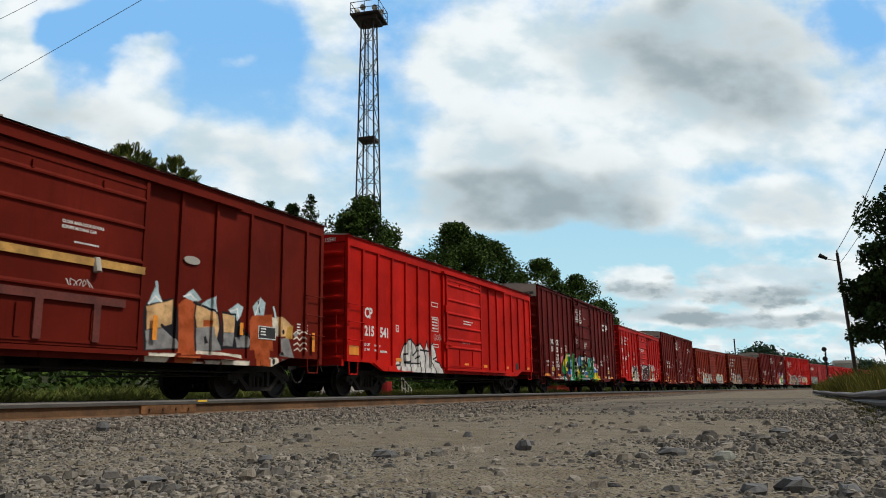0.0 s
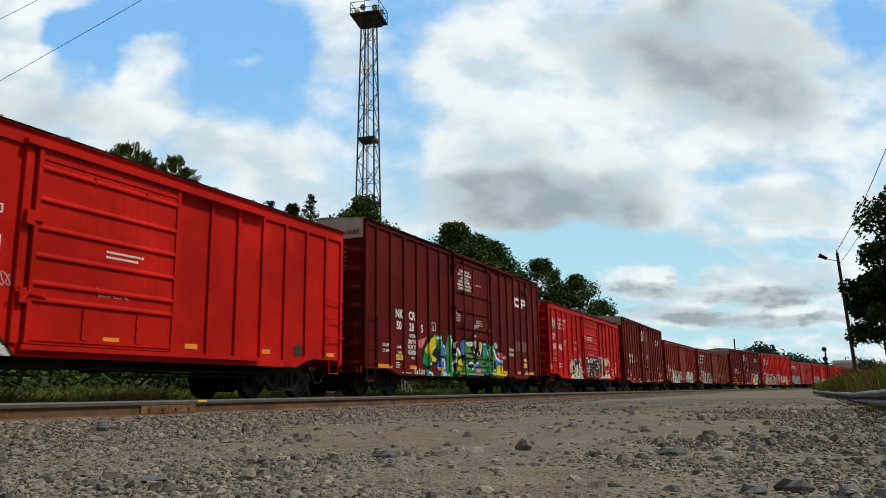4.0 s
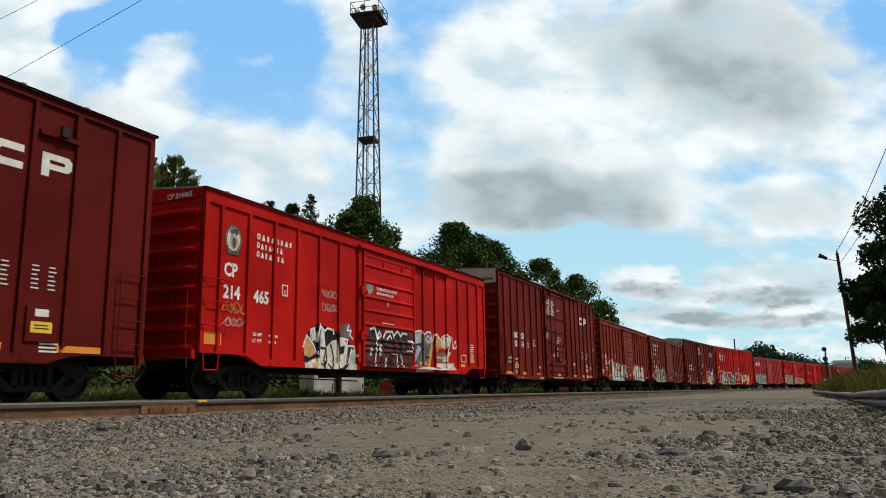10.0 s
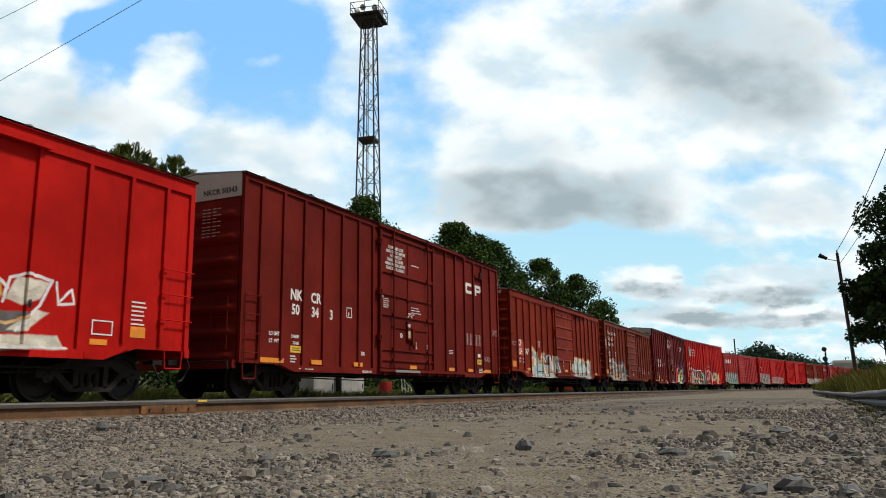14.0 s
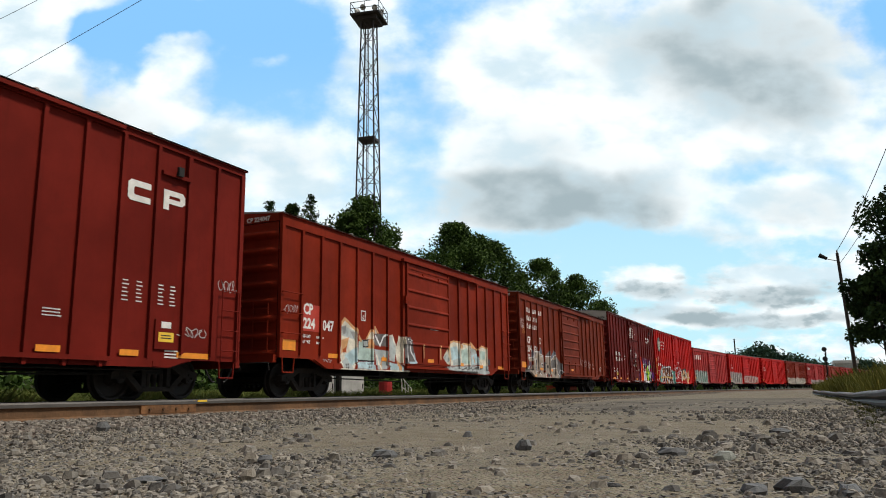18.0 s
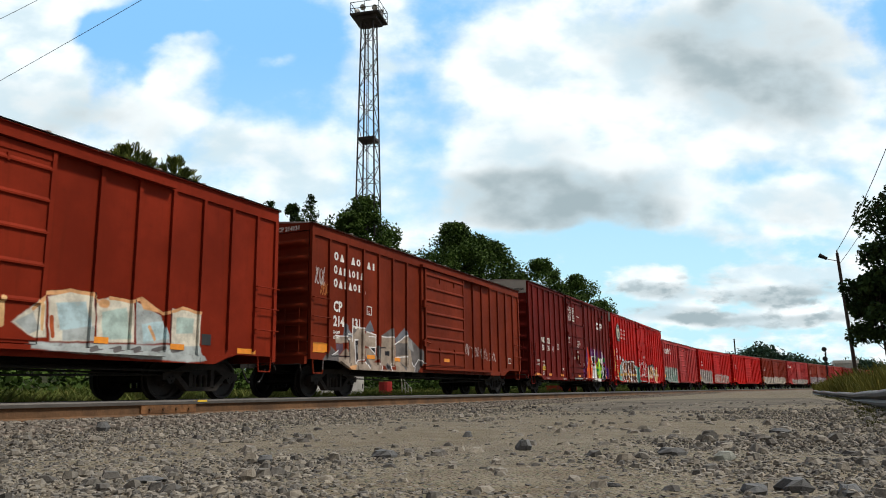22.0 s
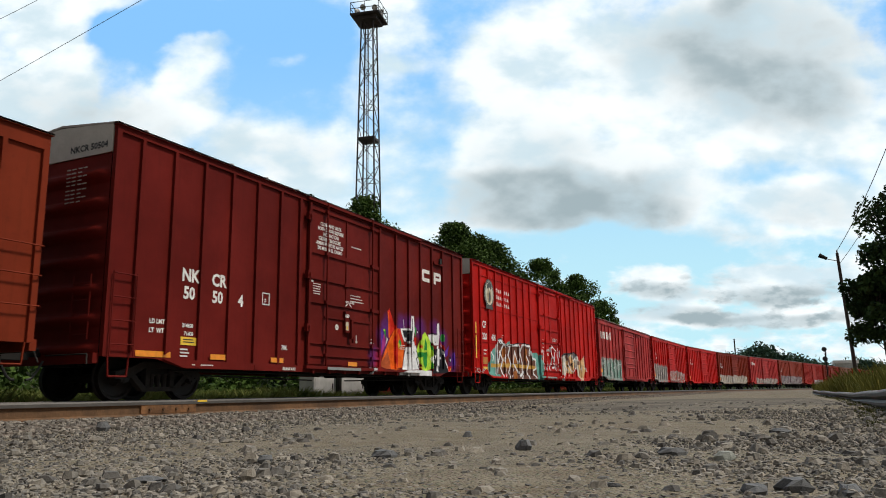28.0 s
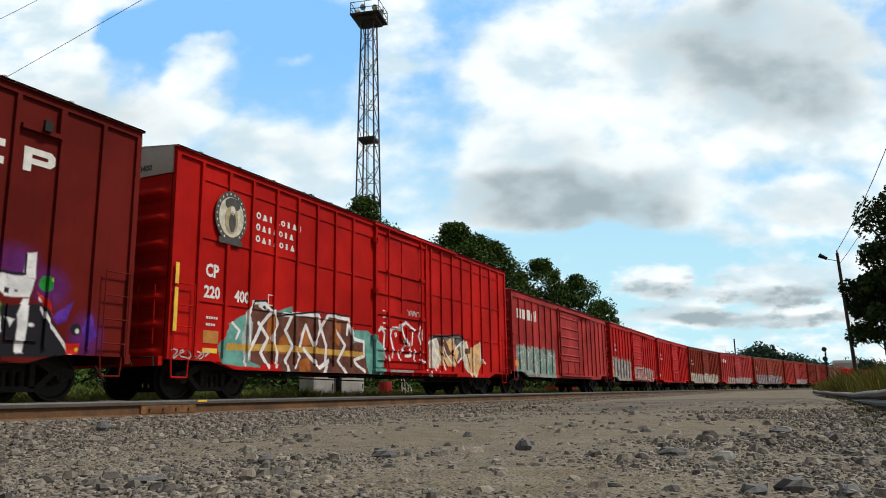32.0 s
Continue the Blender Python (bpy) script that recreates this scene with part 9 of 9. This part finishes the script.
FRESH_RED = plain("fresh_red_patch", (0.46, 0.035, 0.015), 0.6, 0, 0.2, 3)
sticker(car_f, 0.86, 1.60, 0.80, 0.66, FRESH_RED, "repaint_patch", -1.4465)
low_marks(car_f, ("224", "047"), 0.95, 2.02, 1.67, 0.25, 1.78, ((0.95, 1.44),), at_plate=(3.62, 2.06, 0.24, 0.28))
plate(car_f, 6.6, 2.35, 0.55, 0.16)
bars(car_f, 7.75, 2.08, (0.6,), 0.03, 0.03, y=-1.538, letter=0.06)
for x, z, w in ((2.05, 0.98, 0.42), (4.75, 0.98, 0.40), (7.55, 1.02, 0.42), (10.2, 0.98, 0.36), (12.0, 0.95, 0.36), (13.9, 0.95, 0.6)):
    sticker(car_f, x, z, w, 0.11, ORANGE_STICKER, y=-1.54 if 6.2 < x < 9.1 else -1.449)
sticker(car_f, 12.75, 1.08, 0.34, 0.22, BLACK_PAINT, "black_label", -1.449)

for k, w in enumerate((2.22, 1.54, 1.66)):
    bars(car_g, 1.05, 3.55 - 0.36 * k, (w,), 0.24, 0.05, letter=w / (8 if k == 0 else 7))
low_marks(car_g, ("214", "131"), 1.05, 2.20, 1.82, 0.26, 1.91, ((1.05, 1.62),), at_plate=(2.72, 2.24, 0.26, 0.25))
sticker(car_g, 0.30, 1.12, 0.55, 0.22, ORANGE_STICKER, y=-1.4492)
for x, z, w in ((2.75, 1.02, 0.42), (4.25, 1.0, 0.4), (7.55, 1.08, 0.42)):
    sticker(car_g, x, z, w, 0.11, ORANGE_STICKER, y=-1.54 if 6.2 < x < 9.1 else -1.449)
plate(car_g, 13.9, 1.2, 0.3, 0.22)

# tall red car: belt rails between the posts, crest, yellow corner strip
paint_i = paint_of(car_i)
for z in (4.50, 3.27, 1.95):
    part("belt_rail", boxes((0.79, 7.66, -1.462, -1.444, z, z + 0.05)), paint_i, car_i)
    part("belt_rail", boxes((11.06, 17.5, -1.462, -1.444, z, z + 0.05)), paint_i, car_i)
crest(car_i, 1.62, 3.86, 0.50, 0.57, -1.5010)
for k, (n, w) in enumerate(((8, 1.80), (7, 1.45), (7, 1.50))):
    bars(car_i, 2.50, 4.02 - 0.27 * k, (w,), 0.17, 0.05, letter=w / n, y=-1.449)
lettering(car_i, "CP", 0.97, 2.50, 0.26, squeeze=0.86)
lettering(car_i, "220", 0.95, 2.06, 0.24)
lettering(car_i, "400", 1.88, 2.06, 0.24)
plate(car_i, 3.0, 2.08)
sticker(car_i, 0.06, 1.30, 0.09, 0.85, YELLOW_STICKER, "yellow_strip", -1.549)
sticker(car_i, 0.06, 2.22, 0.09, 0.42, YELLOW_STICKER, "yellow_strip", -1.549)
sticker(car_i, 0.98, 1.12, 0.44, 0.26, plain("ochre_label", (0.5, 0.2, 0.03), 0.6), "ochre_label", -1.449)
sticker(car_i, 0.98, 0.92, 0.42, 0.10, YELLOW_STICKER, y=-1.449)
bars(car_i, 1.05, 1.62, (0.36, 0.30), 0.05, 0.09, letter=0.07)
end_words(car_i, "220400", 4.62)
bars(car_i, 8.2, 2.4, (0.16, 0.2, 0.16, 0.2), 0.05, 0.12, y=-1.474)

# large white sign on the faded car, two marks on the cars behind it
for x, w, h in ((0.7, 0.55, 0.42), (1.40, 0.5, 0.42), (2.05, 0.42, 0.46), (2.6, 0.3, 0.34), (2.98, 0.12, 0.46), (3.2, 0.12, 0.50)):
    sticker(car_j, x, 3.20, w, h, WHITE_PAINT, "emblem", -1.449)
for c in (car_k, car_l, car_m, car_o):
    bars(c, 1.0, 2.9, (0.7, 1.1), 0.2, 0.12, letter=0.28)
for x, w, h in ((0.7, 0.5, 0.4), (1.35, 0.45, 0.4), (1.9, 0.8, 0.3)):
    sticker(car_n, x, 3.25, w, h, WHITE_PAINT, "emblem", -1.449)
for c, L in ((car_j, 16.7), (car_k, 16.0), (car_l, 14.4), (car_m, 15.0)):
    sticker(c, 0.35, 1.15, 0.4, 0.22, ORANGE_STICKER, y=-1.449)


# ---------------------------------------------------------------- movement
def car_pose(s, L, t):
    """Where the car's left end stands at t, set by its two trucks on the line."""
    q = s - travelled(t)
    x0, y0, h0 = on_line(q + TRUCK_IN, 0.0)
    x1, y1, h1 = on_line(q + L - TRUCK_IN, 0.0)
    turn = math.atan2(y1 - y0, x1 - x0)
    x, y = x0 - TRUCK_IN * math.cos(turn), y0 - TRUCK_IN * math.sin(turn)
    return pose(x, y, RAIL, 0, 0, math.degrees(turn))


def motions():
    for car, s, L in CARS:
        walk(car, [(t, car_pose(s, L, t)) for t in range(0, 33)])
    times = [k * 0.125 for k in range(257)]
    for w, dx in WHEELS:
        walk(w, [(t, pose(dx, 0, 0.42, 0, -math.degrees(travelled(t) / 0.42), 0)) for t in times])
    walk(SKY, [(t, pose(0.43 * CLOUD_DRIFT * (t - 16.5), -0.90 * CLOUD_DRIFT * (t - 16.5), 0.3)) for t in (0, 8, 16.5, 24, 32)])


motions()
